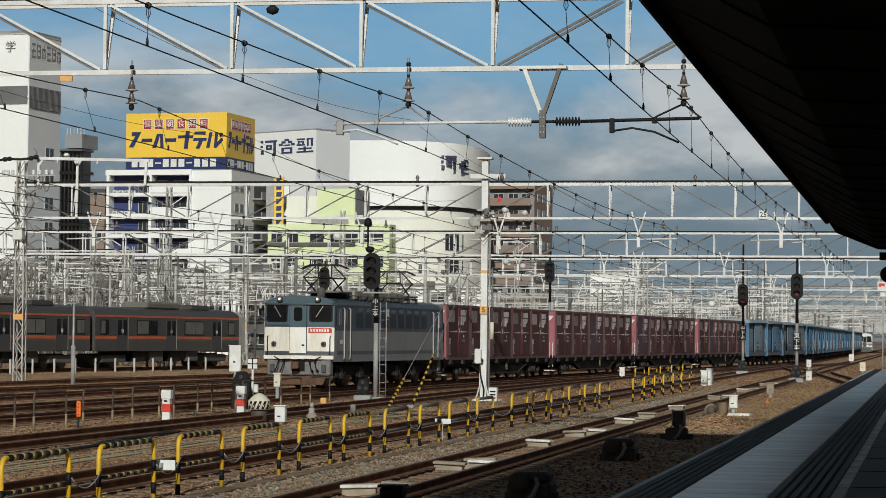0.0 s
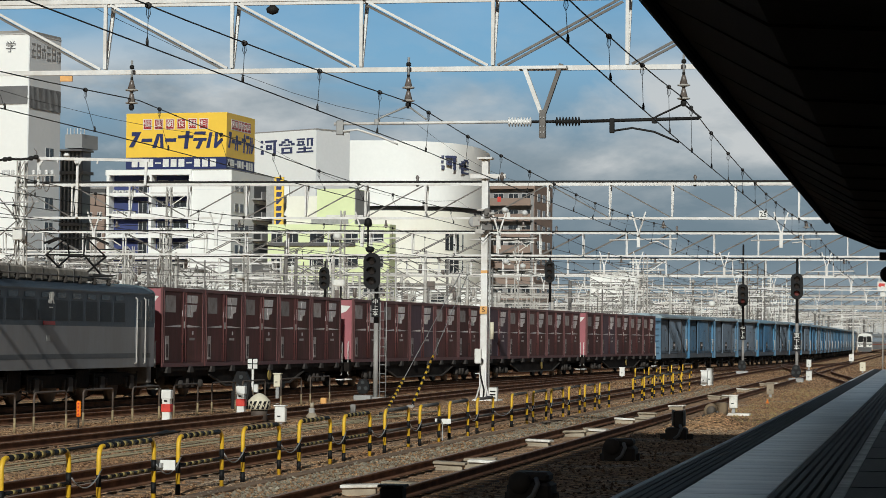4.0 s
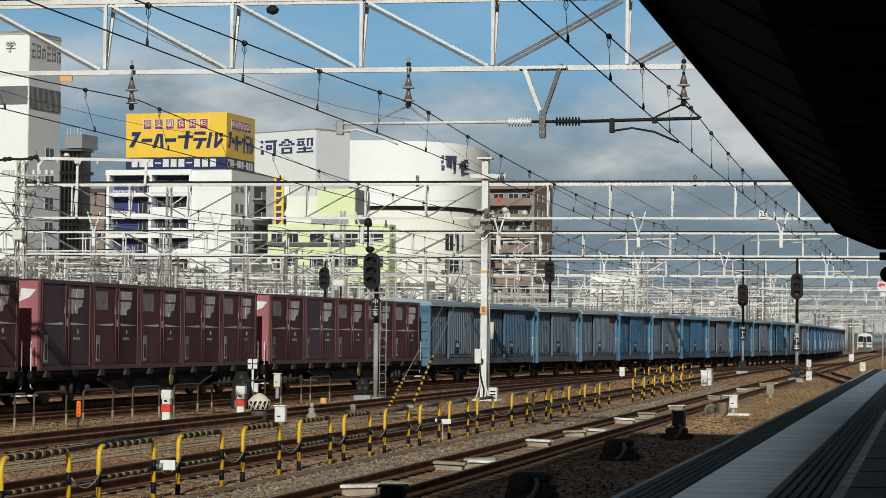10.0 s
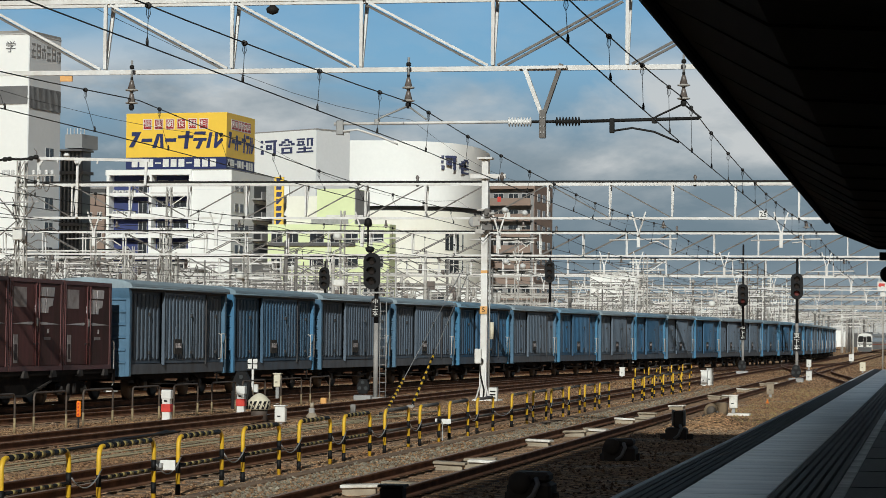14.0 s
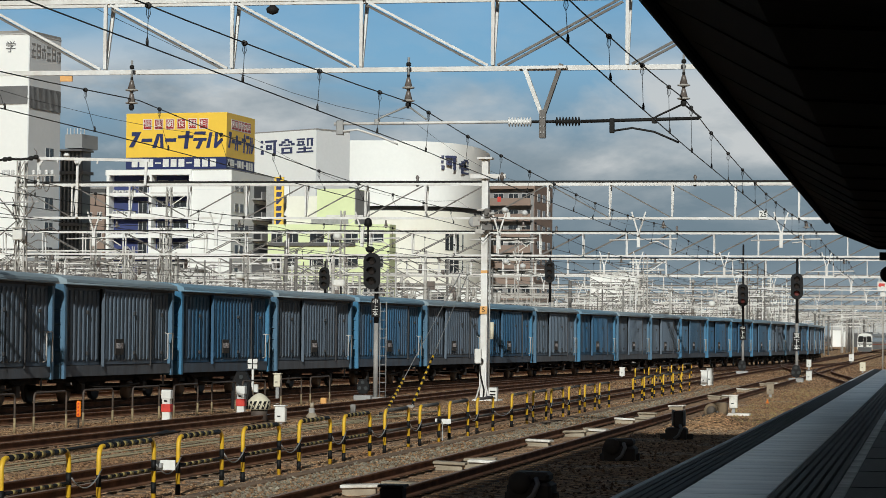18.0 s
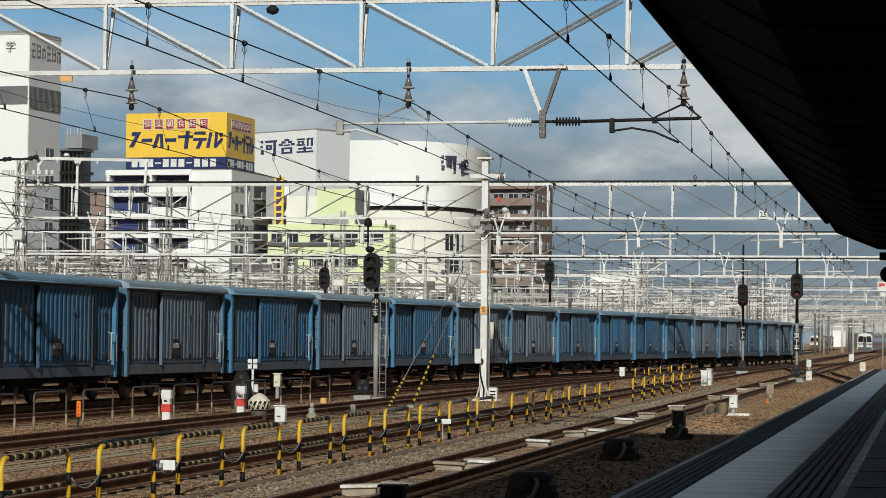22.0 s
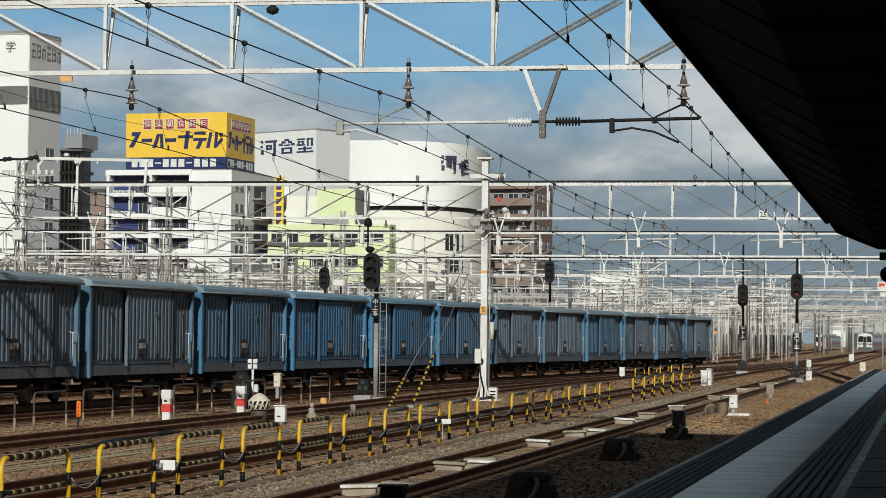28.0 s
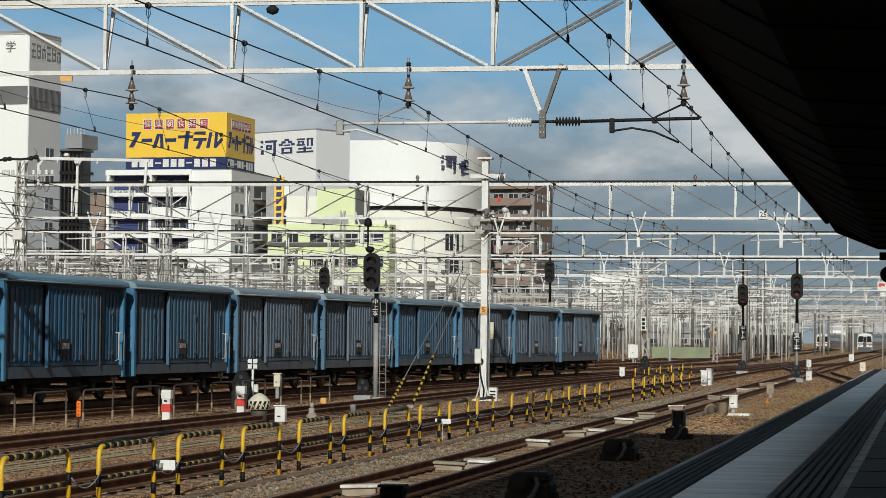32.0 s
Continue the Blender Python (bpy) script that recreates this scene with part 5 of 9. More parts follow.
        part("dwarf_case", Geo().prism([(xc + k * p, GROUND + 0.05 + k * q) for p, q in ((-0.2, 0.3), (0.2, 0.3), (0.33, 0.5), (0.33, 0.75), (0.2, 1.1), (-0.2, 1.1), (-0.33, 0.75), (-0.33, 0.5))], y - 0.42, y - 0.2), BLACK, dw)
        for (p, q) in ((-0.18, 0.6), (0.18, 0.6), (0.0, 0.92)):
            part("lens", Geo().lathe([(0.11 * k, -0.02), (0.10 * k, 0.0)], 10, (xc + k * p, y - 0.42, GROUND + 0.05 + k * q), "y"), LAMP_PALE, dw)
    foot_block(t, x, y, 0.3, 0.12)
    return t


LAMP_RED = mat("lit_red_lens", (0.10, 0.014, 0.012), 0.3, 0, 0, 1, 1, 0, emit=(1.0, 0.04, 0.03), emit_strength=0.012)
LAMP_DARK = glass_mat("dark_signal_lens", (0.012, 0.008, 0.008), 0.2)
LAMP_PALE = glass_mat("pale_signal_lens", (0.045, 0.05, 0.052), 0.2)


def spot(col, dist):
    """Plan x at a bearing column for a depth y."""
    return math.tan(bearing(col)) * dist


signal(spot(667, 86.5), 86.5, 4.27, 1.28, 5.95, "中上本", "black three-lamp signal on a grey pole with a ladder", True, False, True, True)
signal(spot(1316, 166), 166, 4.93, 1.45, 8.2, "中下本", "black three-lamp signal showing red on a tall pole", False, True, plate_z=2.95, step=0.29)
signal(spot(1411.5, 137), 137, 4.90, 1.40, 6.4, "東下本", "black three-lamp signal showing red on a pole", False, True, plate_z=2.45, step=0.31)
signal(spot(576, 150), 150, 5.5, 1.35, 6.5, "", "dark three-lamp signal behind the freight train", False, False, False)
signal(spot(974, 175), 175, 6.6, 1.5, 8.2, "", "dark three-lamp signal behind the freight train", False, False, False)

wl_ = thing("hooded_lamp", "white square lamp hood on a dark post", "lamp")
x, y = spot(601, 150), 150
part("hood", Geo().box(x - 0.36, x + 0.36, y - 0.2, y + 0.2, 5.02, 5.42, 0.05), WHITE, wl_)
part("post", Geo().tube([(x + 0.1, y, GROUND), (x + 0.1, y, 5.02)], 0.06, 8), STEEL_DARK, wl_)

# lattice and round poles of the yard
def lattice_pole(col, y, top_row, label, plate=True, lamp=False, w=0.38, arm=True):
    x = spot(col, y)
    zt = rise(col, top_row, y * math.cos(YAW) + x * math.sin(YAW))
    t = thing("lattice_pole", label, "catenary pole", "lattice poles")
    part("column", lattice(Geo(), x, y, GROUND, zt, w, w * 0.8, 0.6), STEEL_PALE, t)
    if plate:
        part("orange_band", Geo().box(x - w / 2 - 0.02, x + w / 2 + 0.02, y - w / 2 - 0.05, y - w / 2, 2.6, 2.85), ORANGE_FADED, t)
    if arm:
        part("top_arm", Geo().bar((x - 1.3, y, zt - 0.4), (x + 1.6, y, zt - 0.4), 0.09, 0.12), STEEL_WHITE, t)
        part("arm_brace", Geo().bar((x + 1.4, y, zt - 0.4), (x + 0.2, y, zt - 1.2), 0.05, 0.06), STEEL_WHITE, t)
    if lamp:
        part("lamp_hood", Geo().lathe([(0.1, zt - 2.2), (0.36, zt - 2.15), (0.3, zt - 1.75), (0.1, zt - 1.65)], 12, (x - 0.3, y - 0.5, 0)), WHITE, t, "white lamp hood")
    return t


for col, y, row, lamp in ((606, 190, 372, True), (915, 230, 420, True), (1143, 205, 455, False), (1267, 235, 500, True), (298, 165, 330, False), (165, 175, 400, False), (435, 180, 440, True), (500, 210, 455, False)):
    lattice_pole(col, y, row, "white lattice catenary pole beyond the freight track", True, lamp)
lattice_pole(37, 107.6, 284, "white lattice catenary pole hung with looped feeder cables", arm=False, w=0.42)


def hung(col, row, y):
    """A point on a numbered bearing and sight line, y metres down the tracks."""
    x = spot(col, y)
    return (x, y, rise(col, row, y * math.cos(YAW) + x * math.sin(YAW)))


def bend(pts, n=5):
    """A smooth run through loose points."""
    q = [Vector(p) for p in pts]
    q = [2 * q[0] - q[1]] + q + [2 * q[-1] - q[-2]]
    run = []
    for a, b, c, d in zip(q, q[1:], q[2:], q[3:]):
        for k in range(n):
            u = k / n
            run.append(tuple(0.5 * (2 * b + (c - a) * u + (2 * a - 5 * b + 4 * c - d) * u * u + (3 * b - a - 3 * c + d) * u ** 3)))
    return run + [tuple(q[-2])]


fr = thing("feeder_rack", "white crossarm with insulators and dark looped cables", "catenary fittings")
part("crossarm", Geo().bar(hung(-6, 311, 107.36), hung(96, 309, 107.36), 0.05, 0.06), STEEL_PALE, fr)
part("crossarm", Geo().bar(hung(-6, 358, 107.36), hung(68, 356, 107.36), 0.05, 0.06), STEEL_GREY, fr)
part("crossarm", Geo().bar(hung(30, 336, 107.36), hung(78, 332, 107.36), 0.05, 0.06), STEEL_GREY, fr)
for a, b in (((28, 386), (-6, 346)), ((28, 390), (-6, 420)), ((44, 384), (60, 356)), ((46, 346), (62, 333))):
    part("strut", Geo().bar(hung(*a, 107.36), hung(*b, 107.36), 0.045, 0.045), STEEL_DULL, fr)
for col in (4, 12, 20, 57, 68, 80, 90):
    x, y, z = hung(col, 309, 107.36)
    part("insulator", Geo().lathe([(0.03, 0), (0.085, 0.03), (0.085, 0.09), (0.04, 0.10), (0.085, 0.14), (0.085, 0.20), (0.03, 0.24)], 10, (x, y, z)), PORCELAIN, fr, "white insulator")
part("jumper", Geo().tube([hung(c, r, 107.3) for c, r in ((-8, 283), (12, 280), (34, 281), (52, 279), (64, 276))], 0.055, 8), STEEL_DARK, fr, "thick dark jumper cable")
for col, row in ((6, 281), (14, 280), (52, 279), (61, 277)):
    x, y, z = hung(col, row, 107.3)
    part("clamp", Geo().lathe([(0.04, -0.12), (0.10, -0.07), (0.10, 0.07), (0.04, 0.12)], 8, (x, y, z), "x"), STEEL_DARK, fr)
for pts in (((50, 344), (55, 350), (57, 360), (54, 370), (49, 377)), ((72, 311), (75, 328), (80, 338), (85, 330), (88, 311)), ((58, 311), (62, 326), (70, 333), (76, 311)),
            ((20, 348), (25, 362), (28, 378), (36, 392)), ((0, 366), (14, 372), (26, 388)), ((57, 262), (62, 268), (62, 277)), ((24, 424), (25, 446), (18, 462), (4, 470)),
            ((50, 392), (56, 404), (60, 414), (54, 420)), ((40, 420), (52, 430), (66, 424), (84, 428)), ((60, 398), (74, 406), (90, 402), (104, 410))):
    part("loop_cable", Geo().tube(bend([hung(c, r, 107.3) for c, r in pts]), 0.02, 6), HARD, fr, "dark looped cable")
a, b = hung(26, 424, 107.3), hung(43, 404, 107.3)
part("cable_box", Geo().box(a[0], b[0], 106.95, 107.38, a[2], b[2], 0.02), WHITE, fr, "white steel cable box")
part("cable_box_lid", Geo().box(a[0] - 0.03, b[0] + 0.03, 106.92, 107.40, b[2] + 0.002, b[2] + 0.04), STEEL_PALE, fr)

up = thing("upper_portal", "white steel portal standing on the gantry", "catenary gantry")
part("beam", Geo().bar(hung(62, 279, 107.6), hung(262, 283, 107.6), 0.10, 0.13), STEEL_WHITE, up)
for col, foot, lean in ((66, 326, 0), (135, 384, -1), (257, 326, -2)):
    part("post", Geo().bar(hung(col, 281, 107.6), hung(col + lean, foot, 107.6), 0.11, 0.10), STEEL_WHITE, up)
for a, b in (((100, 280), (100, 287)), ((129, 283), (135, 292)), ((141, 283), (135, 292)), ((66, 292), (73, 283)), ((170, 281), (170, 289))):
    part("gusset", Geo().bar(hung(*a, 107.58), hung(*b, 107.58), 0.06, 0.08), STEEL_WHITE, up)
for col in (113, 116):
    x, y, z = hung(col, 276, 107.6)
    part("insulator", Geo().lathe([(0.03, 0), (0.09, 0.03), (0.09, 0.10), (0.03, 0.16)], 8, (x, y, z)), PORCELAIN, up)

for col, y, row in ((1104, 240, 500), (1361, 290, 500), (1187, 255, 515), (1380, 330, 530), (1333, 320, 520), (1511, 330, 545), (1352, 400, 560), (1340, 430, 560), (1300, 420, 555), (1230, 380, 540), (1150, 340, 530)):
    x = spot(col, y)
    t = thing("round_pole", "pale round catenary pole with a flared foot", "catenary pole", "round poles")
    zt = rise(col, row, y)
    part("shaft", Geo().tube([(x, y, GROUND), (x, y, 0.2), (x, y, zt)], [0.30, 0.15, 0.12] if col == 1361 else [0.2, 0.11, 0.09], 10), STEEL_PALE if col % 2 else CONCRETE, t)
    part("cap_lamp", Geo().lathe([(0.05, zt), (0.26, zt + 0.05), (0.2, zt + 0.3), (0.08, zt + 0.36)], 10, (x, y, 0)), STEEL_PALE, t)
    part("arm", Geo().bar((x - 1.6, y, zt - 1.2), (x + 1.8, y, zt - 1.1), 0.10, 0.12), STEEL_WHITE, t)
tp = thing("thin_post", "thin grey post with a small arm", "post")
x, y = spot(132, 104), 104
part("shaft", Geo().tube([(x, y, GROUND), (x, y, 3.35)], 0.05, 8), STEEL_GREY, tp)
part("sleeve", Geo().tube([(x, y, GROUND), (x, y, 1.5)], 0.10, 8), CONCRETE, tp)
part("side_arm", Geo().bar((x - 0.5, y, 3.3), (x + 0.1, y, 3.3), 0.05, 0.05), STEEL_GREY, tp)
plate_t = thing("name_board", "white upright board with dark characters on a lattice pole", "sign")
x, y = spot(1140, 203.8), 203.8
part("board", Geo().box(x - 0.22, x + 0.22, y - 0.05, y, 2.72, 3.78), STEEL_WHITE, plate_t)
part("board_hanger", Geo().box(x + 0.1, x + 0.2, y, y + 1.0, 3.2, 3.3), STEEL_GREY, plate_t)
for i in range(3):
    part("dark_bar", Geo().box(x - 0.13, x + 0.13, y - 0.06, y - 0.05, 2.82 + i * 0.32, 3.06 + i * 0.32), BLACK, plate_t)


rs = thing("hanging_sign", "white sign with a red mark on a pale pole", "sign")
x, y = spot(1561, 200), 200.0
part("pole", Geo().tube([(x + 0.1, y + 0.15, GROUND), (x + 0.1, y + 0.15, 7.1)], 0.07, 8), STEEL_PALE, rs)
part("board", Geo().box(x - 0.32, x + 0.32, y - 0.03, y + 0.07, 5.9, 6.65), WHITE, rs)
part("red_mark", Geo().prism([(x - 0.25, 6.3), (x - 0.1, 6.2), (x + 0.0, 6.32), (x + 0.22, 6.25), (x + 0.25, 6.5), (x - 0.2, 6.52)], y - 0.04, y - 0.03), RED, rs)
part("small_board", Geo().box(x - 0.1, x + 0.3, y - 0.03, y + 0.07, 5.5, 5.82), WHITE, rs)


# ---- fences ----
RUSTY_TAN = mat("worn_tan_tube", (0.30, 0.235, 0.13), 0.8, 0, 0.25, 3, 25, 0.1, stain=(0.10, 0.075, 0.05), stain_amount=0.6)
BOARD_PALE = mat("pale_worn_board", (0.78, 0.76, 0.70), 0.8, 0, 0.2, 3, 25, 0.1, stain=(0.30, 0.25, 0.18), stain_amount=0.6)
BOARD_DULL = mat("dull_stained_board", (0.36, 0.31, 0.23), 0.85, 0, 0.2, 3, 25, 0.1, stain=(0.20, 0.15, 0.10), stain_amount=0.6)
FADED_BAND = mat("faded_yellow_band", (0.33, 0.26, 0.09), 0.7, 0, 0.2, 3, 20, 0.05)
RAIL_GREY = mat("paint_worn_to_grey", (0.13, 0.125, 0.115), 0.7, 0, 0.25, 4, 25, 0.05, stain=(0.04, 0.038, 0.035), stain_amount=0.7)
def hoop(y0, y1, x, top, m_post, m_band, banded, label, group):
    """One hoop of a fence: two posts joined by a rail with rounded corners."""
    t = thing("fence_hoop", label, "fence", group)
    r, R = 0.032 if banded else 0.026, 0.13
    z0 = GROUND - 0.03
    pts = [(x, y0, z0), (x, y0, top - R)] + [(x, y0 + R - R * math.cos(a), top - R + R * math.sin(a)) for a in (0.4, 0.8, 1.2)] + \
          [(x, y0 + R, top), (x, y1 - R, top)] + [(x, y1 - R + R * math.sin(a), top - R + R * math.cos(a)) for a in (0.4, 0.8, 1.2)] + [(x, y1, top - R), (x, y1, z0)]
    part("tube", Geo().tube(pts, r, 8), m_post, t)
    if banded:
        for yy in (y0, y1):
            for k in range(2):
                a = z0 + 0.03 + 0.30 * k if yy == y0 else z0 + 0.12 + 0.30 * k
                part("black_band", Geo().tube([(x, yy, a), (x, yy, a + 0.15)], r + 0.004, 8), m_band, t)
        bare = y0 > 44      # the paint of the farther rails has worn to grey
        part("top_sleeve", Geo().tube([(x, y0 + R + 0.04, top), (x, y1 - R - 0.04, top)], r + 0.004, 8), RAIL_GREY if bare else m_band, t, "rail worn to grey" if bare else "worn black rail")
        part("mid_rail", Geo().tube([(x, y0 + r, top - 0.39), (x, y1 - r, top - 0.39)], 0.022, 8), RAIL_GREY if bare else m_band, t, "worn middle rail")
        n = 0 if bare else int((y1 - y0 - 2 * R - 0.2) / 0.3)
        for k in range(n):
            a = y0 + R + 0.2 + 0.3 * k
            for z, q in ((top, r + 0.006), (top - 0.39, 0.025)):
                part("faded_band", Geo().tube([(x, a, z), (x, a + 0.14, z)], q, 8), FADED_BAND, t)
    else:
        for yy in (y0, y1):
            part("worn_foot", Geo().tube([(x, yy, z0), (x, yy, z0 + 0.36)], r + 0.003, 8), RUSTY_TAN, t, "paler worn foot")
    return t


def cols_to_hoops(x, pairs, top, *more):
    for c0, c1 in pairs:
        hoop(x / math.tan(bearing(c0)), x / math.tan(bearing(c1)), x, top, *more)


YX = -10.1
YPAIRS = ((8, 127), (180, 277), (320, 397), (434, 498), (533, 588), (612, 658), (684, 726), (746, 780), (798, 831), (847, 875), (908, 935), (946, 969), (978, 999), (1009, 1028), (1037, 1055), (1063, 1080))
cols_to_hoops(YX, YPAIRS, 0.60, YELLOW, BLACK, True, "yellow and black striped tubular fence hoop beside the track", "striped fence hoops")
cols_to_hoops(YX, ((1122, 1138), (1142, 1156), (1160, 1173), (1176, 1190), (1193, 1206), (1208, 1222)), 0.62, YELLOW, BLACK, True, "yellow and black striped tubular fence hoop beside the track", "striped fence hoops")
cols_to_hoops(-13.5, ((1126, 1142), (1150, 1164), (1170, 1184), (1190, 1203), (1210, 1225)), 0.62, YELLOW, BLACK, True, "yellow and black striped tubular fence hoop beside the track", "striped fence hoops")
ropes = thing("fence_rope", "thin grey rope slung between fence hoops", "rope", "", "structure")
for (a, b) in zip(YPAIRS[:-1], YPAIRS[1:]):
    ya, yb = YX / math.tan(bearing(a[1])), YX / math.tan(bearing(b[0]))
    part("rope", Geo().tube([(YX + 0.04, ya + (yb - ya) * q / 8, 0.27 + 0.05 * q / 8 - 0.17 * 4 * (q / 8) * (1 - q / 8)) for q in range(9)], 0.010, 5), STEEL_GREY, ropes)
RUSTY = mat("rusty_brown_tube", (0.085, 0.066, 0.052), 0.7, 0, 0.3, 3, 25, 0.1, stain=(0.06, 0.04, 0.03), stain_amount=0.6)
cols_to_hoops(-19.75, ((-50, 30), (64, 121), (151, 203), (238, 285), (311, 353), (378, 420), (432, 472), (500, 536), (552, 586)), 0.66, RUSTY, RUSTY, False, "weathered brown tubular fence hoop", "brown fence hoops")
sb = thing("notice_board", "small blank white board hung on the fence", "sign")
part("board", Geo().box(math.tan(bearing(281)) * 33, math.tan(bearing(315)) * 33, 32.99, 33.01, 0.185, 0.32), WHITE, sb)
part("tie", Geo().box(YX - 0.03, YX + 0.035, 32.9, 32.985, 0.22, 0.28), STEEL_GREY, sb)
sb2 = thing("notice_board", "small blank white board behind the fence", "sign")
part("board", Geo().box(spot(773, 53.3), spot(801, 53.3), 53.29, 53.31, 0.165, 0.275), WHITE, sb2)
part("leg", Geo().box(spot(786, 53.3) - 0.01, spot(786, 53.3) + 0.01, 53.312, 53.34, GROUND - 0.02, 0.2), STEEL_GREY, sb2)

# ---- lineside posts, boxes and machines ----
def at_spot(col, y):
    return spot(col, y), y


for col, y in ((299, 62.5), (430, 68.6)):
    x, y = at_spot(col, y)
    t = thing("marker_post", "white concrete marker post with a red band", "marker post", "red and white marker posts")
    part("post", Geo().box(x - 0.105, x + 0.105, y - 0.1, y + 0.1, GROUND - 0.1, 0.56, 0.015), WHITE, t)
    part("head", Geo().box(x - 0.13, x + 0.13, y - 0.12, y + 0.12, 0.36, 0.60, 0.02), WHITE, t)
    part("red_band", Geo().box(x - 0.125, x + 0.125, y - 0.12, y + 0.12, 0.04, 0.24, 0.01), RED, t, "red band")
    part("dark_mark", Geo().box(x - 0.04, x + 0.04, y - 0.125, y - 0.12, 0.30, 0.34), BLACK, t)
x, y = at_spot(462, 62.5)
t = thing("switch_machine", "round drum with a cream cap striped in black", "railway equipment")
part("drum", Geo().lathe([(0.21, GROUND - 0.05), (0.21, 0.2), (0.18, 0.22)], 18, (x, y, 0)), RUSTY, t)
cap = part("cap", Geo().lathe([(0.285, 0.14), (0.28, 0.36), (0.15, 0.49), (0.06, 0.54), (0.02, 0.55)], 20, (x, y, 0)), CREAM, t, "cream cap")
for k in range(5):
    a = -2.5 + 0.45 * k
    part("black_stripe", Geo().quad_strip([[(x + 0.291 * math.cos(a + d), y + 0.291 * math.sin(a + d), 0.15) for d in (0, 0.24)], [(x + 0.287 * math.cos(a + d + 0.3), y + 0.287 * math.sin(a + d + 0.3), 0.35) for d in (0, 0.24)]], False, False), BLACK, cap)


def box_post(col, y, w, h, z0, m, label, post=True, d=0.2):
    x, y = at_spot(col, y)
    t = thing("equipment_box", label, "equipment box", "lineside boxes")
    part("case", Geo().box(x - w / 2, x + w / 2, y - d / 2, y + d / 2, z0, z0 + h, 0.02), m, t)
    part("lid", Geo().box(x - w / 2 - 0.02, x + w / 2 + 0.02, y - d / 2 - 0.02, y + d / 2 + 0.02, z0 + h, z0 + h + 0.03), m, t)
    part("latch", Geo().box(x - 0.06, x + 0.02, y - d / 2 - 0.012, y - d / 2, z0 + h * 0.35, z0 + h * 0.42), BLACK, t)
    if post:
        part("post", Geo().box(x - 0.05, x + 0.05, y - 0.05, y + 0.05, GROUND - 0.05, z0), STEEL_GREY, t)
    return t


box_post(500, 62, 0.27, 0.40, -0.16, WHITE, "pale grey lineside box with a small latch")
box_post(494, 80, 0.22, 0.42, 0.35, CREAM, "cream lineside box on a post")
box_post(1248, 122.5, 0.31, 0.72, GROUND, WHITE, "tall pale cabinet beside the striped fence", False, 0.3)
box_post(1258, 124, 0.31, 0.80, GROUND, WHITE, "tall pale cabinet beside the striped fence", False, 0.3)
box_post(1103, 138, 0.28, 0.45, 0.0, WHITE, "small white lineside box on a post")
box_post(1300, 75.5, 0.24, 0.36, 0.0, BOARD_PALE, "pale weathered lineside box on a short post")
box_post(1365, 98.5, 0.28, 0.42, -0.05, BOARD_DULL, "dull tan lineside box on a short post")
box_post(1433, 141, 0.32, 0.50, -0.15, WHITE, "white lineside box on the ballast")
box_post(1433, 190, 0.35, 0.5, 0.1, WHITE, "white lineside box on the ballast")
box_post(1508, 260, 0.5, 0.7, 0.0, WHITE, "white lineside box on the ballast")
box_post(1528, 180, 0.4, 0.6, -0.05, CREAM, "cream lineside box on the ballast")
box_post(1122, 235, 0.9, 1.2, 0.3, WHITE, "white cabinet by the yard fence")
box_post(419, 95, 0.46, 1.0, 0.6, WHITE, "white cabinet beyond the fence")
for col, y, z in ((555, 65, 0), (628, 69, 0)):
    x, y = at_spot(col, y)
    t = thing("stub_post", "short weathered concrete stub post", "marker post", "stub posts")
    part("post", Geo().box(x - 0.07, x + 0.07, y - 0.07, y + 0.07, GROUND - 0.05, 0.12, 0.015), CONCRETE, t)
    if col == 555:
        part("collar", Geo().lathe([(0.12, GROUND), (0.15, -0.08), (0.09, 0.0)], 12, (x, y, 0)), BOARD_DULL, t)
        part("lamp", Geo().lathe([(0.06, 0.12), (0.05, 0.26)], 10, (x, y, 0)), BOARD_DULL, t)
x, y = at_spot(143, 57.0)
t = thing("delineator", "bright orange reflective marker strip", "marker post")
part("strip", Geo().box(x - 0.055, x + 0.055, y - 0.02, y + 0.02, 0.06, 0.44, 0.02), mat("glowing_orange_plastic", (0.95, 0.22, 0.01), 0.4, 0, 0.05, 2, 10, 0), t)
part("stake", Geo().box(x - 0.02, x + 0.02, y - 0.015, y + 0.015, GROUND - 0.05, 0.06), STEEL_DARK, t)
for k in range(4):
    part("reflector", Geo().lathe([(0.025, -0.008), (0.02, 0.0)], 8, (x, y - 0.02, 0.12 + 0.085 * k), "y"), RED, t)
x, y = at_spot(576, 81)
t = thing("orange_box", "small orange box on the ballast", "equipment box")
part("case", Geo().box(x - 0.10, x + 0.10, y - 0.10, y + 0.10, GROUND, 0.0, 0.02), ORANGE_FADED, t)
x, y = at_spot(450, 75)
t = thing("cross_sign", "white post with a black and white cross board", "sign")
part("post", Geo().box(x - 0.03, x + 0.03, y - 0.03, y + 0.03, GROUND - 0.05, 1.0), WHITE, t)
for dx in (-1, 1):
    for dz in (0, 1):
        part("board", Geo().box(x + (-0.15 if dx < 0 else 0.02), x + (-0.02 if dx < 0 else 0.15), y - 0.06, y - 0.035, 1.0 + 0.16 * dz, 1.13 + 0.16 * dz), WHITE, t)
part("backing", Geo().box(x - 0.16, x + 0.16, y - 0.035, y - 0.02, 0.98, 1.31), BLACK, t)
part("dark_band", Geo().box(x - 0.032, x + 0.032, y - 0.034, y + 0.034, 0.05, 0.2), BLACK, t)
part("small_box", Geo().box(x + 0.05, x + 0.17, y - 0.05, y + 0.05, 0.28, 0.52), WHITE, t)
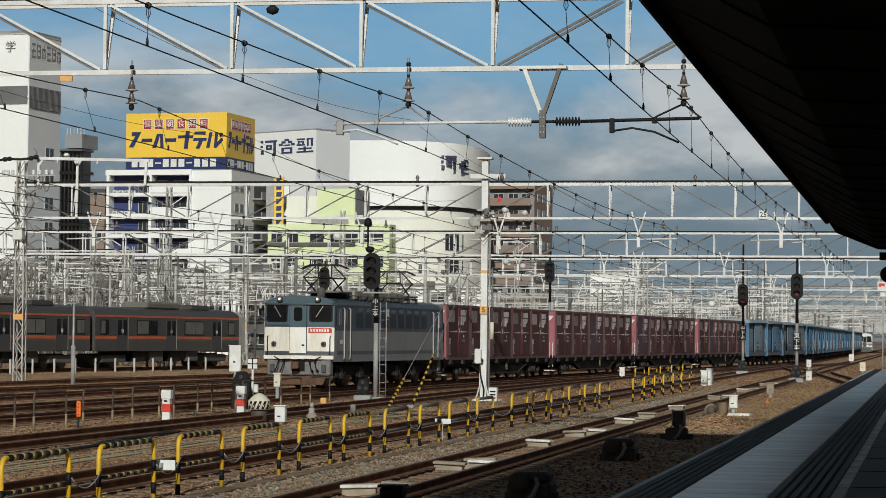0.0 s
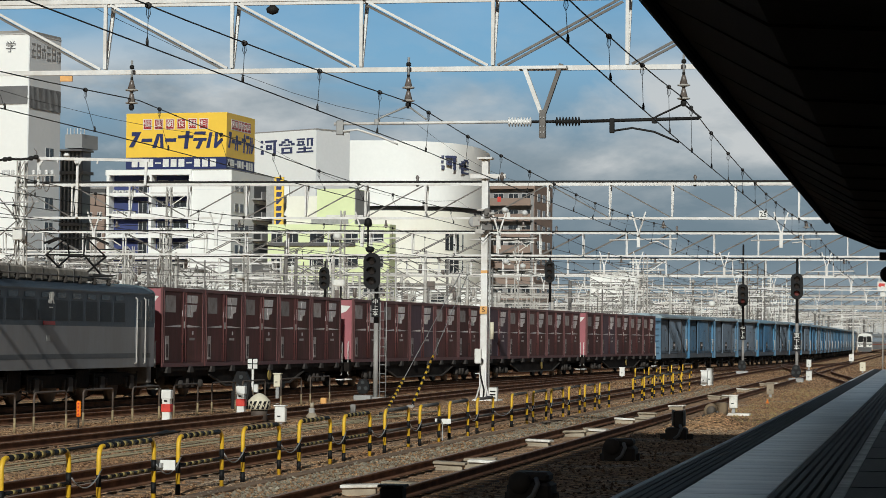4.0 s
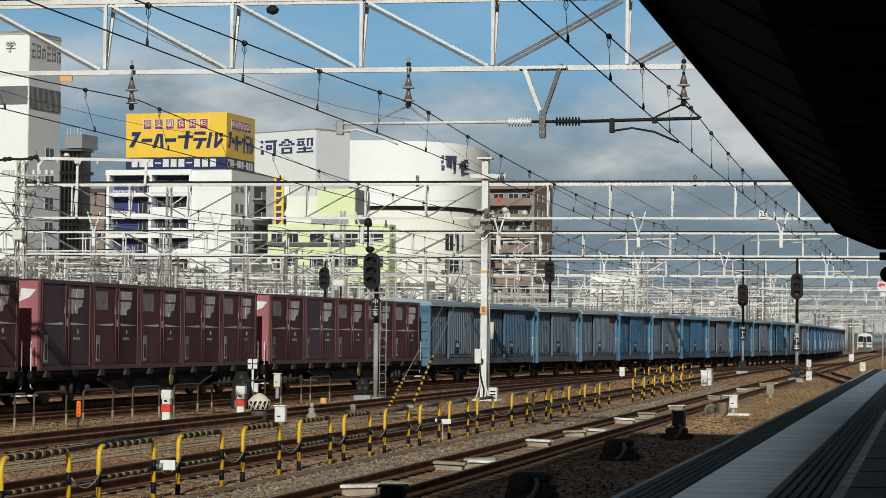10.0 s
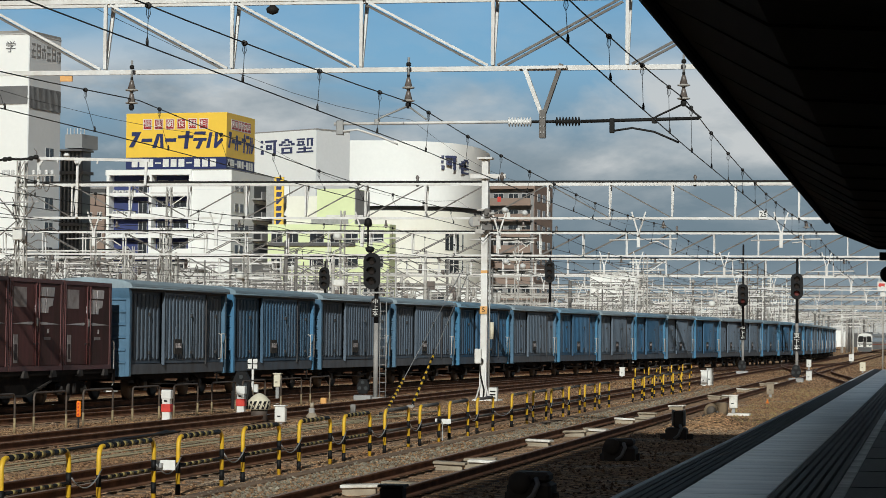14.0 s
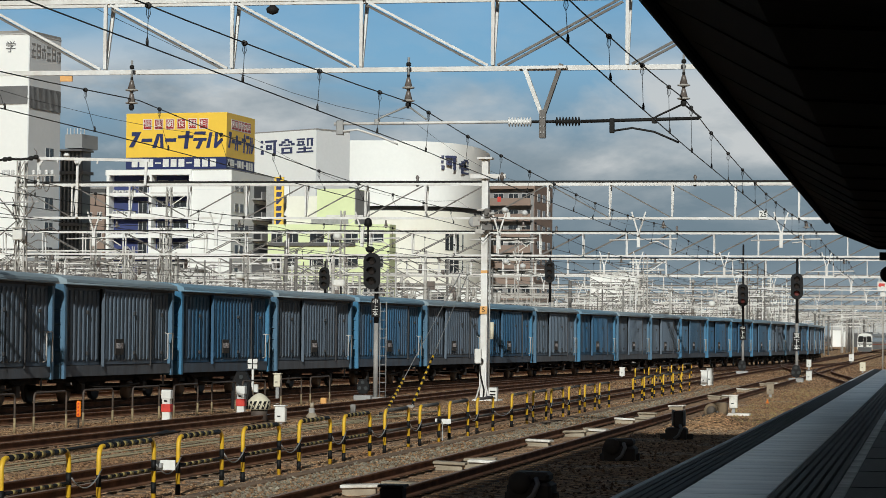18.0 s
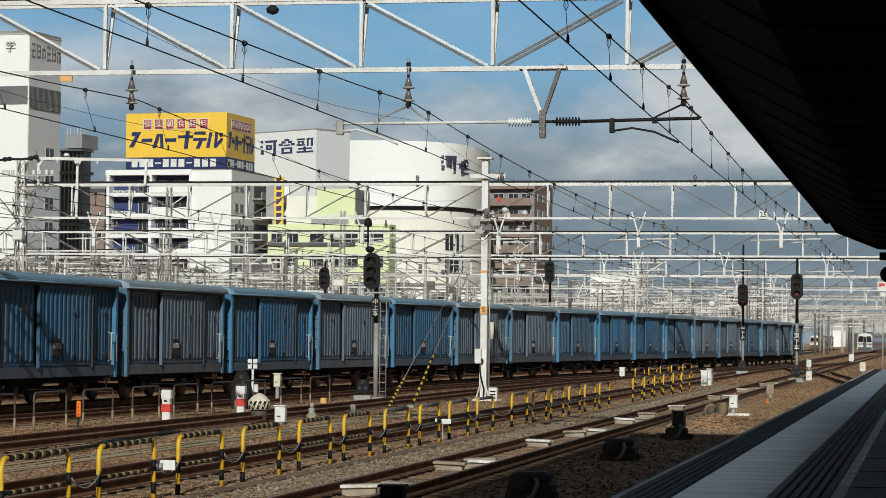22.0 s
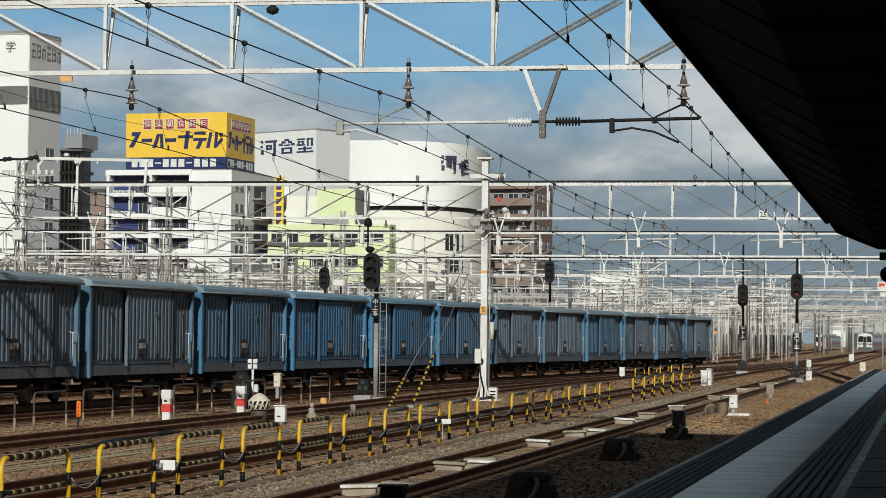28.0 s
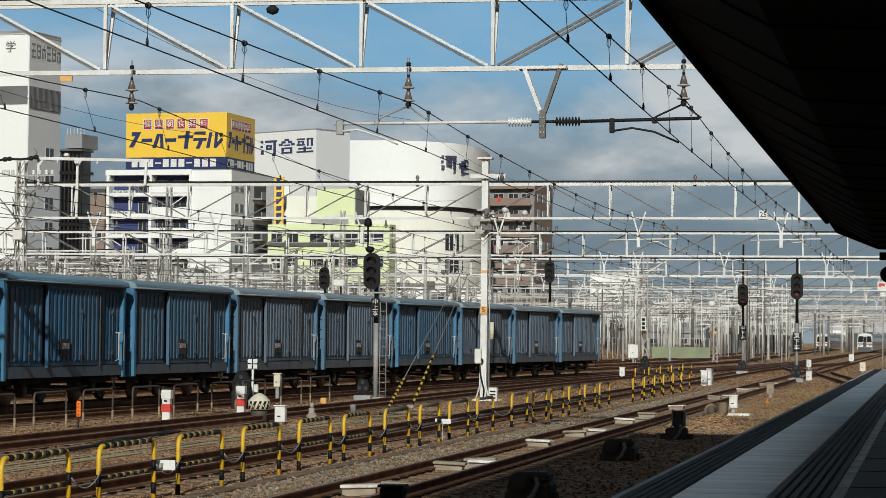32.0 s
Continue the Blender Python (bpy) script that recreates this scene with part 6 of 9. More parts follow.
for col, y in ((431, 74), (1143, 165)):
    x, y = at_spot(col, y)
    t = thing("shunting_signal", "black low shunting signal with three pale lenses", "railway signal", "shunting signals")
    part("base", Geo().box(x - 0.28, x + 0.28, y - 0.2, y + 0.2, GROUND - 0.05, 0.35, 0.02), STEEL_DARK, t)
    part("case", Geo().prism([(x - 0.26, 0.35), (x + 0.26, 0.35), (x + 0.27, 0.62), (x + 0.13, 0.92), (x - 0.13, 0.92), (x - 0.27, 0.62)], y - 0.12, y + 0.1), BLACK, t)
    for dx, zz in ((-0.13, 0.5), (0.13, 0.5), (0.0, 0.76)):
        part("lens", Geo().lathe([(0.06, -0.02), (0.08, 0.0)], 10, (x + dx, y - 0.12, zz), "y"), LAMP_PALE, t)

# pale boards between the rails of the near track
for i, (y, n) in enumerate(((30.2, 2), (34.6, 2), (41.4, 3), (51.2, 1), (56.6, 3), (66.0, 2), (71.5, 1), (80.0, 1), (94.5, 2), (109, 2), (124, 2))):
    for k in range(n):
        yy, xx = y + 0.5 * k, -7.44 + (-0.28, 0.22, 0.05)[k]
        t = thing("crossing_board", "pale weathered board lying between the rails", "board", "boards between the rails", "",
                  pose(xx, yy, 0, 0, (1.5, -2.0, 2.5)[(i + k) % 3], (-4.0, 7.0, 2.0, -9.0)[(i + 2 * k) % 4]) @ pose(-xx, -yy, 0))
        tone = BOARD_PALE if (i + k) % 2 else BOARD_DULL
        part("board", Geo().box(xx - 0.27, xx + 0.27, yy - 0.15, yy + 0.15, -0.09 + 0.012 * k, -0.045 + 0.012 * k, 0.008), tone, t)
        part("bearer", Geo().box(xx - 0.25, xx + 0.22, yy - 0.10, yy + 0.13, -0.20, -0.092 + 0.012 * k), BOARD_DULL, t)
# point machines and covers beside the platform
MACHINE = mat("grimy_machine_paint", (0.085, 0.07, 0.055), 0.75, 0, 0.25, 3, 25, 0.1, stain=(0.07, 0.06, 0.05), stain_amount=0.6)
MACHINE_PALE = mat("dusty_tan_paint", (0.19, 0.135, 0.08), 0.8, 0, 0.2, 3, 20, 0.1)
for col, y, big in ((1200, 56.5, 1), (1266, 67.5, 3), (1100, 46.2, 0), (945, 34.2, 2)):
    x, y = at_spot(col, y)
    t = thing("point_machine", "grimy lineside point machine with a hose", "railway equipment", "point machines")
    hw = 0.23 if big == 1 else 0.30
    part("base", Geo().box(x - hw, x + hw, y - 0.3, y + 0.3, GROUND - 0.05, 0.06, 0.04), MACHINE, t)
    if big == 1:
        part("upright_box", Geo().box(x - 0.06, x + 0.15, y - 0.14, y + 0.14, 0.06, 0.43, 0.03), MACHINE, t)
        for dx in (-0.082, 0.172):
            part("side_plate", Geo().box(x + dx - 0.02, x + dx + 0.02, y - 0.16, y + 0.12, 0.10, 0.45, 0.015), STEEL_GREY, t, "worn grey side plate")
    elif big == 3:
        part("motor_case", Geo().box(x + 0.02, x + 0.34, y - 0.2, y + 0.22, 0.02, 0.36, 0.03), MACHINE_PALE, t, "dusty tan motor case")
        part("ring_plate", Geo().lathe([(0.13, -0.05), (0.20, -0.04), (0.20, 0.05), (0.13, 0.06)], 18, (x - 0.05, y - 0.26, 0.14), "y"), MACHINE_PALE, t, "dusty tan ring")
        part("hub", Geo().lathe([(0.02, -0.03), (0.13, -0.02), (0.13, 0.04), (0.02, 0.05)], 14, (x - 0.05, y - 0.31, 0.14), "y"), MACHINE, t)
        part("lug", Geo().box(x - 0.14, x - 0.04, y - 0.36, y - 0.3, GROUND - 0.02, 0.0, 0.01), MACHINE_PALE, t)
    else:
        part("lid", Geo().box(x - 0.24, x + 0.26, y - 0.24, y + 0.24, 0.06, 0.20, 0.04), MACHINE, t)
        part("flange", Geo().lathe([(0.03, -0.05), (0.15, -0.04), (0.15, 0.04), (0.03, 0.05)], 14, (x - 0.12, y - 0.3, 0.06), "y"), MACHINE, t)
    part("bolt_plate", Geo().box(x - 0.36, x + 0.36, y - 0.06, y + 0.06, GROUND - 0.02, -0.08), MACHINE, t)
    part("hose", Geo().tube([(x + 0.1, y - 0.30, 0.12), (x + 0.14, y - 0.38, 0.05), (x + 0.08, y - 0.42, -0.1), (x - 0.02, y - 0.4, -0.18)], 0.035, 8), STEEL_GREY, t)
x, y = at_spot(700, 30.2)
t = thing("equipment_box", "low black lineside box in the canopy's shade", "equipment box", "lineside boxes")
part("case", Geo().box(x - 0.14, x + 0.14, y - 0.14, y + 0.14, GROUND - 0.05, 0.19, 0.02), BLACK, t)
part("lid", Geo().box(x - 0.16, x + 0.16, y - 0.16, y + 0.16, 0.19, 0.22), BLACK, t)
x, y = at_spot(1365, 90)
t = thing("orange_marker", "small orange cone beside a lineside box", "marker post")
part("cone", Geo().lathe([(0.09, GROUND), (0.085, GROUND + 0.02), (0.05, GROUND + 0.03), (0.015, -0.06)], 12, (x - 0.1, y, 0)), ORANGE, t)
x, y = at_spot(1304, 75.0)
t = thing("concrete_slab", "pale concrete slab under a lineside box", "slab")
part("slab", Geo().box(x - 0.3, x + 0.42, y - 0.3, y + 0.3, GROUND - 0.03, GROUND + 0.07, 0.015), BOARD_PALE, t)
t = thing("spoil_heap", "heap of rusty ballast beside the track", "ballast heap", "", "structure")
heap = Geo()
random.seed(5)
NX, NY = 30, 56
for j in range(NY):
    for i in range(NX):
        u, v = i / (NX - 1) * 2 - 1, j / (NY - 1) * 2 - 1
        lump = max(0.0, 1 - u * u - v * v) * (0.24 + 0.09 * math.sin(5 * u + 3 * v) + 0.06 * math.sin(9 * v - 4 * u))
        heap.v.append((-5.5 + 1.15 * u + random.uniform(-0.015, 0.015), 65.4 + 3.4 * v + random.uniform(-0.02, 0.02), GROUND - 0.03 + lump + (random.uniform(-0.012, 0.014) if lump > 0.02 else 0)))
for j in range(NY - 1):
    for i in range(NX - 1):
        q = j * NX + i
        heap.f.append((q, q + 1, q + NX + 1, q + NX))
        heap.s.append(True)
part("heap", heap, BALLAST, t)
# cable troughs along the fence and by the tracks
t = thing("cable_trough", "stained concrete cable trough beside the fence", "cable trough", "", "structure")
lid = Geo().box(-0.13, 0.13, -0.48, 0.48, -0.1, 0.03, 0.006).mesh("lid", SLEEPER)
for i in range(90):
    part("lid", lid, SLEEPER, t, "", pose(-9.75 + random.uniform(-0.015, 0.015), 25 + i * 0.985, GROUND, random.uniform(-0.5, 0.5), 0, random.uniform(-1, 1)))
CABLE = mat("straw_coloured_cable", (0.50, 0.43, 0.27), 0.7, 0, 0.15, 2, 10, 0)
for k in range(5):
    t = thing("ground_cable", "long straw-coloured cable lying on the ballast", "cable", "ground cables", "structure")
    part("cable", Geo().tube([(-14.2 - 0.16 * k + (0.05 + 0.02 * k) * math.sin(0.5 * i + 1.7 * k), 24 + i * 2.0, GROUND + 0.015) for i in range(26)], 0.017, 5), CABLE, t)

t = thing("black_cable", "thick black cable bundle snaking beside the rail", "cable", "", "structure")
for k in range(3):
    part("cable", Geo().tube([(-15.3 - 0.115 * i + 0.10 * math.sin(1.3 * i + 2 * k), 42.0 + i * 1.2 + 0.3 * k, GROUND + 0.04 + 0.02 * k) for i in range(12)], 0.03, 6), BLACK, t)

# hanging lamp under the canopy's end
t = thing("hanging_speaker", "round dark loudspeaker hung under the canopy end", "loudspeaker")
part("rod", Geo().tube([(-0.78, 51.6, 3.98), (-0.78, 51.6, 3.4)], 0.02, 6), BLACK, t)
part("bracket", Geo().box(-0.95, -0.58, 51.5, 51.7, 3.62, 3.78), BLACK, t)
part("case", Geo().lathe([(0.05, -0.1), (0.16, -0.06), (0.16, 0.06), (0.05, 0.1)], 14, (-0.78, 51.6, 3.34), "y"), BLACK, t)

# yard fence, dark wall and green mesh in the distance
t = thing("mesh_fence", "pale mesh fence with posts at the yard's edge", "fence", "", "structure")
for i in range(24):
    col = 1050 + i * 9
    x, y = at_spot(col, 300)
    part("post", Geo().box(x - 0.035, x + 0.035, y - 0.035, y + 0.035, GROUND, 2.2), STEEL_PALE, t)
xa, xb = spot(1050, 300), spot(1262, 300)
part("rail", Geo().box(xa, xb, 299.9, 300.0, 2.12, 2.17), STEEL_PALE, t)
gm = thing("green_hedge", "low pale green screen along the yard", "screen")
part("screen", Geo().box(spot(1155, 285), spot(1258, 285), 285, 285.3, GROUND, 1.2), mat("pale_green_screen", (0.26, 0.29, 0.18), 0.9, 0, 0.2, 0.4, 6, 0.2), gm)
dk = thing("dark_stock", "row of dark parked wagons far down the yard", "freight wagon")
for i in range(7):
    x, y = at_spot(1290 + i * 17, 420 + 6 * i)
    part("body", Geo().box(x - 1.3, x + 1.3, y, y + 6, 0.9, 3.0, 0.08), FAR_DARK, dk)
    part("frame", Geo().box(x - 1.2, x + 1.2, y, y + 6, 0.0, 0.9), FAR_DARK, dk)


# ---- parked trains ----
E_GREY = mat("dark_grey_train_paint", (0.0615, 0.05576, 0.05166), 0.5, 0, 0.12, 0.8, 10, 0.03, stain=(0.0615, 0.0574, 0.0533), stain_amount=0.5)
E_SILVER = mat("dusty_steel_side", (0.0779, 0.0697, 0.06068), 0.45, 0.15, 0.12, 0.8, 10, 0.03, stain=(0.082, 0.0738, 0.0656), stain_amount=0.5)
E_ORANGE = mat("orange_waist_stripe", (0.55, 0.13, 0.045), 0.5, 0, 0.1, 1, 10, 0)
E_SEAT = mat("beige_blind", (0.15, 0.15, 0.13), 0.8, 0, 0.1, 1, 10, 0)


def commuter_car(cab):
    t = thing("commuter_train_car", "dusty grey commuter train car with orange stripes", "train car", "parked commuter train")
    L, w = 9.75, 1.42
    sec = [(-w, 1.0), (w, 1.0), (w, 3.15), (w - 0.08, 3.35), (w - 0.45, 3.55), (0, 3.66), (-w + 0.45, 3.55), (-w + 0.08, 3.35), (-w, 3.15)]
    part("body", Geo().prism(sec, -L, L), E_GREY, t)
    for z0, z1, m in ((3.02, 3.14, E_ORANGE), (1.72, 1.90, E_ORANGE), (1.64, 1.68, E_SEAT)):
        part("stripe", Geo().box(w - 0.01, w + 0.012, -L + 0.02, L - 0.02, z0, z1), m, t)
    part("lower_panel", Geo().box(w - 0.01, w + 0.008, -L + 0.02, L - 0.02, 1.0, 1.63), E_SILVER, t)
    for dy in (-6.4, 0.0, 6.4):
        d = part("door", Geo().box(w - 0.01, w + 0.02, dy - 0.68, dy + 0.68, 1.05, 3.0), E_GREY, t)
        for k in (-1, 1):
            part("door_glass", Geo().box(w + 0.021, w + 0.026, dy + k * 0.34 - 0.24, dy + k * 0.34 + 0.24, 1.95, 2.85), L_GLASS0, d)
            part("handle", Geo().box(w + 0.026, w + 0.035, dy + k * 0.08 - 0.03, dy + k * 0.08 + 0.03, 2.1, 2.3), WHITE, d)
        part("step_rail", Geo().box(w + 0.0, w + 0.03, dy + 0.70, dy + 0.74, 1.1, 3.0), STEEL_GREY, d)
    for wy in (-3.2, 3.2, -8.6, 8.6):
        hw = 1.35 if abs(wy) < 5 else 0.5
        f = part("window", Geo().box(w - 0.01, w + 0.022, wy - hw, wy + hw, 1.98, 2.86), BLACK, t)
        part("pane", Geo().box(w + 0.022, w + 0.028, wy - hw + 0.08, wy + hw * 0.1, 2.04, 2.80), E_SEAT, f)
        part("pane", Geo().box(w + 0.022, w + 0.028, wy + hw * 0.16, wy + hw - 0.08, 2.04, 2.80), L_GLASS0 if wy < 0 else E_SEAT, f)
    part("air_conditioner", Geo().box(-0.9, 0.9, -2.3, 2.3, 3.55, 4.02, 0.12), STEEL_OLIVE, t)
    part("roof_box", Geo().box(-0.8, 0.8, 4.0, 6.6, 3.55, 3.9, 0.08), E_GREY, t)
    for e in (-1, 1):
        b = part("bogie", Geo().box(-1.15, 1.15, e * 6.9 - 1.5, e * 6.9 + 1.5, 0.32, 0.78, 0.05), FAR_DARK, t)
        for k in (-1.05, 1.05):
            part("wheelset", Geo().lathe([(0.43, -0.62), (0.43, 0.62)], 14, (0, e * 6.9 + k, 0.43), "x"), FAR_DARK, b)
    for i in range(4):
        part("under_box", Geo().box(-1.2, 1.2, -4.6 + i * 2.4, -3.0 + i * 2.4, 0.35, 1.0, 0.04), FAR_DARK if i % 2 else STEEL_DARK, t)
    part("gangway", Geo().box(-0.6, 0.6, -L - 0.25, -L, 1.1, 3.2), FAR_DARK, t)
    if cab:
        part("cab_end", Geo().prism([(-w, 0.9), (w, 0.9), (w - 0.01, 3.2), (0.9, 3.52), (-0.9, 3.52), (-w + 0.01, 3.2)], L + 0.003, L + 0.95), STEEL_PALE, t, "white cab end")
    return t


L_GLASS0 = glass_mat("dark_train_glass", (0.02, 0.022, 0.025), 0.08)
STEEL_OLIVE = mat("olive_grey_roof_unit", (0.17, 0.16, 0.13), 0.7, 0, 0.15, 2, 12, 0.05)
eturn = -math.degrees(math.atan(0.1777))
e0 = commuter_car(True)
ey = 142.6 + 10 * math.cos(math.atan(0.1777))
e0.matrix_basis = pose(EMU_X(ey), ey, 0, 0, 0, eturn)
e1 = commuter_car(False)
for k in range(1, 5):
    ey = 142.6 + (10 - 20.1 * k) * math.cos(math.atan(0.1777))
    (e1 if k == 1 else copy_thing(e1, Matrix())).matrix_basis = pose(EMU_X(ey), ey, 0, 0, 0, eturn)
lastcar = [o for o in scene.objects if o.name.startswith("commuter_train_car")]
for k, o in enumerate(sorted(lastcar, key=lambda q: q.name)[2:]):
    ey = 142.6 + (10 - 20.1 * (k + 2)) * math.cos(math.atan(0.1777))
    o.matrix_basis = pose(EMU_X(ey), ey, 0, 0, 0, eturn)
# white posts of the low fence before the commuter train
for i in range(26):
    y = 96 + i * 2.35
    x = EMU_X(y) + 2.5
    t = thing("fence_post", "short weathered fence post before the commuter train", "fence post", "short fence posts")
    part("post", Geo().box(x - 0.05, x + 0.05, y - 0.05, y + 0.05, GROUND, 0.6), STEEL_PALE, t)


def far_train(n, label, orange):
    """A train along +y with its cab front at the origin."""
    t = thing("express_train", label, "train")
    for k in range(n):
        o = k * 20.0
        car = part("car_body", Geo().prism([(-1.4, 0.5), (1.4, 0.5), (1.4, 3.1), (1.1, 3.5), (-1.1, 3.5), (-1.4, 3.1)], o, o + 19.5), STEEL_GREY, t)
        part("window_band", Geo().box(1.4, 1.42, o + 0.6, o + 18.9, 2.0, 2.8), L_GLASS0, car)
        part("stripe", Geo().box(1.4, 1.415, o, o + 19.5, 1.4, 1.6), E_ORANGE, car)
        part("roof_unit", Geo().box(-0.8, 0.8, o + 6.0, o + 11.0, 3.5, 3.85, 0.08), STEEL_GREY, car)
    nose = part("front", Geo().prism([(-1.38, 0.5), (1.38, 0.5), (1.40, 1.6), (1.34, 3.0), (1.05, 3.42), (0.5, 3.56), (-0.5, 3.56), (-1.05, 3.42), (-1.34, 3.0), (-1.40, 1.6)], -0.5, -0.003), WHITE, t, "white cab front")
    for k in (-1, 1):
        part("windscreen", Geo().prism([(k * 0.34, 1.85), (k * 1.28, 1.85), (k * 1.22, 2.85), (k * 1.05, 3.02), (k * 0.34, 3.02)], -0.53, -0.5), BLACK, nose)
        part("lamp", Geo().lathe([(0.12, -0.02), (0.10, 0.0)], 10, (k * 0.95, -0.5, 1.32), "y"), LAMP_PALE, nose)
    part("front_door", Geo().box(-0.31, 0.31, -0.535, -0.503, 1.0, 2.95), E_SILVER, nose)
    part("door_glass", Geo().box(-0.2, 0.2, -0.545, -0.536, 2.0, 2.8), BLACK, nose)
    part("front_stripe", Geo().box(-1.38, 1.38, -0.51, -0.5, 1.45, 1.65), E_ORANGE if orange else FAR_DARK, nose)
    part("lower_front", Geo().box(-1.3, 1.3, -0.51, -0.5, 0.5, 0.95), FAR_DARK, nose)
    part("skirt", Geo().box(-1.25, 1.25, -0.45, 0.0, 0.1, 0.5), FAR_DARK, nose)
    return t


waiting_train = far_train(5, "white-fronted silver express train far down the yard", False)
waiting_train.matrix_basis = pose(spot(1532, 490), 490, 0, 0, 0, -2.5)
coming_train = far_train(3, "white-fronted commuter train coming down the yard", True)


# ---- far clutter of the yard ----
random.seed(21)
clutter, clutter_dull = Geo(), Geo()
for i in range(230):
    y = random.uniform(250, 900)
    x = random.uniform(-95 - 0.05 * y, 12)
    if abs(x + 12.1) < 2.6 or abs(x + 7.4) < 2.2 or abs(x + 3.0) < 2.5:
        continue
    zt = random.uniform(5.5, 9.5)
    r = random.uniform(0.09, 0.16) * (1 + y / 1400)
    to = clutter if i % 2 else clutter_dull
    to.tube([(x, y, GROUND), (x, y, zt)], r, 6)
    (clutter_dull if i % 3 else clutter).bar((x - random.uniform(0.5, 2.5), y, zt - 1), (x + random.uniform(0.5, 2.8), y, zt - random.uniform(0.8, 1.3)), 0.10, 0.10)
    if i % 3 == 0:
        clutter.bar((x, y, zt - 2), (x + 2.4, y, zt - 1.1), 0.07, 0.07)
        clutter.lathe([(0.1, zt), (0.4, zt + 0.1), (0.1, zt + 0.5)], 6, (x, y, 0))
for i in range(60):
    y = random.uniform(340, 880)
    x0 = random.uniform(-100, -20)
    z = random.uniform(5.6, 8.6)
    clutter.bar((x0, y, z), (x0 + random.uniform(12, 40), y, z), 0.14, 0.14)
tagged(new("far_grey_masts", clutter_dull.mesh("far_grey_masts", STEEL_DULL)), "distant thicket of weathered grey catenary masts", "catenary masts", "", "stuff")
far_masts = tagged(new("far_masts", clutter.mesh("far_masts", STEEL_PALE)), "distant thicket of pale catenary masts and beams", "catenary masts", "", "stuff")
clutter2, clutter3, dark_bits = Geo(), Geo(), Geo()
for i in range(230):
    y = random.uniform(185, 330)
    x = -0.30 * y + (random.uniform(-26, 26) if i < 150 else random.uniform(-34, 2))
    zt = random.uniform(5.0, 9.5)
    to = clutter2 if i % 5 < 2 else clutter3
    to.tube([(x, y, GROUND), (x, y, zt)], random.uniform(0.06, 0.15), 6)
    (clutter2 if i % 2 else clutter3).bar((x - random.uniform(0.5, 2.5), y, zt - 0.6), (x + random.uniform(0.5, 2.8), y, zt - random.uniform(0.4, 1.0)), 0.08, 0.08)
    clutter3.bar((x, y, zt - 2), (x + random.choice((-2.2, 2.2)), y, zt - 0.7), 0.06, 0.06)
    if i % 3 == 0:
        dark_bits.lathe([(0.05, zt - 1.9), (0.16, zt - 1.8), (0.16, zt - 1.2), (0.05, zt - 1.1)], 6, (x - 0.4, y, 0))
        dark_bits.box(x + 0.2, x + random.uniform(0.5, 1.0), y - 0.2, y, zt - 3.2, zt - random.uniform(2.2, 2.7))
    if i % 2:
        clutter2.lathe([(0.05, zt - 2.6), (0.14, zt - 2.5), (0.14, zt - 2.1), (0.05, zt - 2.0)], 6, (x + 0.5, y, 0))
for i in range(50):
    y = random.uniform(185, 330)
    x0 = -0.30 * y + random.uniform(-30, 10)
    z = random.uniform(4.8, 8.6)
    clutter2.bar((x0, y, z), (x0 + random.uniform(5, 22), y, z + random.uniform(-0.1, 0.1)), 0.09, 0.09)
for i in range(90):
    y = random.uniform(150, 255)
    x, zt = spot(random.uniform(-20, 330), y), random.uniform(4.6, 8.4)
    to = clutter3 if i % 4 else clutter2
    to.tube([(x, y, GROUND), (x, y, zt)], random.uniform(0.04, 0.09), 6)
    to.bar((x - random.uniform(0.4, 2.0), y, zt - 0.4), (x + random.uniform(0.4, 2.0), y, zt - random.uniform(0.2, 0.9)), 0.06, 0.06)
    clutter3.tube(bend([(x, y - 0.1, zt - 0.4), (x + 0.5, y - 0.1, zt - 1.3), (x + 1.1, y - 0.1, zt - 1.5), (x + 1.5, y - 0.1, zt - 0.6)], 4), 0.03, 5)
    dark_bits.lathe([(0.04, zt - 0.9), (0.12, zt - 0.8), (0.12, zt - 0.5), (0.04, zt - 0.4)], 6, (x + random.uniform(0.2, 0.8), y, 0))
tagged(new("grey_yard_masts", clutter3.mesh("grey_yard_masts", STEEL_DULL)), "thicket of weathered grey masts and wire arms behind the tracks", "catenary masts", "", "stuff")
tagged(new("yard_fittings", dark_bits.mesh("yard_fittings", HARD)), "dark insulators and boxes on the yard's masts", "catenary fittings", "", "stuff")
tagged(new("yard_masts", clutter2.mesh("yard_masts", STEEL_PALE)), "thicket of pale masts and wire arms behind the tracks", "catenary masts", "", "stuff")
grass = Geo()
for i in range(500):
    x, y = random.uniform(-5.9, -4.0), random.uniform(66, 120)
    h_ = random.uniform(0.03, 0.10)
    for k in range(4):
        a = random.uniform(0, 6.28)
        grass.v += [(x, y, GROUND), (x + 0.02 * math.cos(a), y + 0.02 * math.sin(a), GROUND), (x + 0.05 * math.cos(a + 1), y + 0.05 * math.sin(a + 1), GROUND + h_)]
        n0 = len(grass.v)
        grass.f.append((n0 - 3, n0 - 2, n0 - 1))
        grass.s.append(False)
dry_grass = tagged(new("dry_grass", grass.mesh("dry_grass", mat("dry_straw_grass", (0.36, 0.27, 0.11), 0.9, 0, 0.3, 2, 10, 0))), "sparse dry grass tufts on the ballast", "grass", "", "stuff")

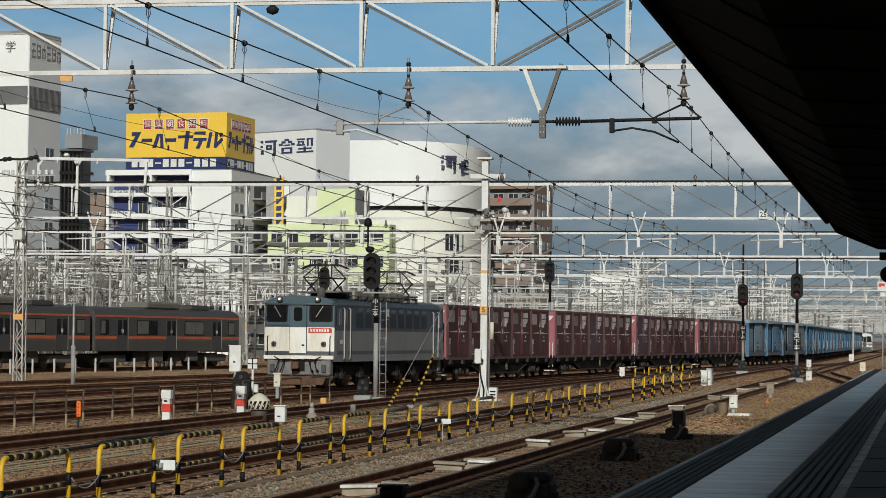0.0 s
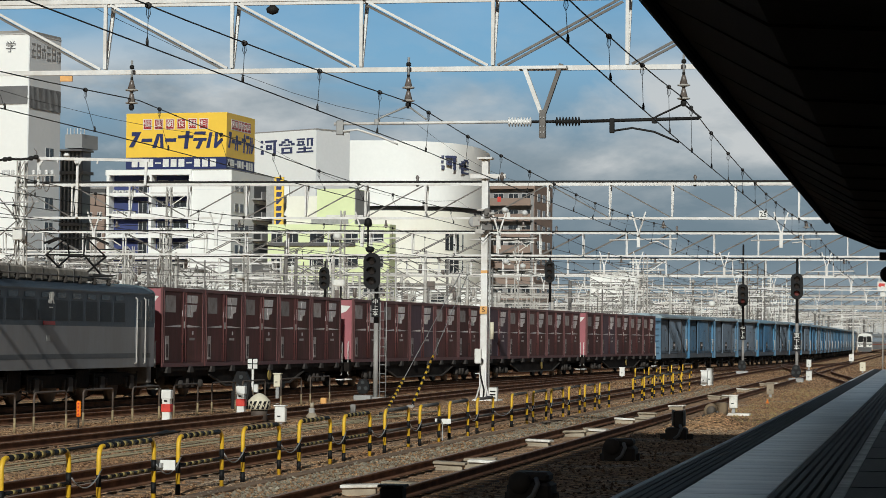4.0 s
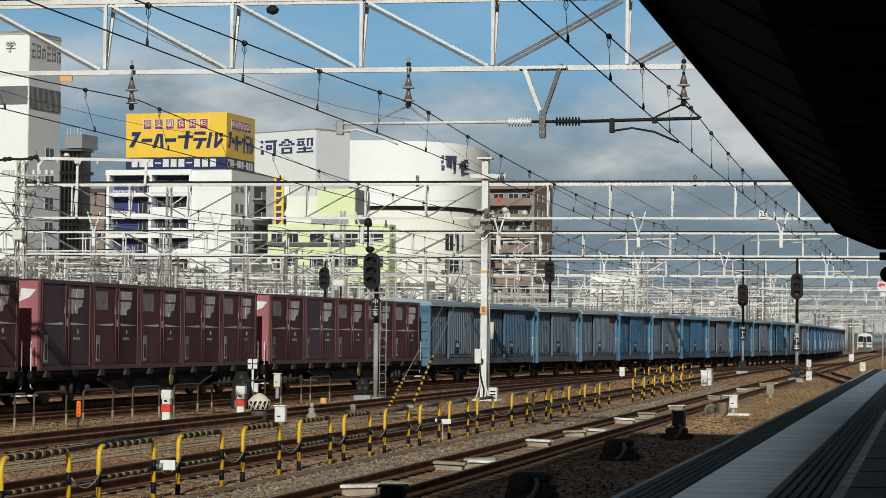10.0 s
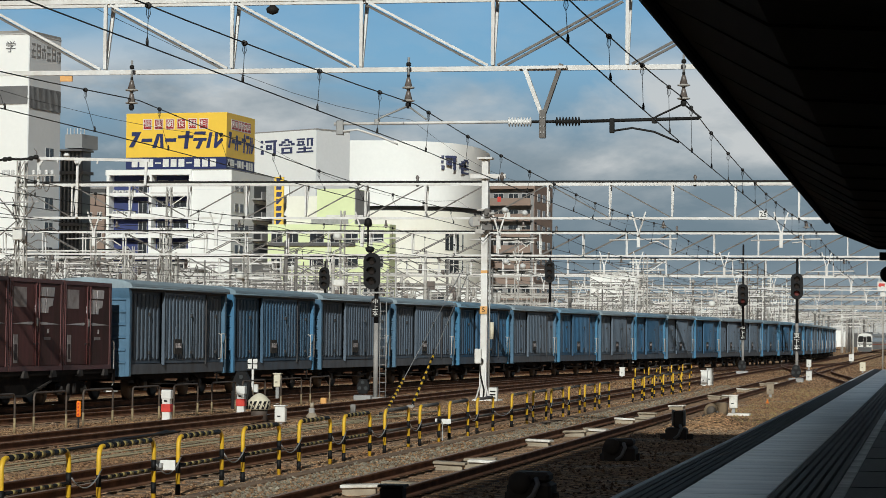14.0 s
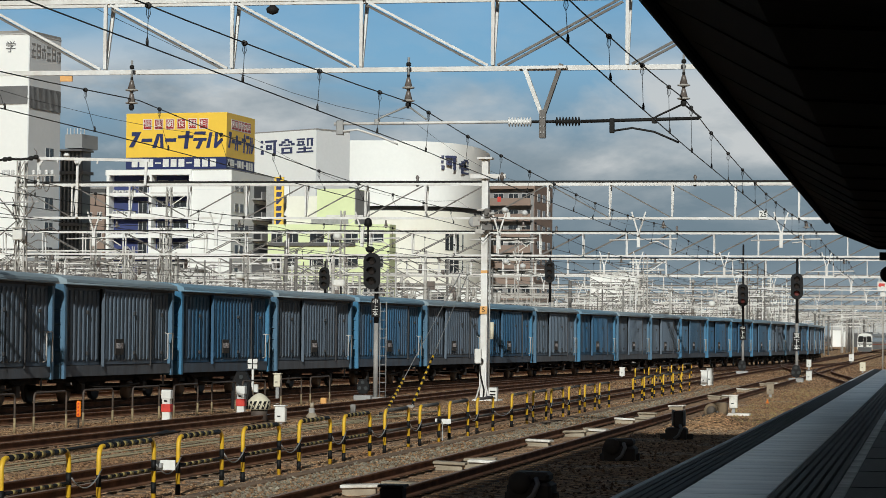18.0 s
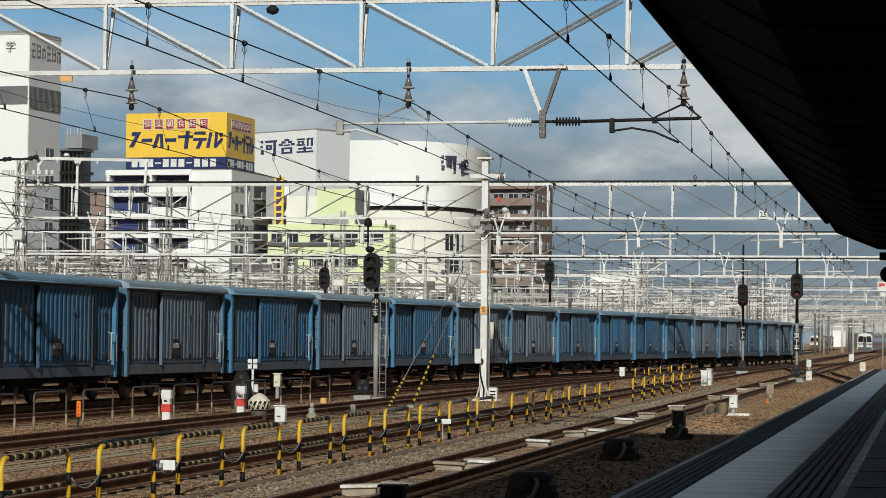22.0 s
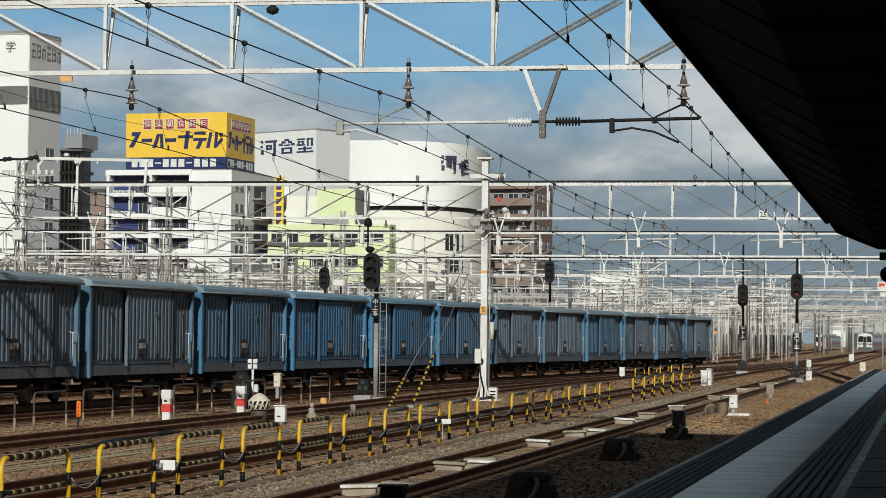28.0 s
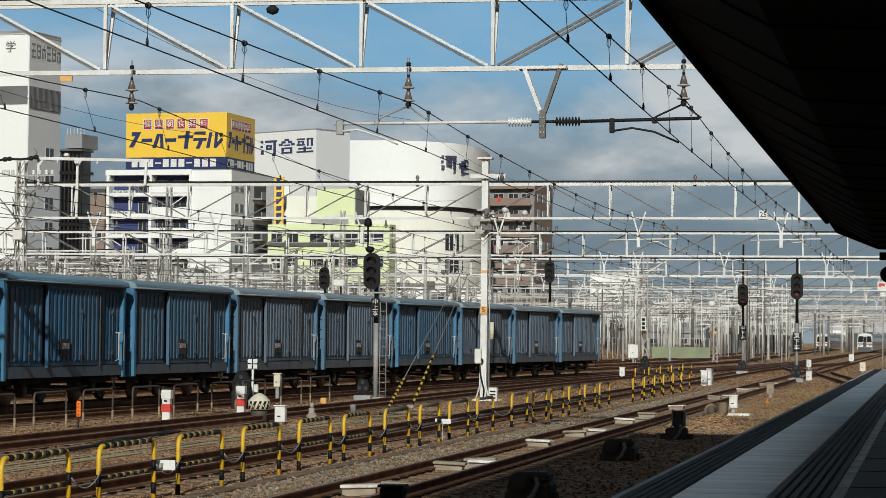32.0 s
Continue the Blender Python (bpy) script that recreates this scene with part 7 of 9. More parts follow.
# loose ballast stones along the near tracks
def stones(name, label, material, n, x0, x1, y0, y1, s0, s1, seed):
    rnd = random.Random(seed)
    gs = Geo()
    for i in range(n):
        y = y0 + (y1 - y0) * rnd.random() ** 1.3
        x = rnd.uniform(x0, x1)
        if abs(abs(x + 7.44) - 0.566) < 0.08 or abs(abs(x + 11.6) - 0.566) < 0.08:
            continue
        s = rnd.uniform(s0, s1)
        b = len(gs.v)
        for (a, c, d) in ((1, 0, 0), (0, 1, 0), (-1, 0, 0), (0, -1, 0), (0, 0, 0.8), (0, 0, -0.6)):
            gs.v.append((x + s * (a + rnd.uniform(-0.4, 0.4)), y + s * (c + rnd.uniform(-0.4, 0.4)), GROUND + 0.3 * s + s * (d + rnd.uniform(-0.3, 0.3))))
        for j in range(4):
            k = (j + 1) % 4
            gs.f += [(b + j, b + k, b + 4), (b + k, b + j, b + 5)]
        gs.s += [False] * 8
    me = bpy.data.meshes.new(name)
    me.from_pydata(gs.v, [], gs.f)
    me.materials.append(material)
    return tagged(new(name, me), label, "ballast", "", "stuff")


def stone_mat(name, stops):
    m = bpy.data.materials.new(name)
    m.use_nodes = True
    n, l = m.node_tree.nodes, m.node_tree.links
    b = n["Principled BSDF"]
    b.inputs["Roughness"].default_value = 0.9
    b.inputs["Specular IOR Level"].default_value = 0.25
    geo = n.new("ShaderNodeNewGeometry")
    co = n.new("ShaderNodeTexCoord")
    patch = n.new("ShaderNodeTexNoise")
    patch.inputs["Scale"].default_value = 0.5
    patch.inputs["Detail"].default_value = 5
    l.new(co.outputs["Object"], patch.inputs["Vector"])
    add = n.new("ShaderNodeMath")
    add.operation = "MULTIPLY_ADD"
    add.inputs[1].default_value = 0.6
    l.new(geo.outputs["Random Per Island"], add.inputs[0])
    half = n.new("ShaderNodeMath")
    half.operation = "MULTIPLY_ADD"
    half.inputs[1].default_value = 1.0
    half.inputs[2].default_value = -0.3
    l.new(patch.outputs[0], half.inputs[0])
    l.new(half.outputs[0], add.inputs[2])
    ramp = n.new("ShaderNodeValToRGB")
    cr = ramp.color_ramp
    cr.elements[0].position, cr.elements[0].color = 0.05, (*stops[0], 1)
    cr.elements[1].position, cr.elements[1].color = 0.9, (*stops[-1], 1)
    for i in range(1, len(stops) - 1):
        e = cr.elements.new(0.05 + 0.85 * i / (len(stops) - 1))
        e.color = (*stops[i], 1)
    l.new(add.outputs[0], ramp.inputs[0])
    l.new(ramp.outputs[0], b.inputs["Base Color"])
    return m


RUST_STONE = stone_mat("rust_stained_stone", ((0.06, 0.036, 0.022), (0.26, 0.145, 0.073), (0.13, 0.082, 0.054), (0.32, 0.188, 0.10), (0.35, 0.262, 0.17)))
GREY_STONE = stone_mat("grey_crushed_stone", ((0.10, 0.09, 0.07), (0.25, 0.225, 0.17), (0.16, 0.13, 0.09), (0.36, 0.325, 0.25)))
stones("ballast_stones", "loose rust-brown ballast stones between the tracks", RUST_STONE, 24000, -23.0, -3.0, 24, 100, 0.014, 0.034, 3)
stones("ballast_stones", "loose rust-brown ballast stones farther down the yard", RUST_STONE, 15000, -24.0, -2.5, 95, 230, 0.03, 0.055, 4)
stones("grey_ballast_stones", "fresh grey crushed stone beside the striped fence", GREY_STONE, 6500, -9.9, -8.45, 26, 125, 0.018, 0.038, 5)

# wire arms and hangers on the masts far down the yard
random.seed(77)
arms_pale, arms_dull = Geo(), Geo()
for i in range(345):
    y = random.uniform(235, 700) if i > 224 else random.uniform(235, 640) if i < 150 else random.uniform(172, 300)
    x = spot(random.uniform(1030, 1575) if i < 150 or i > 224 else random.uniform(-30, 640), y)
    if abs(x + 12.1) < 2.8 or abs(x + 7.4) < 2.4 or abs(x + 3.0) < 2.5 or abs(x - spot(1447, y)) < 3.4 or abs(x - spot(1532, 490) - 0.044 * (y - 490)) < 3.0:
        continue
    zt = random.uniform(7.0, 9.6) if i < 150 or i > 224 else random.uniform(5.6, 8.6)
    big = 0.6 + y / 700
    (arms_pale if i % 3 else arms_dull).tube([(x, y, GROUND), (x, y, zt)], 0.07 * big, 6)
    for k in range(5):
        z = random.uniform(4.9, zt)
        to = arms_dull if (i + k) % 2 else arms_pale
        a, b = random.uniform(0.4, 3.4), random.uniform(0.4, 3.4)
        to.bar((x - a, y, z), (x + b, y, z + random.uniform(-0.15, 0.15)), 0.06 * big, 0.07 * big)
        h_ = random.uniform(0.4, 1.1)
        to.bar((x + b * 0.8, y, z), (x + b * 0.8, y, z - h_), 0.05 * big, 0.05 * big)
        if k % 2:
            arms_pale.bar((x - a * 0.5 - 0.35, y, z), (x - a * 0.5, y, z - 0.9), 0.05 * big, 0.06 * big)
            arms_pale.bar((x - a * 0.5 + 0.35, y, z), (x - a * 0.5, y, z - 0.9), 0.05 * big, 0.06 * big)
        else:
            arms_dull.bar((x, y, z - 1.0), (x + b * 0.7, y, z), 0.04 * big, 0.05 * big)
tagged(new("pale_wire_arms", arms_pale.mesh("pale_wire_arms", STEEL_WHITE)), "pale wire arms and hangers crowding the distant yard", "catenary arms", "", "stuff")
tagged(new("grey_wire_arms", arms_dull.mesh("grey_wire_arms", STEEL_DULL)), "weathered grey wire arms crowding the distant yard", "catenary arms", "", "stuff")

# ---- the freight train ----
PATH_TABLE = []
_s, _y, _last = 0.0, 620.0, None
while _y > -150:
    q = Vector((TRAIN_X(_y), _y))
    if _last is not None:
        _s += (q - _last).length
    PATH_TABLE.append((_s, q))
    _last = q
    _y -= 0.5
ZERO = next(s for s, q in PATH_TABLE if q.y <= 145.0)


def on_path(s):
    """The point of the freight track s metres past the mark at y = 145."""
    s += ZERO
    lo, hi = 0, len(PATH_TABLE) - 1
    while hi - lo > 1:
        mid = (lo + hi) // 2
        if PATH_TABLE[mid][0] <= s:
            lo = mid
        else:
            hi = mid
    (s0, a), (s1, b) = PATH_TABLE[lo], PATH_TABLE[hi]
    return a + (b - a) * ((s - s0) / (s1 - s0))


WAGON = 10.3
# time, and how many wagon lengths the first covered wagon's nose has gone past the mark
RUN = [(0.0, -5.23), (3.0, -2.60), (6.0, 0.025), (9.5, 3.08), (13.0, 6.16), (17.0, 9.69), (19.0, 11.44), (21.0, 13.19), (23.0, 14.935), (25.0, 16.68),
       (27.5, 18.925), (29.0, 20.26), (30.0, 21.17), (32.0, 23.0)]
run_at = smooth_path(RUN)


def vehicle_rows(nose_offset, length, spread, inner=Matrix()):
    rows = []
    for i in range(33):
        s = run_at(float(i)) * WAGON + nose_offset - length / 2
        a, b = on_path(s + spread / 2), on_path(s - spread / 2)
        c, d = (a + b) / 2, a - b
        rows.append((float(i), pose(c.x, c.y, 0, 0, 0, math.degrees(math.atan2(d.x, -d.y))) @ inner))
    return rows


# -- parts that several vehicles share --
DIRT_BLACK = mat("oily_black_running_gear", (0.009, 0.008, 0.0075), 0.9, 0.0, 0.35, 4, 30, 0.15, spec=0.12, stain=(0.03, 0.022, 0.017), stain_amount=0.5)
TYRE = mat("worn_wheel_steel", (0.10, 0.08, 0.07), 0.5, 0.5, 0.3, 6, 30, 0.1, stain=(0.03, 0.02, 0.015))
BRAKE_DUST = mat("brake_dust_grey", (0.042, 0.036, 0.031), 0.85, 0.1, 0.3, 5, 30, 0.15)


def wheelset_geo(r):
    g = Geo()
    for sx in (-1, 1):
        prof = [(0.1, 0.0), (r * 0.82, 0.0), (r * 0.84, 0.02), (r, 0.02), (r, 0.10), (r + 0.028, 0.115), (r + 0.028, 0.14), (r * 0.82, 0.14), (0.1, 0.10)]
        g.lathe([(a, sx * (0.62 - h)) for a, h in prof], 20, (0, 0, 0), "x")
    g.lathe([(0.08, -0.9), (0.08, 0.9)], 8, (0, 0, 0), "x")
    return g


def coupler_geo(y, s):
    """A knuckle coupler that sticks out towards s along y."""
    g = Geo()
    g.box(-0.09, 0.09, min(y, y + s * 0.34), max(y, y + s * 0.34), 0.78, 0.98, 0.02)
    g.box(-0.17, 0.13, min(y + s * 0.24, y + s * 0.42), max(y + s * 0.24, y + s * 0.42), 0.74, 1.02, 0.03)
    return g


CON_PANEL = mat("dull_grey_panel", (0.36, 0.335, 0.33), 0.7, 0, 0.2, 3, 22, 0.05, stain=(0.18, 0.14, 0.13), stain_amount=0.7, each=0.35)




# -- covered wagons --
def covered_wagon(colour, end_colour, roof_colour, label):
    t = thing("covered_wagon", label, "freight wagon", "covered wagons of the freight train")
    dirty = tuple(0.35 * c + 0.65 * d for c, d in zip(colour, (0.08, 0.09, 0.102)))
    paint = mat("wagon_paint", colour, 0.65, 0, 0.18, 0.9, 14, 0.08, spec=0.3, stain=dirty, stain_amount=0.85, stretch=(1, 1, 0.12), each=0.18)
    end_paint = mat("wagon_end_paint", end_colour, 0.55, 0, 0.12, 2, 14, 0.05, stain=tuple(0.6 * c for c in end_colour), stain_amount=0.4)
    roof_paint = mat("wagon_roof_paint", roof_colour, 0.5, 0, 0.15, 1.2, 12, 0.05, stain=tuple(0.5 * c + 0.05 for c in roof_colour), stain_amount=0.7, stretch=(1, 0.3, 1))
    sill_paint = mat("grimy_wagon_sill", (0.046, 0.047, 0.052), 0.8, 0, 0.25, 2, 20, 0.1, stain=(0.04, 0.036, 0.033), stain_amount=0.6)
    half, w = 4.66, 1.28
    part("body", Geo().box(-w + 0.14, w - 0.14, -half + 0.06, half - 0.06, 0.98, 3.40), sill_paint, t)

    def corrugated(y0, y1, x, z0, z1, s):
        """A ribbed door leaf with a plain border, its face at s * x."""
        g = Geo()
        g.box(min(s * (x - 0.05), s * (x - 0.012)), max(s * (x - 0.05), s * (x - 0.012)), y0, y1, z0, z1)
        n = round((y1 - y0 - 0.16) / 0.345)
        for i in range(n):
            yc = y0 + 0.08 + (i + 0.5) * (y1 - y0 - 0.16) / n
            prof = [(yc - 0.105, x - 0.014), (yc - 0.07, x + 0.022), (yc + 0.06, x + 0.022), (yc + 0.095, x - 0.014)]
            g.quad_strip([[(s * b, a, z) for a, b in prof] for z in (z0 + 0.16, z1 - 0.10)], False, False)
            g.quad_strip([[(s * (x - 0.014), a, z0 + 0.10) for a, b in prof], [(s * b, a, z0 + 0.16) for a, b in prof]], False, False)
            g.quad_strip([[(s * b, a, z1 - 0.10) for a, b in prof], [(s * (x - 0.014), a, z1 - 0.05) for a, b in prof]], False, False)
        return g
    for s in (1, -1):
        c1, c2 = -half + 0.33 * 2 * half, -half + 0.775 * 2 * half
        for y0, y1, x in ((-half + 0.05, c1 + 0.02, w - 0.06), (c1, c2, w + 0.05), (c2 - 0.02, half - 0.05, w - 0.06)):
            door = part("side_door", corrugated(y0, y1, x, 1.12, 3.30, s), paint, t)
            if x > w and s > 0:
                part("door_edge", Geo().box(s * (x - 0.05), s * (x + 0.045), y0 - 0.045, y0 - 0.002, 1.06, 3.32), paint if colour[2] < 0.2 else end_paint, door, "worn door edge")
                part("door_edge", Geo().box(s * (x - 0.05), s * (x + 0.03), y1 + 0.002, y1 + 0.03, 1.06, 3.32), sill_paint, door)
            if s > 0:
                ym = y0 + 0.62 * (y1 - y0)
                part("lock_bar", Geo().tube([(s * (x + 0.04), ym, 1.2), (s * (x + 0.04), ym, 2.7)], 0.013, 6), paint, door)
                for z in (1.45, 2.62):
                    part("latch", Geo().box(s * (x + 0.015), s * (x + 0.075), ym - 0.06, ym + 0.06, z - 0.05, z + 0.05, 0.01), sill_paint, door)
        sill = Geo().box(min(s * (w - 0.14), s * (w + 0.02)), max(s * (w - 0.14), s * (w + 0.02)), -half, half, 0.80, 1.10)
        part("side_sill", sill, mat("dirty_sill_paint", tuple(0.5 * c + 0.5 * d for c, d in zip(colour, (0.13, 0.125, 0.125))), 0.75, 0, 0.2, 1.5, 14, 0.08, stain=(0.075, 0.068, 0.062), stain_amount=0.7, stretch=(1, 1, 0.3)), t)
        rail = Geo().box(min(s * (w - 0.02), s * (w + 0.075)), max(s * (w - 0.02), s * (w + 0.075)), -half, half, 3.31, 3.37)
        part("door_rail", rail, sill_paint, t)
    # roof, with a rolled eave and rounded ends
    sec = [(-1.40, 3.38), (-1.43, 3.44), (-1.41, 3.52), (-1.2, 3.60), (-0.6, 3.675), (0, 3.70), (0.6, 3.675), (1.2, 3.60), (1.41, 3.52), (1.43, 3.44), (1.40, 3.38)]
    part("roof", Geo().prism(sec, -half - 0.16, half + 0.16), roof_paint, t)
    part("eave_bead", Geo().tube([(1.42, -half - 0.17, 3.40), (1.42, half + 0.17, 3.40)], 0.028, 6), roof_paint, t)
    for s in (-1, 1):
        y = s * half
        e = part("end_wall", Geo().box(-w - 0.01, w + 0.01, min(y, y + s * 0.05), max(y, y + s * 0.05), 0.74, 3.42), end_paint, t)
        part("end_gusset", Geo().prism([(y + s * 0.05, 3.38), (y + s * 0.15, 3.38), (y + s * 0.14, 3.30), (y + s * 0.10, 3.16), (y + s * 0.05, 3.02)], -w - 0.06, w + 0.06, "x"), end_paint, e)
        for i in range(6 if s < 0 else 0):
            z = 1.15 + i * 0.38
            part("end_rib", Geo().prism([(y + s * 0.05, z - 0.05), (y + s * 0.10, z - 0.02), (y + s * 0.10, z + 0.02), (y + s * 0.05, z + 0.05)], -w + 0.05, w - 0.05, "x"), end_paint, e)
        for k in (-1, 1):
            part("corner_post", Geo().box(min(k * (w - 0.08), k * (w + 0.065)), max(k * (w - 0.08), k * (w + 0.065)), min(y - s * 0.10, y + s * 0.07), max(y - s * 0.10, y + s * 0.07), 0.74, 3.42, 0.012), end_paint, e)
        part("coupler", coupler_geo(y, s), DIRT_BLACK, t)
    # grab loops and steps near the tail end
    for s in (1, -1):
        h = part("handrail", Geo().tube([(s * (w + 0.05), half - 0.72, 1.22), (s * (w + 0.15), half - 0.72, 1.26), (s * (w + 0.15), half - 0.72, 2.02), (s * (w + 0.05), half - 0.72, 2.06)], 0.022, 6), STEEL_PALE, t, "worn white handrail")
        part("handrail_bar", Geo().tube([(s * (w + 0.15), half - 0.26, 1.22), (s * (w + 0.15), half - 0.26, 2.05), (s * (w + 0.15), half - 0.72, 2.04)], 0.022, 6), STEEL_PALE, h)
        part("step", Geo().box(min(s * (w - 0.1), s * (w + 0.08)), max(s * (w - 0.1), s * (w + 0.08)), half - 0.75, half - 0.3, 0.42, 0.46), DIRT_BLACK, t)
        part("step_hanger", Geo().bar((s * w, half - 0.7, 0.44), (s * w, half - 0.7, 0.78), 0.04, 0.04), DIRT_BLACK, t)
        pl = part("number_plate", Geo().box(min(s * (w + 0.09), s * (w + 0.12)), max(s * (w + 0.09), s * (w + 0.12)), c1 + 0.85, c1 + 1.55, 1.40, 1.86), BRAKE_DUST, t, "grey plate with faded white characters")
        for j, (a, b) in enumerate(((0.90, 0.96), (1.0, 1.06), (1.10, 1.19), (1.22, 1.28), (1.32, 1.38), (1.42, 1.5))):
            part("character_bar", Geo().box(min(s * (w + 0.121), s * (w + 0.128)), max(s * (w + 0.121), s * (w + 0.128)), c1 + a, c1 + b, 1.58, 1.74), CON_PANEL, pl)
    # underframe
    for s in (-1, 1):
        part("sole_bar", Geo().box(min(s * 0.82, s * 0.96), max(s * 0.82, s * 0.96), -half, half, 0.62, 0.98), DIRT_BLACK, t)
        for ax in (-2.65, 2.65):
            part("axle_guard", Geo().prism([(ax - 0.55, 0.66), (ax + 0.55, 0.66), (ax + 0.2, 0.30), (ax - 0.2, 0.30)], min(s * 0.97, s * 1.0), max(s * 0.97, s * 1.0), "x"), DIRT_BLACK, t)
            part("axle_box", Geo().box(min(s * 0.95, s * 1.14), max(s * 0.95, s * 1.14), ax - 0.15, ax + 0.15, 0.28, 0.58, 0.02), BRAKE_DUST, t)
            sp = Geo()
            for j in range(4):
                sp.box(min(s * 1.02, s * 1.12), max(s * 1.02, s * 1.12), ax - 0.6 + j * 0.1, ax + 0.6 - j * 0.1, 0.70 - 0.03 * j, 0.725 - 0.03 * j)
            part("leaf_spring", sp, DIRT_BLACK, t)
    for ax in (-2.65, 2.65):
        part("wheelset", wheelset_geo(0.43), TYRE, t, "", pose(0, ax, 0.43))
        part("brake_beam", Geo().box(-0.8, 0.8, ax + 0.5, ax + 0.6, 0.28, 0.40), DIRT_BLACK, t)
    part("brake_cylinder", Geo().lathe([(0.05, -0.5), (0.17, -0.45), (0.17, 0.1), (0.1, 0.4)], 12, (0.5, 0.3, 0.62), "y"), DIRT_BLACK, t)
    part("air_tank", Geo().lathe([(0.02, -0.55), (0.17, -0.5), (0.17, 0.5), (0.02, 0.55)], 12, (0.75, -1.2, 0.52), "y"), DIRT_BLACK, t)
    part("brake_rod", Geo().tube([(1.0, -1.9, 0.5), (1.0, 1.9, 0.42)], 0.025, 6), BRAKE_DUST, t)
    part("brake_lever", Geo().bar((1.1, 0.4, 0.44), (1.12, 2.2, 0.52), 0.02, 0.05), BRAKE_DUST, t)
    return t


KINDS = {
    "g": ((0.106, 0.140, 0.180), (0.075, 0.16, 0.245), (0.29, 0.375, 0.42), "covered freight wagon, faded grey-blue ribbed sliding doors, dirty sill"),
    "b": ((0.031, 0.102, 0.190), (0.047, 0.182, 0.32), (0.18, 0.34, 0.46), "covered freight wagon, bright blue ribbed sliding doors, dirty sill"),
    "m": ((0.053, 0.112, 0.18), (0.054, 0.18, 0.32), (0.20, 0.30, 0.36), "covered freight wagon, dull blue ribbed sliding doors, dirty sill"),
}
ORDER = "gmggbgbgbgbggmbbmggmggg"
first, wagons = {}, []
for i, k in enumerate(ORDER):
    if k not in first:
        first[k] = covered_wagon(*KINDS[k])
        wagons.append(first[k])
    else:
        wagons.append(copy_thing(first[k], Matrix()))

# -- container wagons --
FLAT = 21.8
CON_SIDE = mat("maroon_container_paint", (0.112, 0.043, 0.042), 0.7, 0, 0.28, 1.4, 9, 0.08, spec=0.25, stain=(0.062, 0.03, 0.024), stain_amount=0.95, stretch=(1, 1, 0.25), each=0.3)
# ends are a lighter copy of the maroon for the sun they face
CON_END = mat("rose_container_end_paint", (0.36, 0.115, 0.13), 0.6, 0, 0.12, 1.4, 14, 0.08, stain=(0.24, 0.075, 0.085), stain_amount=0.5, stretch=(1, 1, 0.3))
CON_RIB = mat("container_edge_paint", (0.115, 0.041, 0.04), 0.55, 0, 0.15, 1.4, 14, 0.05, stain=(0.10, 0.035, 0.03))
CON_MARK = mat("faded_pale_marking", (0.66, 0.64, 0.64), 0.7, 0, 0.15, 5, 22, 0.05, stain=(0.36, 0.31, 0.30), stain_amount=0.45, each=0.2)
CON_FADED = mat("faded_violet_container_paint", (0.105, 0.068, 0.088), 0.7, 0, 0.25, 1.4, 9, 0.08, spec=0.25, stain=(0.07, 0.045, 0.05), stain_amount=0.8, stretch=(1, 1, 0.25))
CON_DARK = mat("dark_patch_paint", (0.04, 0.022, 0.02), 0.7, 0, 0.2, 3, 22, 0.05)


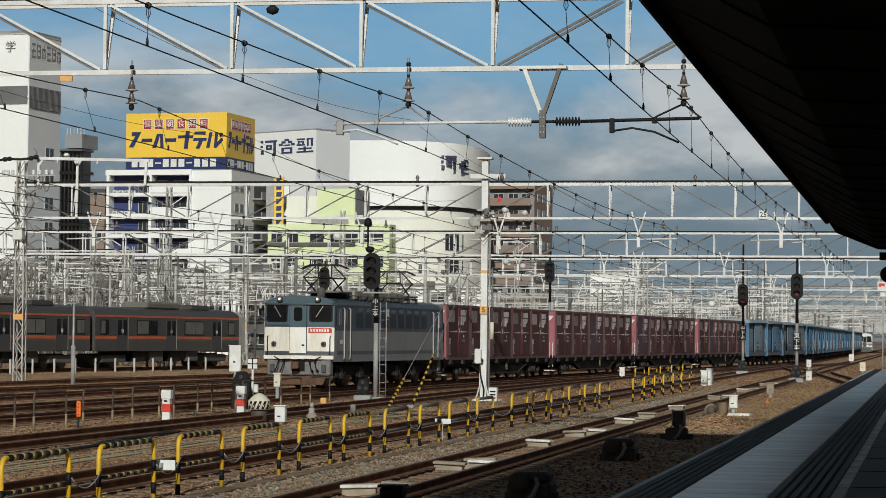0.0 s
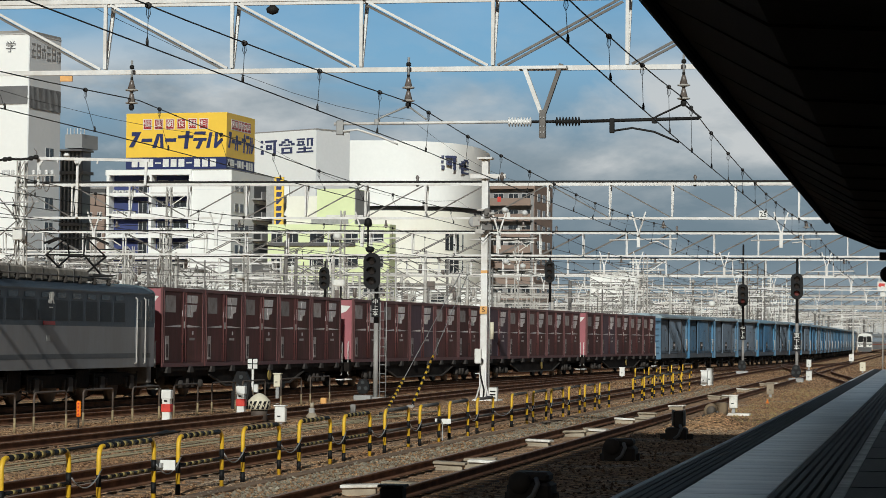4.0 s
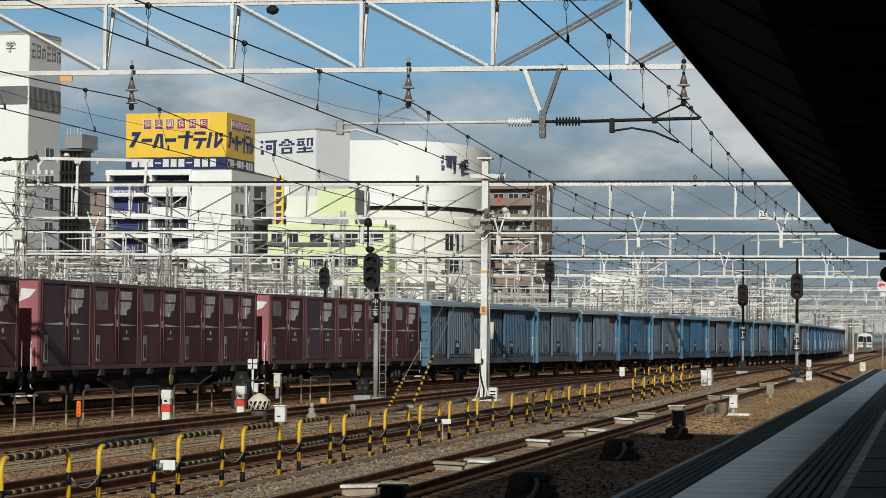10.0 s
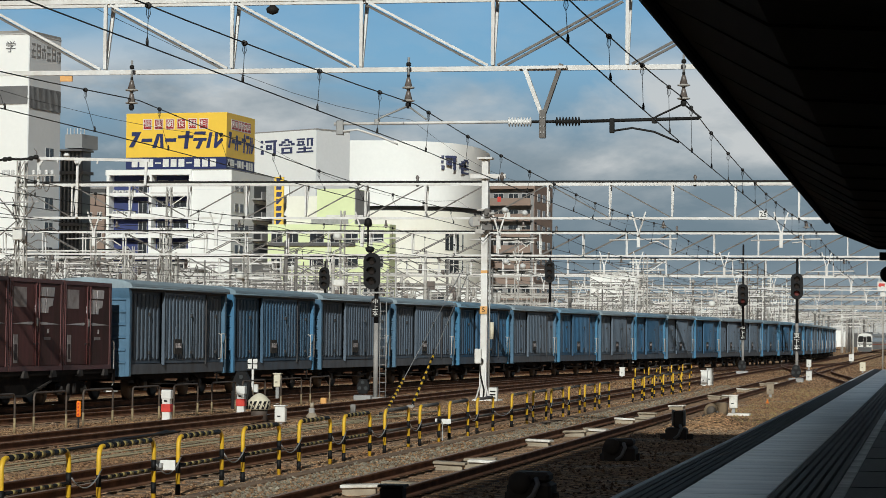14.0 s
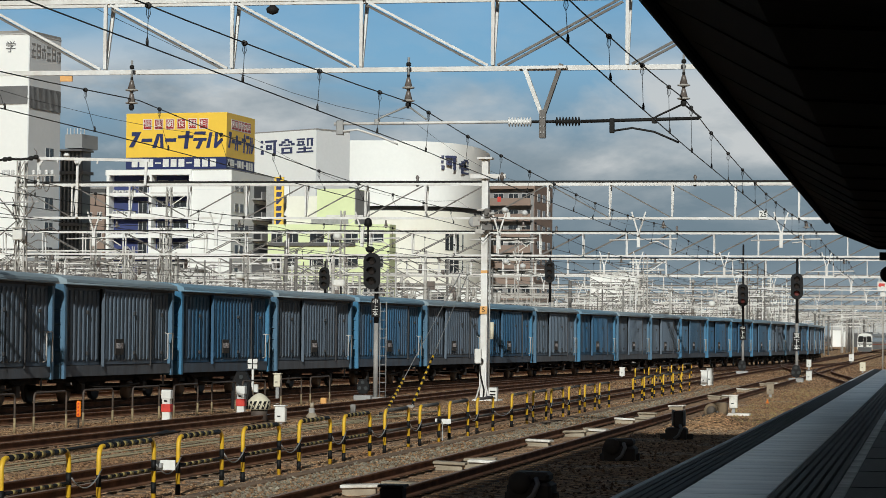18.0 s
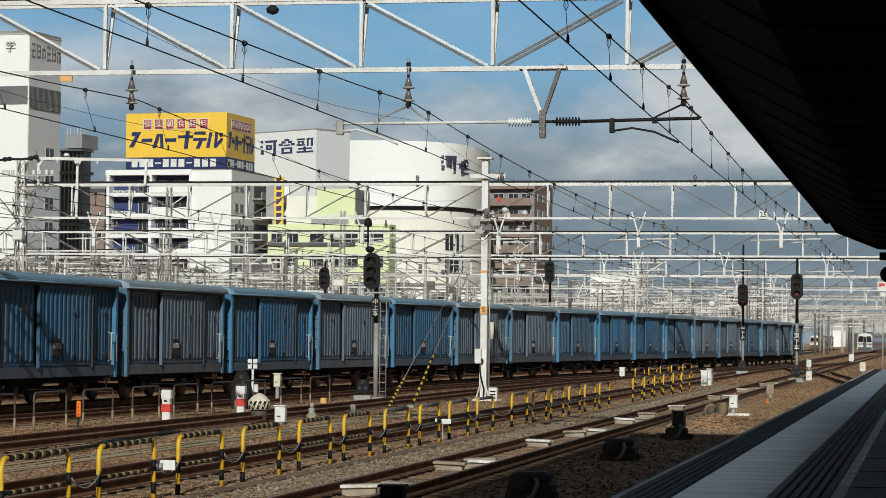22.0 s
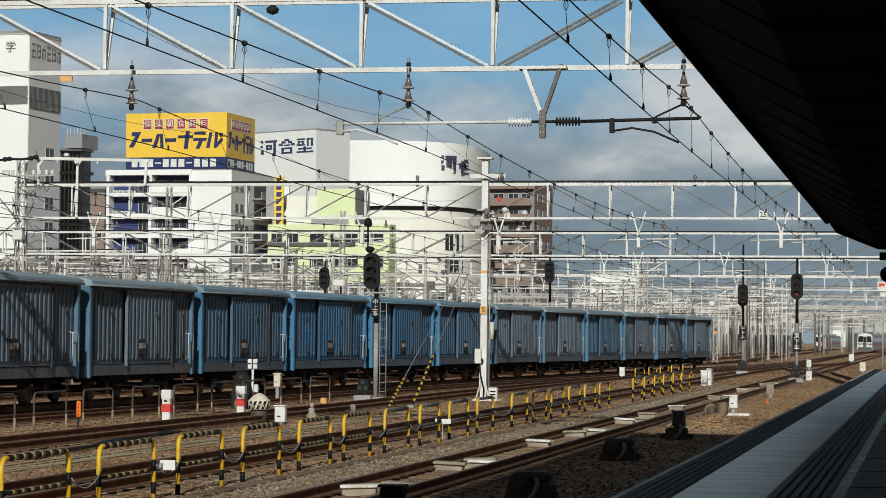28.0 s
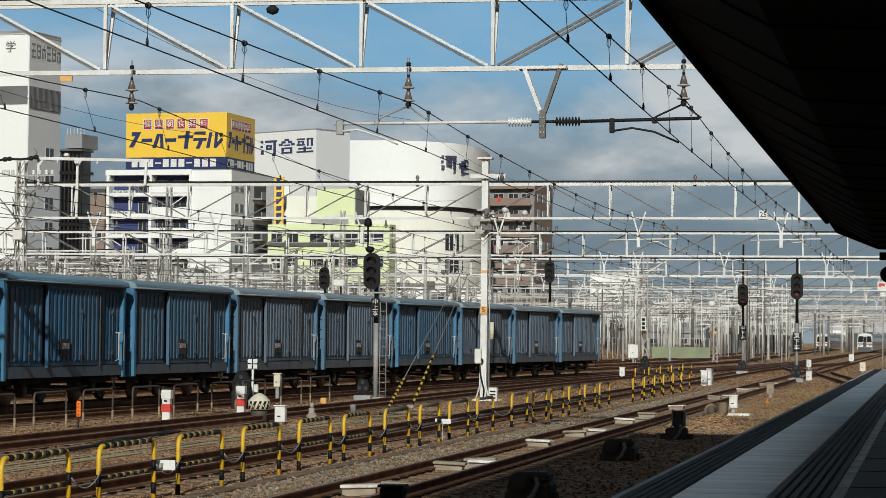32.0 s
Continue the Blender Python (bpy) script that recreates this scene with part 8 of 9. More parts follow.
def container(side_paint, marked=True, panelled=True):
    """A twelve-foot railway container; its floor is at z = 0 and its lit end at -y."""
    t = thing("freight_container", "maroon steel freight container with pale markings on a flat wagon", "container", "containers of the freight train")
    L, w, h = 1.985, 1.215, 2.5
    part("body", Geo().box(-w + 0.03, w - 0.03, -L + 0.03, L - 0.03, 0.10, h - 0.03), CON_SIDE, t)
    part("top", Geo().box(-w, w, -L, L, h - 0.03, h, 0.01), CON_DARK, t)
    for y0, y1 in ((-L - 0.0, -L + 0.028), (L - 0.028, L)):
        ep = part("end_panel", Geo().box(-w + 0.06, w - 0.06, y0, y1, 0.12, h - 0.05), CON_END, t, "rose end panel, colour lightened as if sunlit")
        if y0 < 0:
            part("pale_end_mark", Geo().prism([(w - 0.62, h - 0.62), (w - 0.30, h - 0.50), (w - 0.12, h - 0.28), (w - 0.55, h - 0.26)], y0 - 0.006, y0), WHITE, ep)
    for sy in (-1, 1):
        for sx in (-1, 1):
            x0, x1 = sorted((sx * (w - 0.07), sx * (w + 0.01)))
            y0, y1 = sorted((sy * (L - 0.075), sy * (L + 0.006)))
            part("corner_post", Geo().box(x0, x1, y0, y1, 0.0, h + 0.004, 0.008), CON_RIB, t)
    for sx in (-1, 1):
        x0, x1 = sorted((sx * (w - 0.06), sx * (w + 0.012)))
        part("bottom_rail", Geo().box(x0, x1, -L + 0.08, L - 0.08, 0.0, 0.13), CON_RIB, t)
        part("top_rail", Geo().box(x0, x1, -L + 0.08, L - 0.08, h - 0.11, h - 0.005), CON_RIB, t)

        def plate(name, y0, y1, z0, z1, m, parent, rise=0.006, text=""):
            a, b = sorted((sx * (w - 0.035), sx * (w - 0.012 + rise)))
            return part(name, Geo().box(a, b, y0, y1, z0, z1), m, parent, text)
        for y0, y1 in ((-L + 0.10, -0.21), (-0.19, 0.19), (0.21, L - 0.10)):
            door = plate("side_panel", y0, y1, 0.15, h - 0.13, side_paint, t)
            if sx < 0:
                continue
            if y1 < 0:
                if panelled:
                    plate("faded_panel", y0 + 0.18, y1 - 0.55, 1.72, 2.25, CON_PANEL, door, 0.012, "weathered grey panel")
                plate("label_frame", y0 + 0.22, y0 + 0.52, 0.22, 0.98, CON_PANEL, door, 0.011)
                plate("label_window", y0 + 0.28, y0 + 0.46, 0.30, 0.72, CON_DARK, door, 0.016)
                a0, a1 = sorted((sx * (w - 0.03), sx * (w + 0.002)))
                part("pale_flash", Geo().prism([(y0 + 0.05, 1.27), (y1 - 0.15, 1.33), (y1, 1.30), (y1 - 0.15, 1.25)], a0, a1, "x"), CON_MARK, door)
            elif y0 > 0:
                a0, a1 = sorted((sx * (w - 0.03), sx * (w + 0.002)))
                part("pale_flash", Geo().prism([(y1 - 0.05, 1.27), (y0 + 0.15, 1.33), (y0, 1.30), (y0 + 0.15, 1.25)], a0, a1, "x"), CON_MARK, door)
                if marked:
                    for sl in ([(-0.14, 1.60), (0.12, 1.60), (0.19, 1.98), (0.05, 1.98), (0.03, 1.79), (-0.12, 1.79)],
                               [(0.23, 1.58), (0.58, 1.58), (0.66, 1.98), (0.29, 1.98)],
                               [(0.65, 1.58), (0.86, 1.58), (0.90, 1.74), (1.18, 1.78), (1.26, 1.98), (0.72, 1.98)],
                               [(0.24, 2.03), (0.67, 2.03), (0.73, 2.28), (0.30, 2.28)],
                               [(0.73, 2.03), (1.30, 2.03), (1.34, 2.28), (0.79, 2.28)]):
                        part("pale_emblem_block", Geo().prism(sl, a0, a1, "x"), CON_MARK, door)
                plate("small_label", y0 + 0.62, y0 + 0.74, 1.02, 1.14, CON_MARK, door, 0.011)
                plate("character_bar", y0 + 0.36, y0 + 0.86, 0.84, 0.92, CON_PANEL, door, 0.011)
            else:
                for yy in (-0.12, 0.14):
                    xx = sx * (w + 0.02)
                    part("lock_rod", Geo().tube([(xx, yy, 0.14), (xx, yy, h - 0.14)], 0.02, 6), CON_RIB, door)
                plate("white_tab", -0.06, 0.04, 1.22, 1.44, WHITE, door, 0.04)
                plate("lock_handle", -0.25, 0.2, 0.70, 0.75, CON_DARK, door, 0.03)
        for yy in (-1.0, 0.0, 1.0):
            plate("seam_rib", yy * (L - 0.15) - 0.022, yy * (L - 0.15) + 0.022, 0.13, h - 0.11, CON_RIB, t, 0.03)
    return t


def container_wagon():
    t = thing("container_flat_wagon", "black steel container flat wagon with a fish-bellied frame", "freight wagon", "container wagons of the freight train")
    half = FLAT / 2 - 0.45
    part("deck", Geo().box(-1.2, 1.2, -half, half, 0.86, 0.985), DIRT_BLACK, t)
    for s in (-1, 1):
        a, b = sorted((s * 1.05, s * 1.12))
        part("side_girder", Geo().prism([(-half, 0.86), (-half, 0.70), (-5.3, 0.66), (-3.6, 0.30), (3.6, 0.30), (5.3, 0.66), (half, 0.70), (half, 0.86)], a, b, "x"), DIRT_BLACK, t)
        a, b = sorted((s * 1.12, s * 1.17))
        part("girder_flange", Geo().prism([(-5.4, 0.68), (-3.65, 0.29), (3.65, 0.29), (5.4, 0.68), (5.4, 0.73), (3.6, 0.35), (-3.6, 0.35), (-5.4, 0.73)], a, b, "x"), BRAKE_DUST, t)
        for i in range(10):
            y = -half + 0.9 + i * (2 * half - 1.8) / 9
            a, b = sorted((s * 1.1, s * 1.27))
            part("container_lock", Geo().prism([(y - 0.2, 0.80), (y + 0.2, 0.80), (y + 0.13, 0.985), (y - 0.13, 0.985)], a, b, "x"), mat_lock, t)
        part("handbrake_wheel", Geo().lathe([(0.16, 0.0), (0.19, 0.0), (0.19, 0.03), (0.16, 0.03)], 14, (s * 1.2, 1.0, 0.62), "x"), HANDWHEEL, t, "dull yellow handbrake wheel")
    for e in (-1, 1):
        part("end_sill", Geo().box(-1.2, 1.2, e * half - 0.1, e * half + 0.1, 0.62, 0.98), DIRT_BLACK, t)
        part("coupler", coupler_geo(e * half, e), DIRT_BLACK, t)
        for sx in (-1, 1):
            part("end_handrail", Geo().tube([(sx * 1.15, e * (half - 0.05), 0.5), (sx * 1.15, e * (half + 0.08), 0.55), (sx * 1.15, e * (half + 0.08), 1.75), (sx * 1.15, e * (half - 0.0), 1.8)], 0.018, 6), WHITE, t)
            part("end_step", Geo().box(min(sx * 0.95, sx * 1.25), max(sx * 0.95, sx * 1.25), e * half - 0.2, e * half + 0.2, 0.30, 0.34), WHITE, t)
        cy = e * 7.1
        bog = part("bogie", Geo().box(-0.9, 0.9, cy - 0.25, cy + 0.25, 0.38, 0.66), DIRT_BLACK, t)
        for sx in (-1, 1):
            a, b = sorted((sx * 0.95, sx * 1.08))
            part("bogie_frame", Geo().prism([(cy - 1.25, 0.36), (cy - 1.25, 0.60), (cy - 0.5, 0.68), (cy + 0.5, 0.68), (cy + 1.25, 0.60), (cy + 1.25, 0.36), (cy + 0.6, 0.28), (cy - 0.6, 0.28)], a, b, "x"), DIRT_BLACK, bog)
            for k in (-0.25, 0.25):
                part("coil_spring", Geo().lathe([(0.1, 0.32), (0.1, 0.6)], 10, (sx * 1.05, cy + k, 0)), BRAKE_DUST, bog)
        for k in (-0.95, 0.95):
            part("wheelset", wheelset_geo(0.41), TYRE, bog, "", pose(0, cy + k, 0.41))
            for sx in (-1, 1):
                part("axle_box", Geo().lathe([(0.02, 1.2), (0.13, 1.17), (0.15, 1.0)] if sx > 0 else [(0.15, -1.0), (0.13, -1.17), (0.02, -1.2)], 10, (0, cy + k, 0.42), "x"), BRAKE_DUST, bog)
    part("air_tank", Geo().lathe([(0.02, -0.7), (0.2, -0.62), (0.2, 0.62), (0.02, 0.7)], 12, (0.6, -1.5, 0.5), "y"), DIRT_BLACK, t)
    part("brake_gear", Geo().box(0.4, 0.95, 1.6, 2.4, 0.35, 0.7, 0.03), DIRT_BLACK, t)
    return t


HANDWHEEL = mat("dull_yellow_paint", (0.30, 0.22, 0.05), 0.6)
mat_lock = mat("dusty_lock_steel", (0.04, 0.034, 0.03), 0.8, 0.1, 0.3, 5, 30, 0.1)
flat0 = container_wagon()
flats = [flat0] + [copy_thing(flat0, Matrix()) for i in range(3)]
box0, box1 = container(CON_SIDE), container(CON_FADED, True, False)
containers = []
for i in range(20):
    if i == 0:
        c = box0
    elif i == 10:
        c = box1
    else:
        c = copy_thing(box1 if i in (7, 16) else box0, Matrix())
    containers.append(c)

# -- the electric locomotive --
L_BLUE = mat("loco_dark_blue_paint", (0.020, 0.036, 0.056), 0.45, 0, 0.12, 1.2, 12, 0.04, stain=(0.026, 0.032, 0.036), stain_amount=0.5)
L_FRONT = mat("loco_front_slate_paint", (0.06, 0.10, 0.115), 0.45, 0, 0.12, 1.2, 12, 0.04, stain=(0.07, 0.10, 0.12), stain_amount=0.5)
L_CREAM = mat("loco_ivory_paint", (0.84, 0.83, 0.76), 0.45, 0, 0.08, 1.6, 12, 0.04, stain=(0.50, 0.40, 0.26), stain_amount=0.5, stretch=(1, 1, 0.2))
L_GREY = mat("loco_grey_paint", (0.215, 0.215, 0.22), 0.5, 0, 0.1, 1.2, 12, 0.04, stain=(0.16, 0.15, 0.14), stain_amount=0.5, stretch=(1, 1, 0.3))
L_STRIPE = mat("loco_dark_stripe", (0.07, 0.074, 0.078), 0.5, 0, 0.15, 2, 20, 0.04)
L_SKIRT = mat("loco_grey_skirt", (0.19, 0.185, 0.18), 0.7, 0, 0.2, 2.5, 20, 0.08, stain=(0.11, 0.09, 0.075), stain_amount=0.6)
L_DUST = mat("dusty_tan_roof_box", (0.34, 0.31, 0.26), 0.8, 0, 0.2, 2, 18, 0.1, stain=(0.09, 0.08, 0.07), stain_amount=0.6)
L_ROOF = mat("loco_sooty_roof", (0.06, 0.058, 0.055), 0.75, 0, 0.25, 2, 20, 0.1, stain=(0.12, 0.10, 0.085), stain_amount=0.5)
L_RUST = mat("rust_brown_plough", (0.13, 0.065, 0.035), 0.85, 0, 0.25, 3, 25, 0.15, stain=(0.05, 0.03, 0.02), stain_amount=0.6)
L_GLASS = glass_mat("dark_cab_glass", (0.008, 0.009, 0.010), 0.12)
L_GLASS.node_tree.nodes["Principled BSDF"].inputs["Specular IOR Level"].default_value = 0.25
L_LOUVRE = mat("loco_sooty_louvre", (0.014, 0.021, 0.028), 0.6, 0, 0.2, 3, 20, 0.05)
LAMP_ON = mat("lit_headlamp", (0.9, 0.85, 0.75), 0.3, 0, 0, 1, 1, 0, emit=(1.0, 0.78, 0.55), emit_strength=2.2)
LAMP_OFF = glass_mat("red_tail_lens", (0.06, 0.012, 0.012), 0.15)


def locomotive():
    t = thing("electric_locomotive", "blue, grey and ivory electric locomotive hauling the freight train", "locomotive")
    H, w = 8.2, 1.40
    sec = [(-w, 1.02), (w, 1.02), (w, 3.20), (w - 0.06, 3.30), (w - 0.22, 3.40), (0.75, 3.48), (0, 3.52), (-0.75, 3.48), (-w + 0.22, 3.40), (-w + 0.06, 3.30), (-w, 3.20)]
    body = part("body", Geo().prism(sec, -H + 0.20, H - 0.20), L_BLUE, t)
    for s in (-1, 1):
        a, b = sorted((s * (w - 0.02), s * (w + 0.006)))
        lower = part("side_panel", Geo().box(a, b, -H + 0.55, H - 0.55, 1.02, 2.22), L_GREY, t, "grey lower side")
        a2, b2 = sorted((s * (w - 0.02), s * (w + 0.011)))
        part("stripe", Geo().box(a2, b2, -H + 0.55, H - 0.55, 1.30, 1.44), L_STRIPE, lower)
        for e in (-1, 1):
            y0, y1 = sorted((e * (H - 0.55), e * (H - 0.17)))
            part("corner_panel", Geo().box(a, b, y0, y1, 1.02, 2.22), L_GREY, t)
            # cab door and its rails
            y0, y1 = sorted((e * (H - 1.95), e * (H - 1.32)))
            a3, b3 = sorted((s * (w - 0.02), s * (w + 0.016)))
            d = part("cab_door", Geo().box(a3, b3, y0, y1, 1.06, 2.22), L_GREY, t)
            part("door_top", Geo().box(a3, b3, y0, y1, 2.222, 3.16), L_BLUE, d)
            part("door_window", Geo().box(*sorted((s * (w + 0.017), s * (w + 0.022))), y0 + 0.12, y1 - 0.12, 2.45, 3.02), L_GLASS, d)
            for yy in (y0 - 0.07, y1 + 0.07):
                part("door_rail", Geo().tube([(s * (w + 0.02), yy, 1.12), (s * (w + 0.08), yy, 1.16), (s * (w + 0.08), yy, 3.05), (s * (w + 0.02), yy, 3.1)], 0.024, 6), STEEL_PALE, d, "bare steel grab rail")
            y0, y1 = sorted((e * (H - 1.15), e * (H - 0.45)))
            wnd = part("side_window", Geo().box(a3, b3, y0, y1, 2.42, 3.08), L_GLASS, t)
            part("window_bar", Geo().box(*sorted((s * (w + 0.017), s * (w + 0.026))), (y0 + y1) / 2 - 0.02, (y0 + y1) / 2 + 0.02, 2.42, 3.08), STEEL_GREY, wnd)
        # louvre band and lights along the side
        for i in range(9):
            y = -4.75 + i * 1.19
            lv = part("louvre", Geo().box(a2, b2, y - 0.5, y + 0.5, 2.36, 2.92), L_LOUVRE, t)
            for j in range(6):
                part("slat", Geo().box(*sorted((s * (w + 0.011), s * (w + 0.018))), y - 0.47, y + 0.47, 2.40 + j * 0.088, 2.43 + j * 0.088), L_LOUVRE, lv)
            part("light_window", Geo().box(*sorted((s * (w + 0.011), s * (w + 0.016))), y - 0.34, y + 0.34, 2.98, 3.12), L_GLASS, lv)
        part("gutter", Geo().box(*sorted((s * (w - 0.06), s * (w + 0.03))), -H + 0.3, H - 0.3, 3.19, 3.23), L_STRIPE, t)
        em = part("white_emblem", Geo().prism([(-0.98, 2.82), (-0.88, 2.82), (-0.88, 3.14), (-0.96, 3.14), (-0.96, 2.90), (-1.06, 2.90), (-1.06, 2.85)], *sorted((s * (w + 0.029), s * (w + 0.034))), "x"), WHITE, t)
        part("emblem_half", Geo().prism([(-0.84, 2.82), (-0.77, 2.82), (-0.77, 2.94), (-0.66, 2.82), (-0.58, 2.82), (-0.68, 2.97), (-0.60, 3.05), (-0.64, 3.14), (-0.84, 3.14)], *sorted((s * (w + 0.029), s * (w + 0.034))), "x"), WHITE, em)
        part("emblem_foot", Geo().box(*sorted((s * (w + 0.029), s * (w + 0.034))), -0.98, -0.70, 2.70, 2.73), WHITE, em)
        part("red_plate", Geo().box(*sorted((s * (w + 0.012), s * (w + 0.03))), -1.35, -0.50, 2.24, 2.34), SIGN_RED, t)
        part("builder_plate", Geo().box(*sorted((s * (w + 0.007), s * (w + 0.018))), -1.1, -0.85, 1.80, 1.95), STEEL_GREY, t)
        part("pale_marks", Geo().box(*sorted((s * (w + 0.007), s * (w + 0.014))), -H + 0.95, -H + 1.25, 1.72, 1.86), WHITE, t)
    # cab fronts: a flat middle and swept-back sides
    for e in (-1, 1):
        y = e * (H - 0.16)

        def swept(x):
            return 0.16 if abs(x) <= 0.40 else 0.16 * (w - abs(x)) / (w - 0.40)

        def facet(name, x0, x1, z0, z1, m, parent, d0=0.0, d1=0.05, text="", chop=0.0):
            """A plate on the swept front; chop cuts its corners."""
            xs = sorted({x0, x1} | {q for q in (-0.40, 0.40) if x0 < q < x1})
            geo = Geo()
            for xa, xb in zip(xs, xs[1:]):
                c = [(xa, z0), (xb, z0), (xb, z1), (xa, z1)]
                if chop:
                    k = chop
                    c = [(xa + k, z0), (xb - k, z0), (xb, z0 + k), (xb, z1 - k), (xb - k, z1), (xa + k, z1), (xa, z1 - k), (xa, z0 + k)]
                geo.quad_strip([[(x, y + e * (swept(x) + d), z) for x, z in c] for d in (d0, d1)])
            return part(name, geo, m, parent, text)
        lo = facet("front_lower", -w, w, 1.28, 2.34, L_CREAM, t, -0.06, 0.0, "ivory lower front")
        up = facet("front_upper", -w, w, 2.342, 3.26, L_FRONT, t, -0.06, 0.0, "slate-blue upper front")
        part("front_brow", Geo().prism([(-w + 0.01, 3.262), (w - 0.01, 3.262), (w - 0.10, 3.36), (w - 0.32, 3.46), (0.6, 3.53), (0, 3.55), (-0.6, 3.53), (-w + 0.32, 3.46), (-w + 0.10, 3.36)],
                                       *sorted((y - e * 0.3, y + e * 0.04))), L_FRONT, t)
        facet("visor", -w + 0.02, w - 0.02, 3.20, 3.245, L_STRIPE, up, 0.0, 0.09)
        facet("front_band", -w, w, 2.40, 2.44, L_STRIPE, up, 0.0, 0.02)
        for sx in (-1, 1):
            x0, x1 = sorted((sx * 0.44, sx * 1.33))
            fr = facet("window_frame", x0, x1, 2.54, 3.19, BLACK, up, 0.0, 0.02, "", 0.06)
            facet("windscreen", x0 + 0.05, x1 - 0.05, 2.59, 3.14, L_GLASS, fr, 0.02, 0.028, "", 0.05)
            part("wiper", Geo().bar((sx * 0.98, y + e * (swept(0.98) + 0.05), 3.15), (sx * 0.70, y + e * (swept(0.7) + 0.05), 2.72), 0.02, 0.025), STEEL_GREY, fr)
            hl = part("headlamp", Geo().lathe([(0.10, -0.1), (0.125, 0.06), (0.10, 0.10)] if e > 0 else [(0.10, -0.10), (0.125, -0.06), (0.10, 0.1)], 14, (sx * 0.76, y + e * 0.10, 3.42), "y"), L_STRIPE, t)
            part("lamp_glass", Geo().lathe([(0.045, 0.0), (0.04, 0.02)] if e > 0 else [(0.04, -0.02), (0.045, 0.0)], 14, (sx * 0.76, y + e * 0.20, 3.42), "y"), LAMP_ON if e < 0 else LAMP_OFF, hl, "lit white headlamp" if e < 0 else "")
            yt = y + e * swept(1.0)
            tl = part("tail_lamp", Geo().lathe([(0.10, 0.0), (0.10, 0.07), (0.07, 0.09)] if e > 0 else [(0.07, -0.09), (0.10, -0.07), (0.10, 0.0)], 14, (sx * 1.0, yt, 1.70), "y"), L_STRIPE, lo)
            part("lens", Geo().lathe([(0.05, 0.0), (0.045, 0.02)] if e > 0 else [(0.045, -0.02), (0.05, 0.0)], 12, (sx * 1.0, yt + e * 0.09, 1.70), "y"), LAMP_OFF, tl)
            yr = y + e * swept(1.26)
            part("front_rail", Geo().tube([(sx * 1.26, yr, 1.24), (sx * 1.26, yr + e * 0.09, 1.29), (sx * 1.26, yr + e * 0.09, 1.95), (sx * 1.26, yr, 2.0)], 0.018, 6), BLACK, lo)
            for k in range(2):
                xh = sx * (0.52 + 0.22 * k)
                part("hose", Geo().tube([(xh, y + e * 0.2, 1.1), (xh, y + e * 0.34, 1.0), (xh + sx * 0.06, y + e * 0.36, 0.78), (xh + sx * 0.15, y + e * 0.3, 0.62)], 0.024, 6), BLACK, t)
            part("skirt_fitting", Geo().box(*sorted((sx * 0.95, sx * 1.12)), *sorted((y + e * 0.10, y + e * 0.19)), 0.62, 0.92, 0.02), L_STRIPE, t)
            part("corner_step", Geo().box(*sorted((sx * 1.05, sx * 1.36)), *sorted((y - e * 0.25, y + e * 0.05)), 0.42, 0.47), L_STRIPE, t)
            part("slack_cable", Geo().tube([(sx * 0.95, y + e * 0.22, 1.22), (sx * 0.7, y + e * 0.26, 1.10), (sx * 0.3, y + e * 0.27, 1.12), (sx * 0.1, y + e * 0.22, 1.2)], 0.02, 6), BLACK, t)
        door = facet("gangway_door", -0.335, 0.335, 1.34, 3.24, L_FRONT, t, 0.0, 0.03)
        facet("door_lower", -0.33, 0.33, 1.345, 2.335, L_CREAM, door, 0.03, 0.036)
        facet("door_window", -0.17, 0.17, 2.58, 3.10, L_GLASS, door, 0.03, 0.042, "", 0.06)
        for xx in (-0.352, 0.338):
            facet("door_seam", xx, xx + 0.014, 1.34, 3.24, BLACK, door, 0.0, 0.008)
        facet("door_handle", 0.16, 0.26, 1.62, 1.68, BLACK, door, 0.036, 0.05)
        npl = facet("number_plate", 0.42, 1.30, 2.13, 2.31, RED, t, 0.0, 0.03, "red plate with pale characters")
        for j in range(7):
            facet("character_bar", 0.50 + j * 0.105, 0.57 + j * 0.105, 2.17, 2.27, L_CREAM, npl, 0.03, 0.034)
        facet("front_stripe", -w - 0.004, w + 0.004, 1.285, 1.42, L_STRIPE, t, 0.002, 0.012)
        facet("buffer_step", -w, w, 1.12, 1.26, L_CREAM, t, -0.2, 0.12, "ivory footstep beam")
        part("skirt", Geo().box(-1.28, 1.28, *sorted((y - e * 0.3, y + e * 0.10)), 0.50, 1.115, 0.04), L_SKIRT, t, "grey skirt")
        part("plough", Geo().prism([(-1.1, 0.48), (1.1, 0.48), (0.95, 0.14), (-0.95, 0.14)], *sorted((y - e * 0.15, y + e * 0.0))), L_RUST, t, "rusty rail guard")
        part("coupler_pocket", Geo().box(-0.26, 0.26, *sorted((y + e * 0.1, y + e * 0.14)), 0.66, 1.04, 0.01), BLACK, t)
        part("coupler", coupler_geo(y + e * 0.12, e), L_RUST, t)
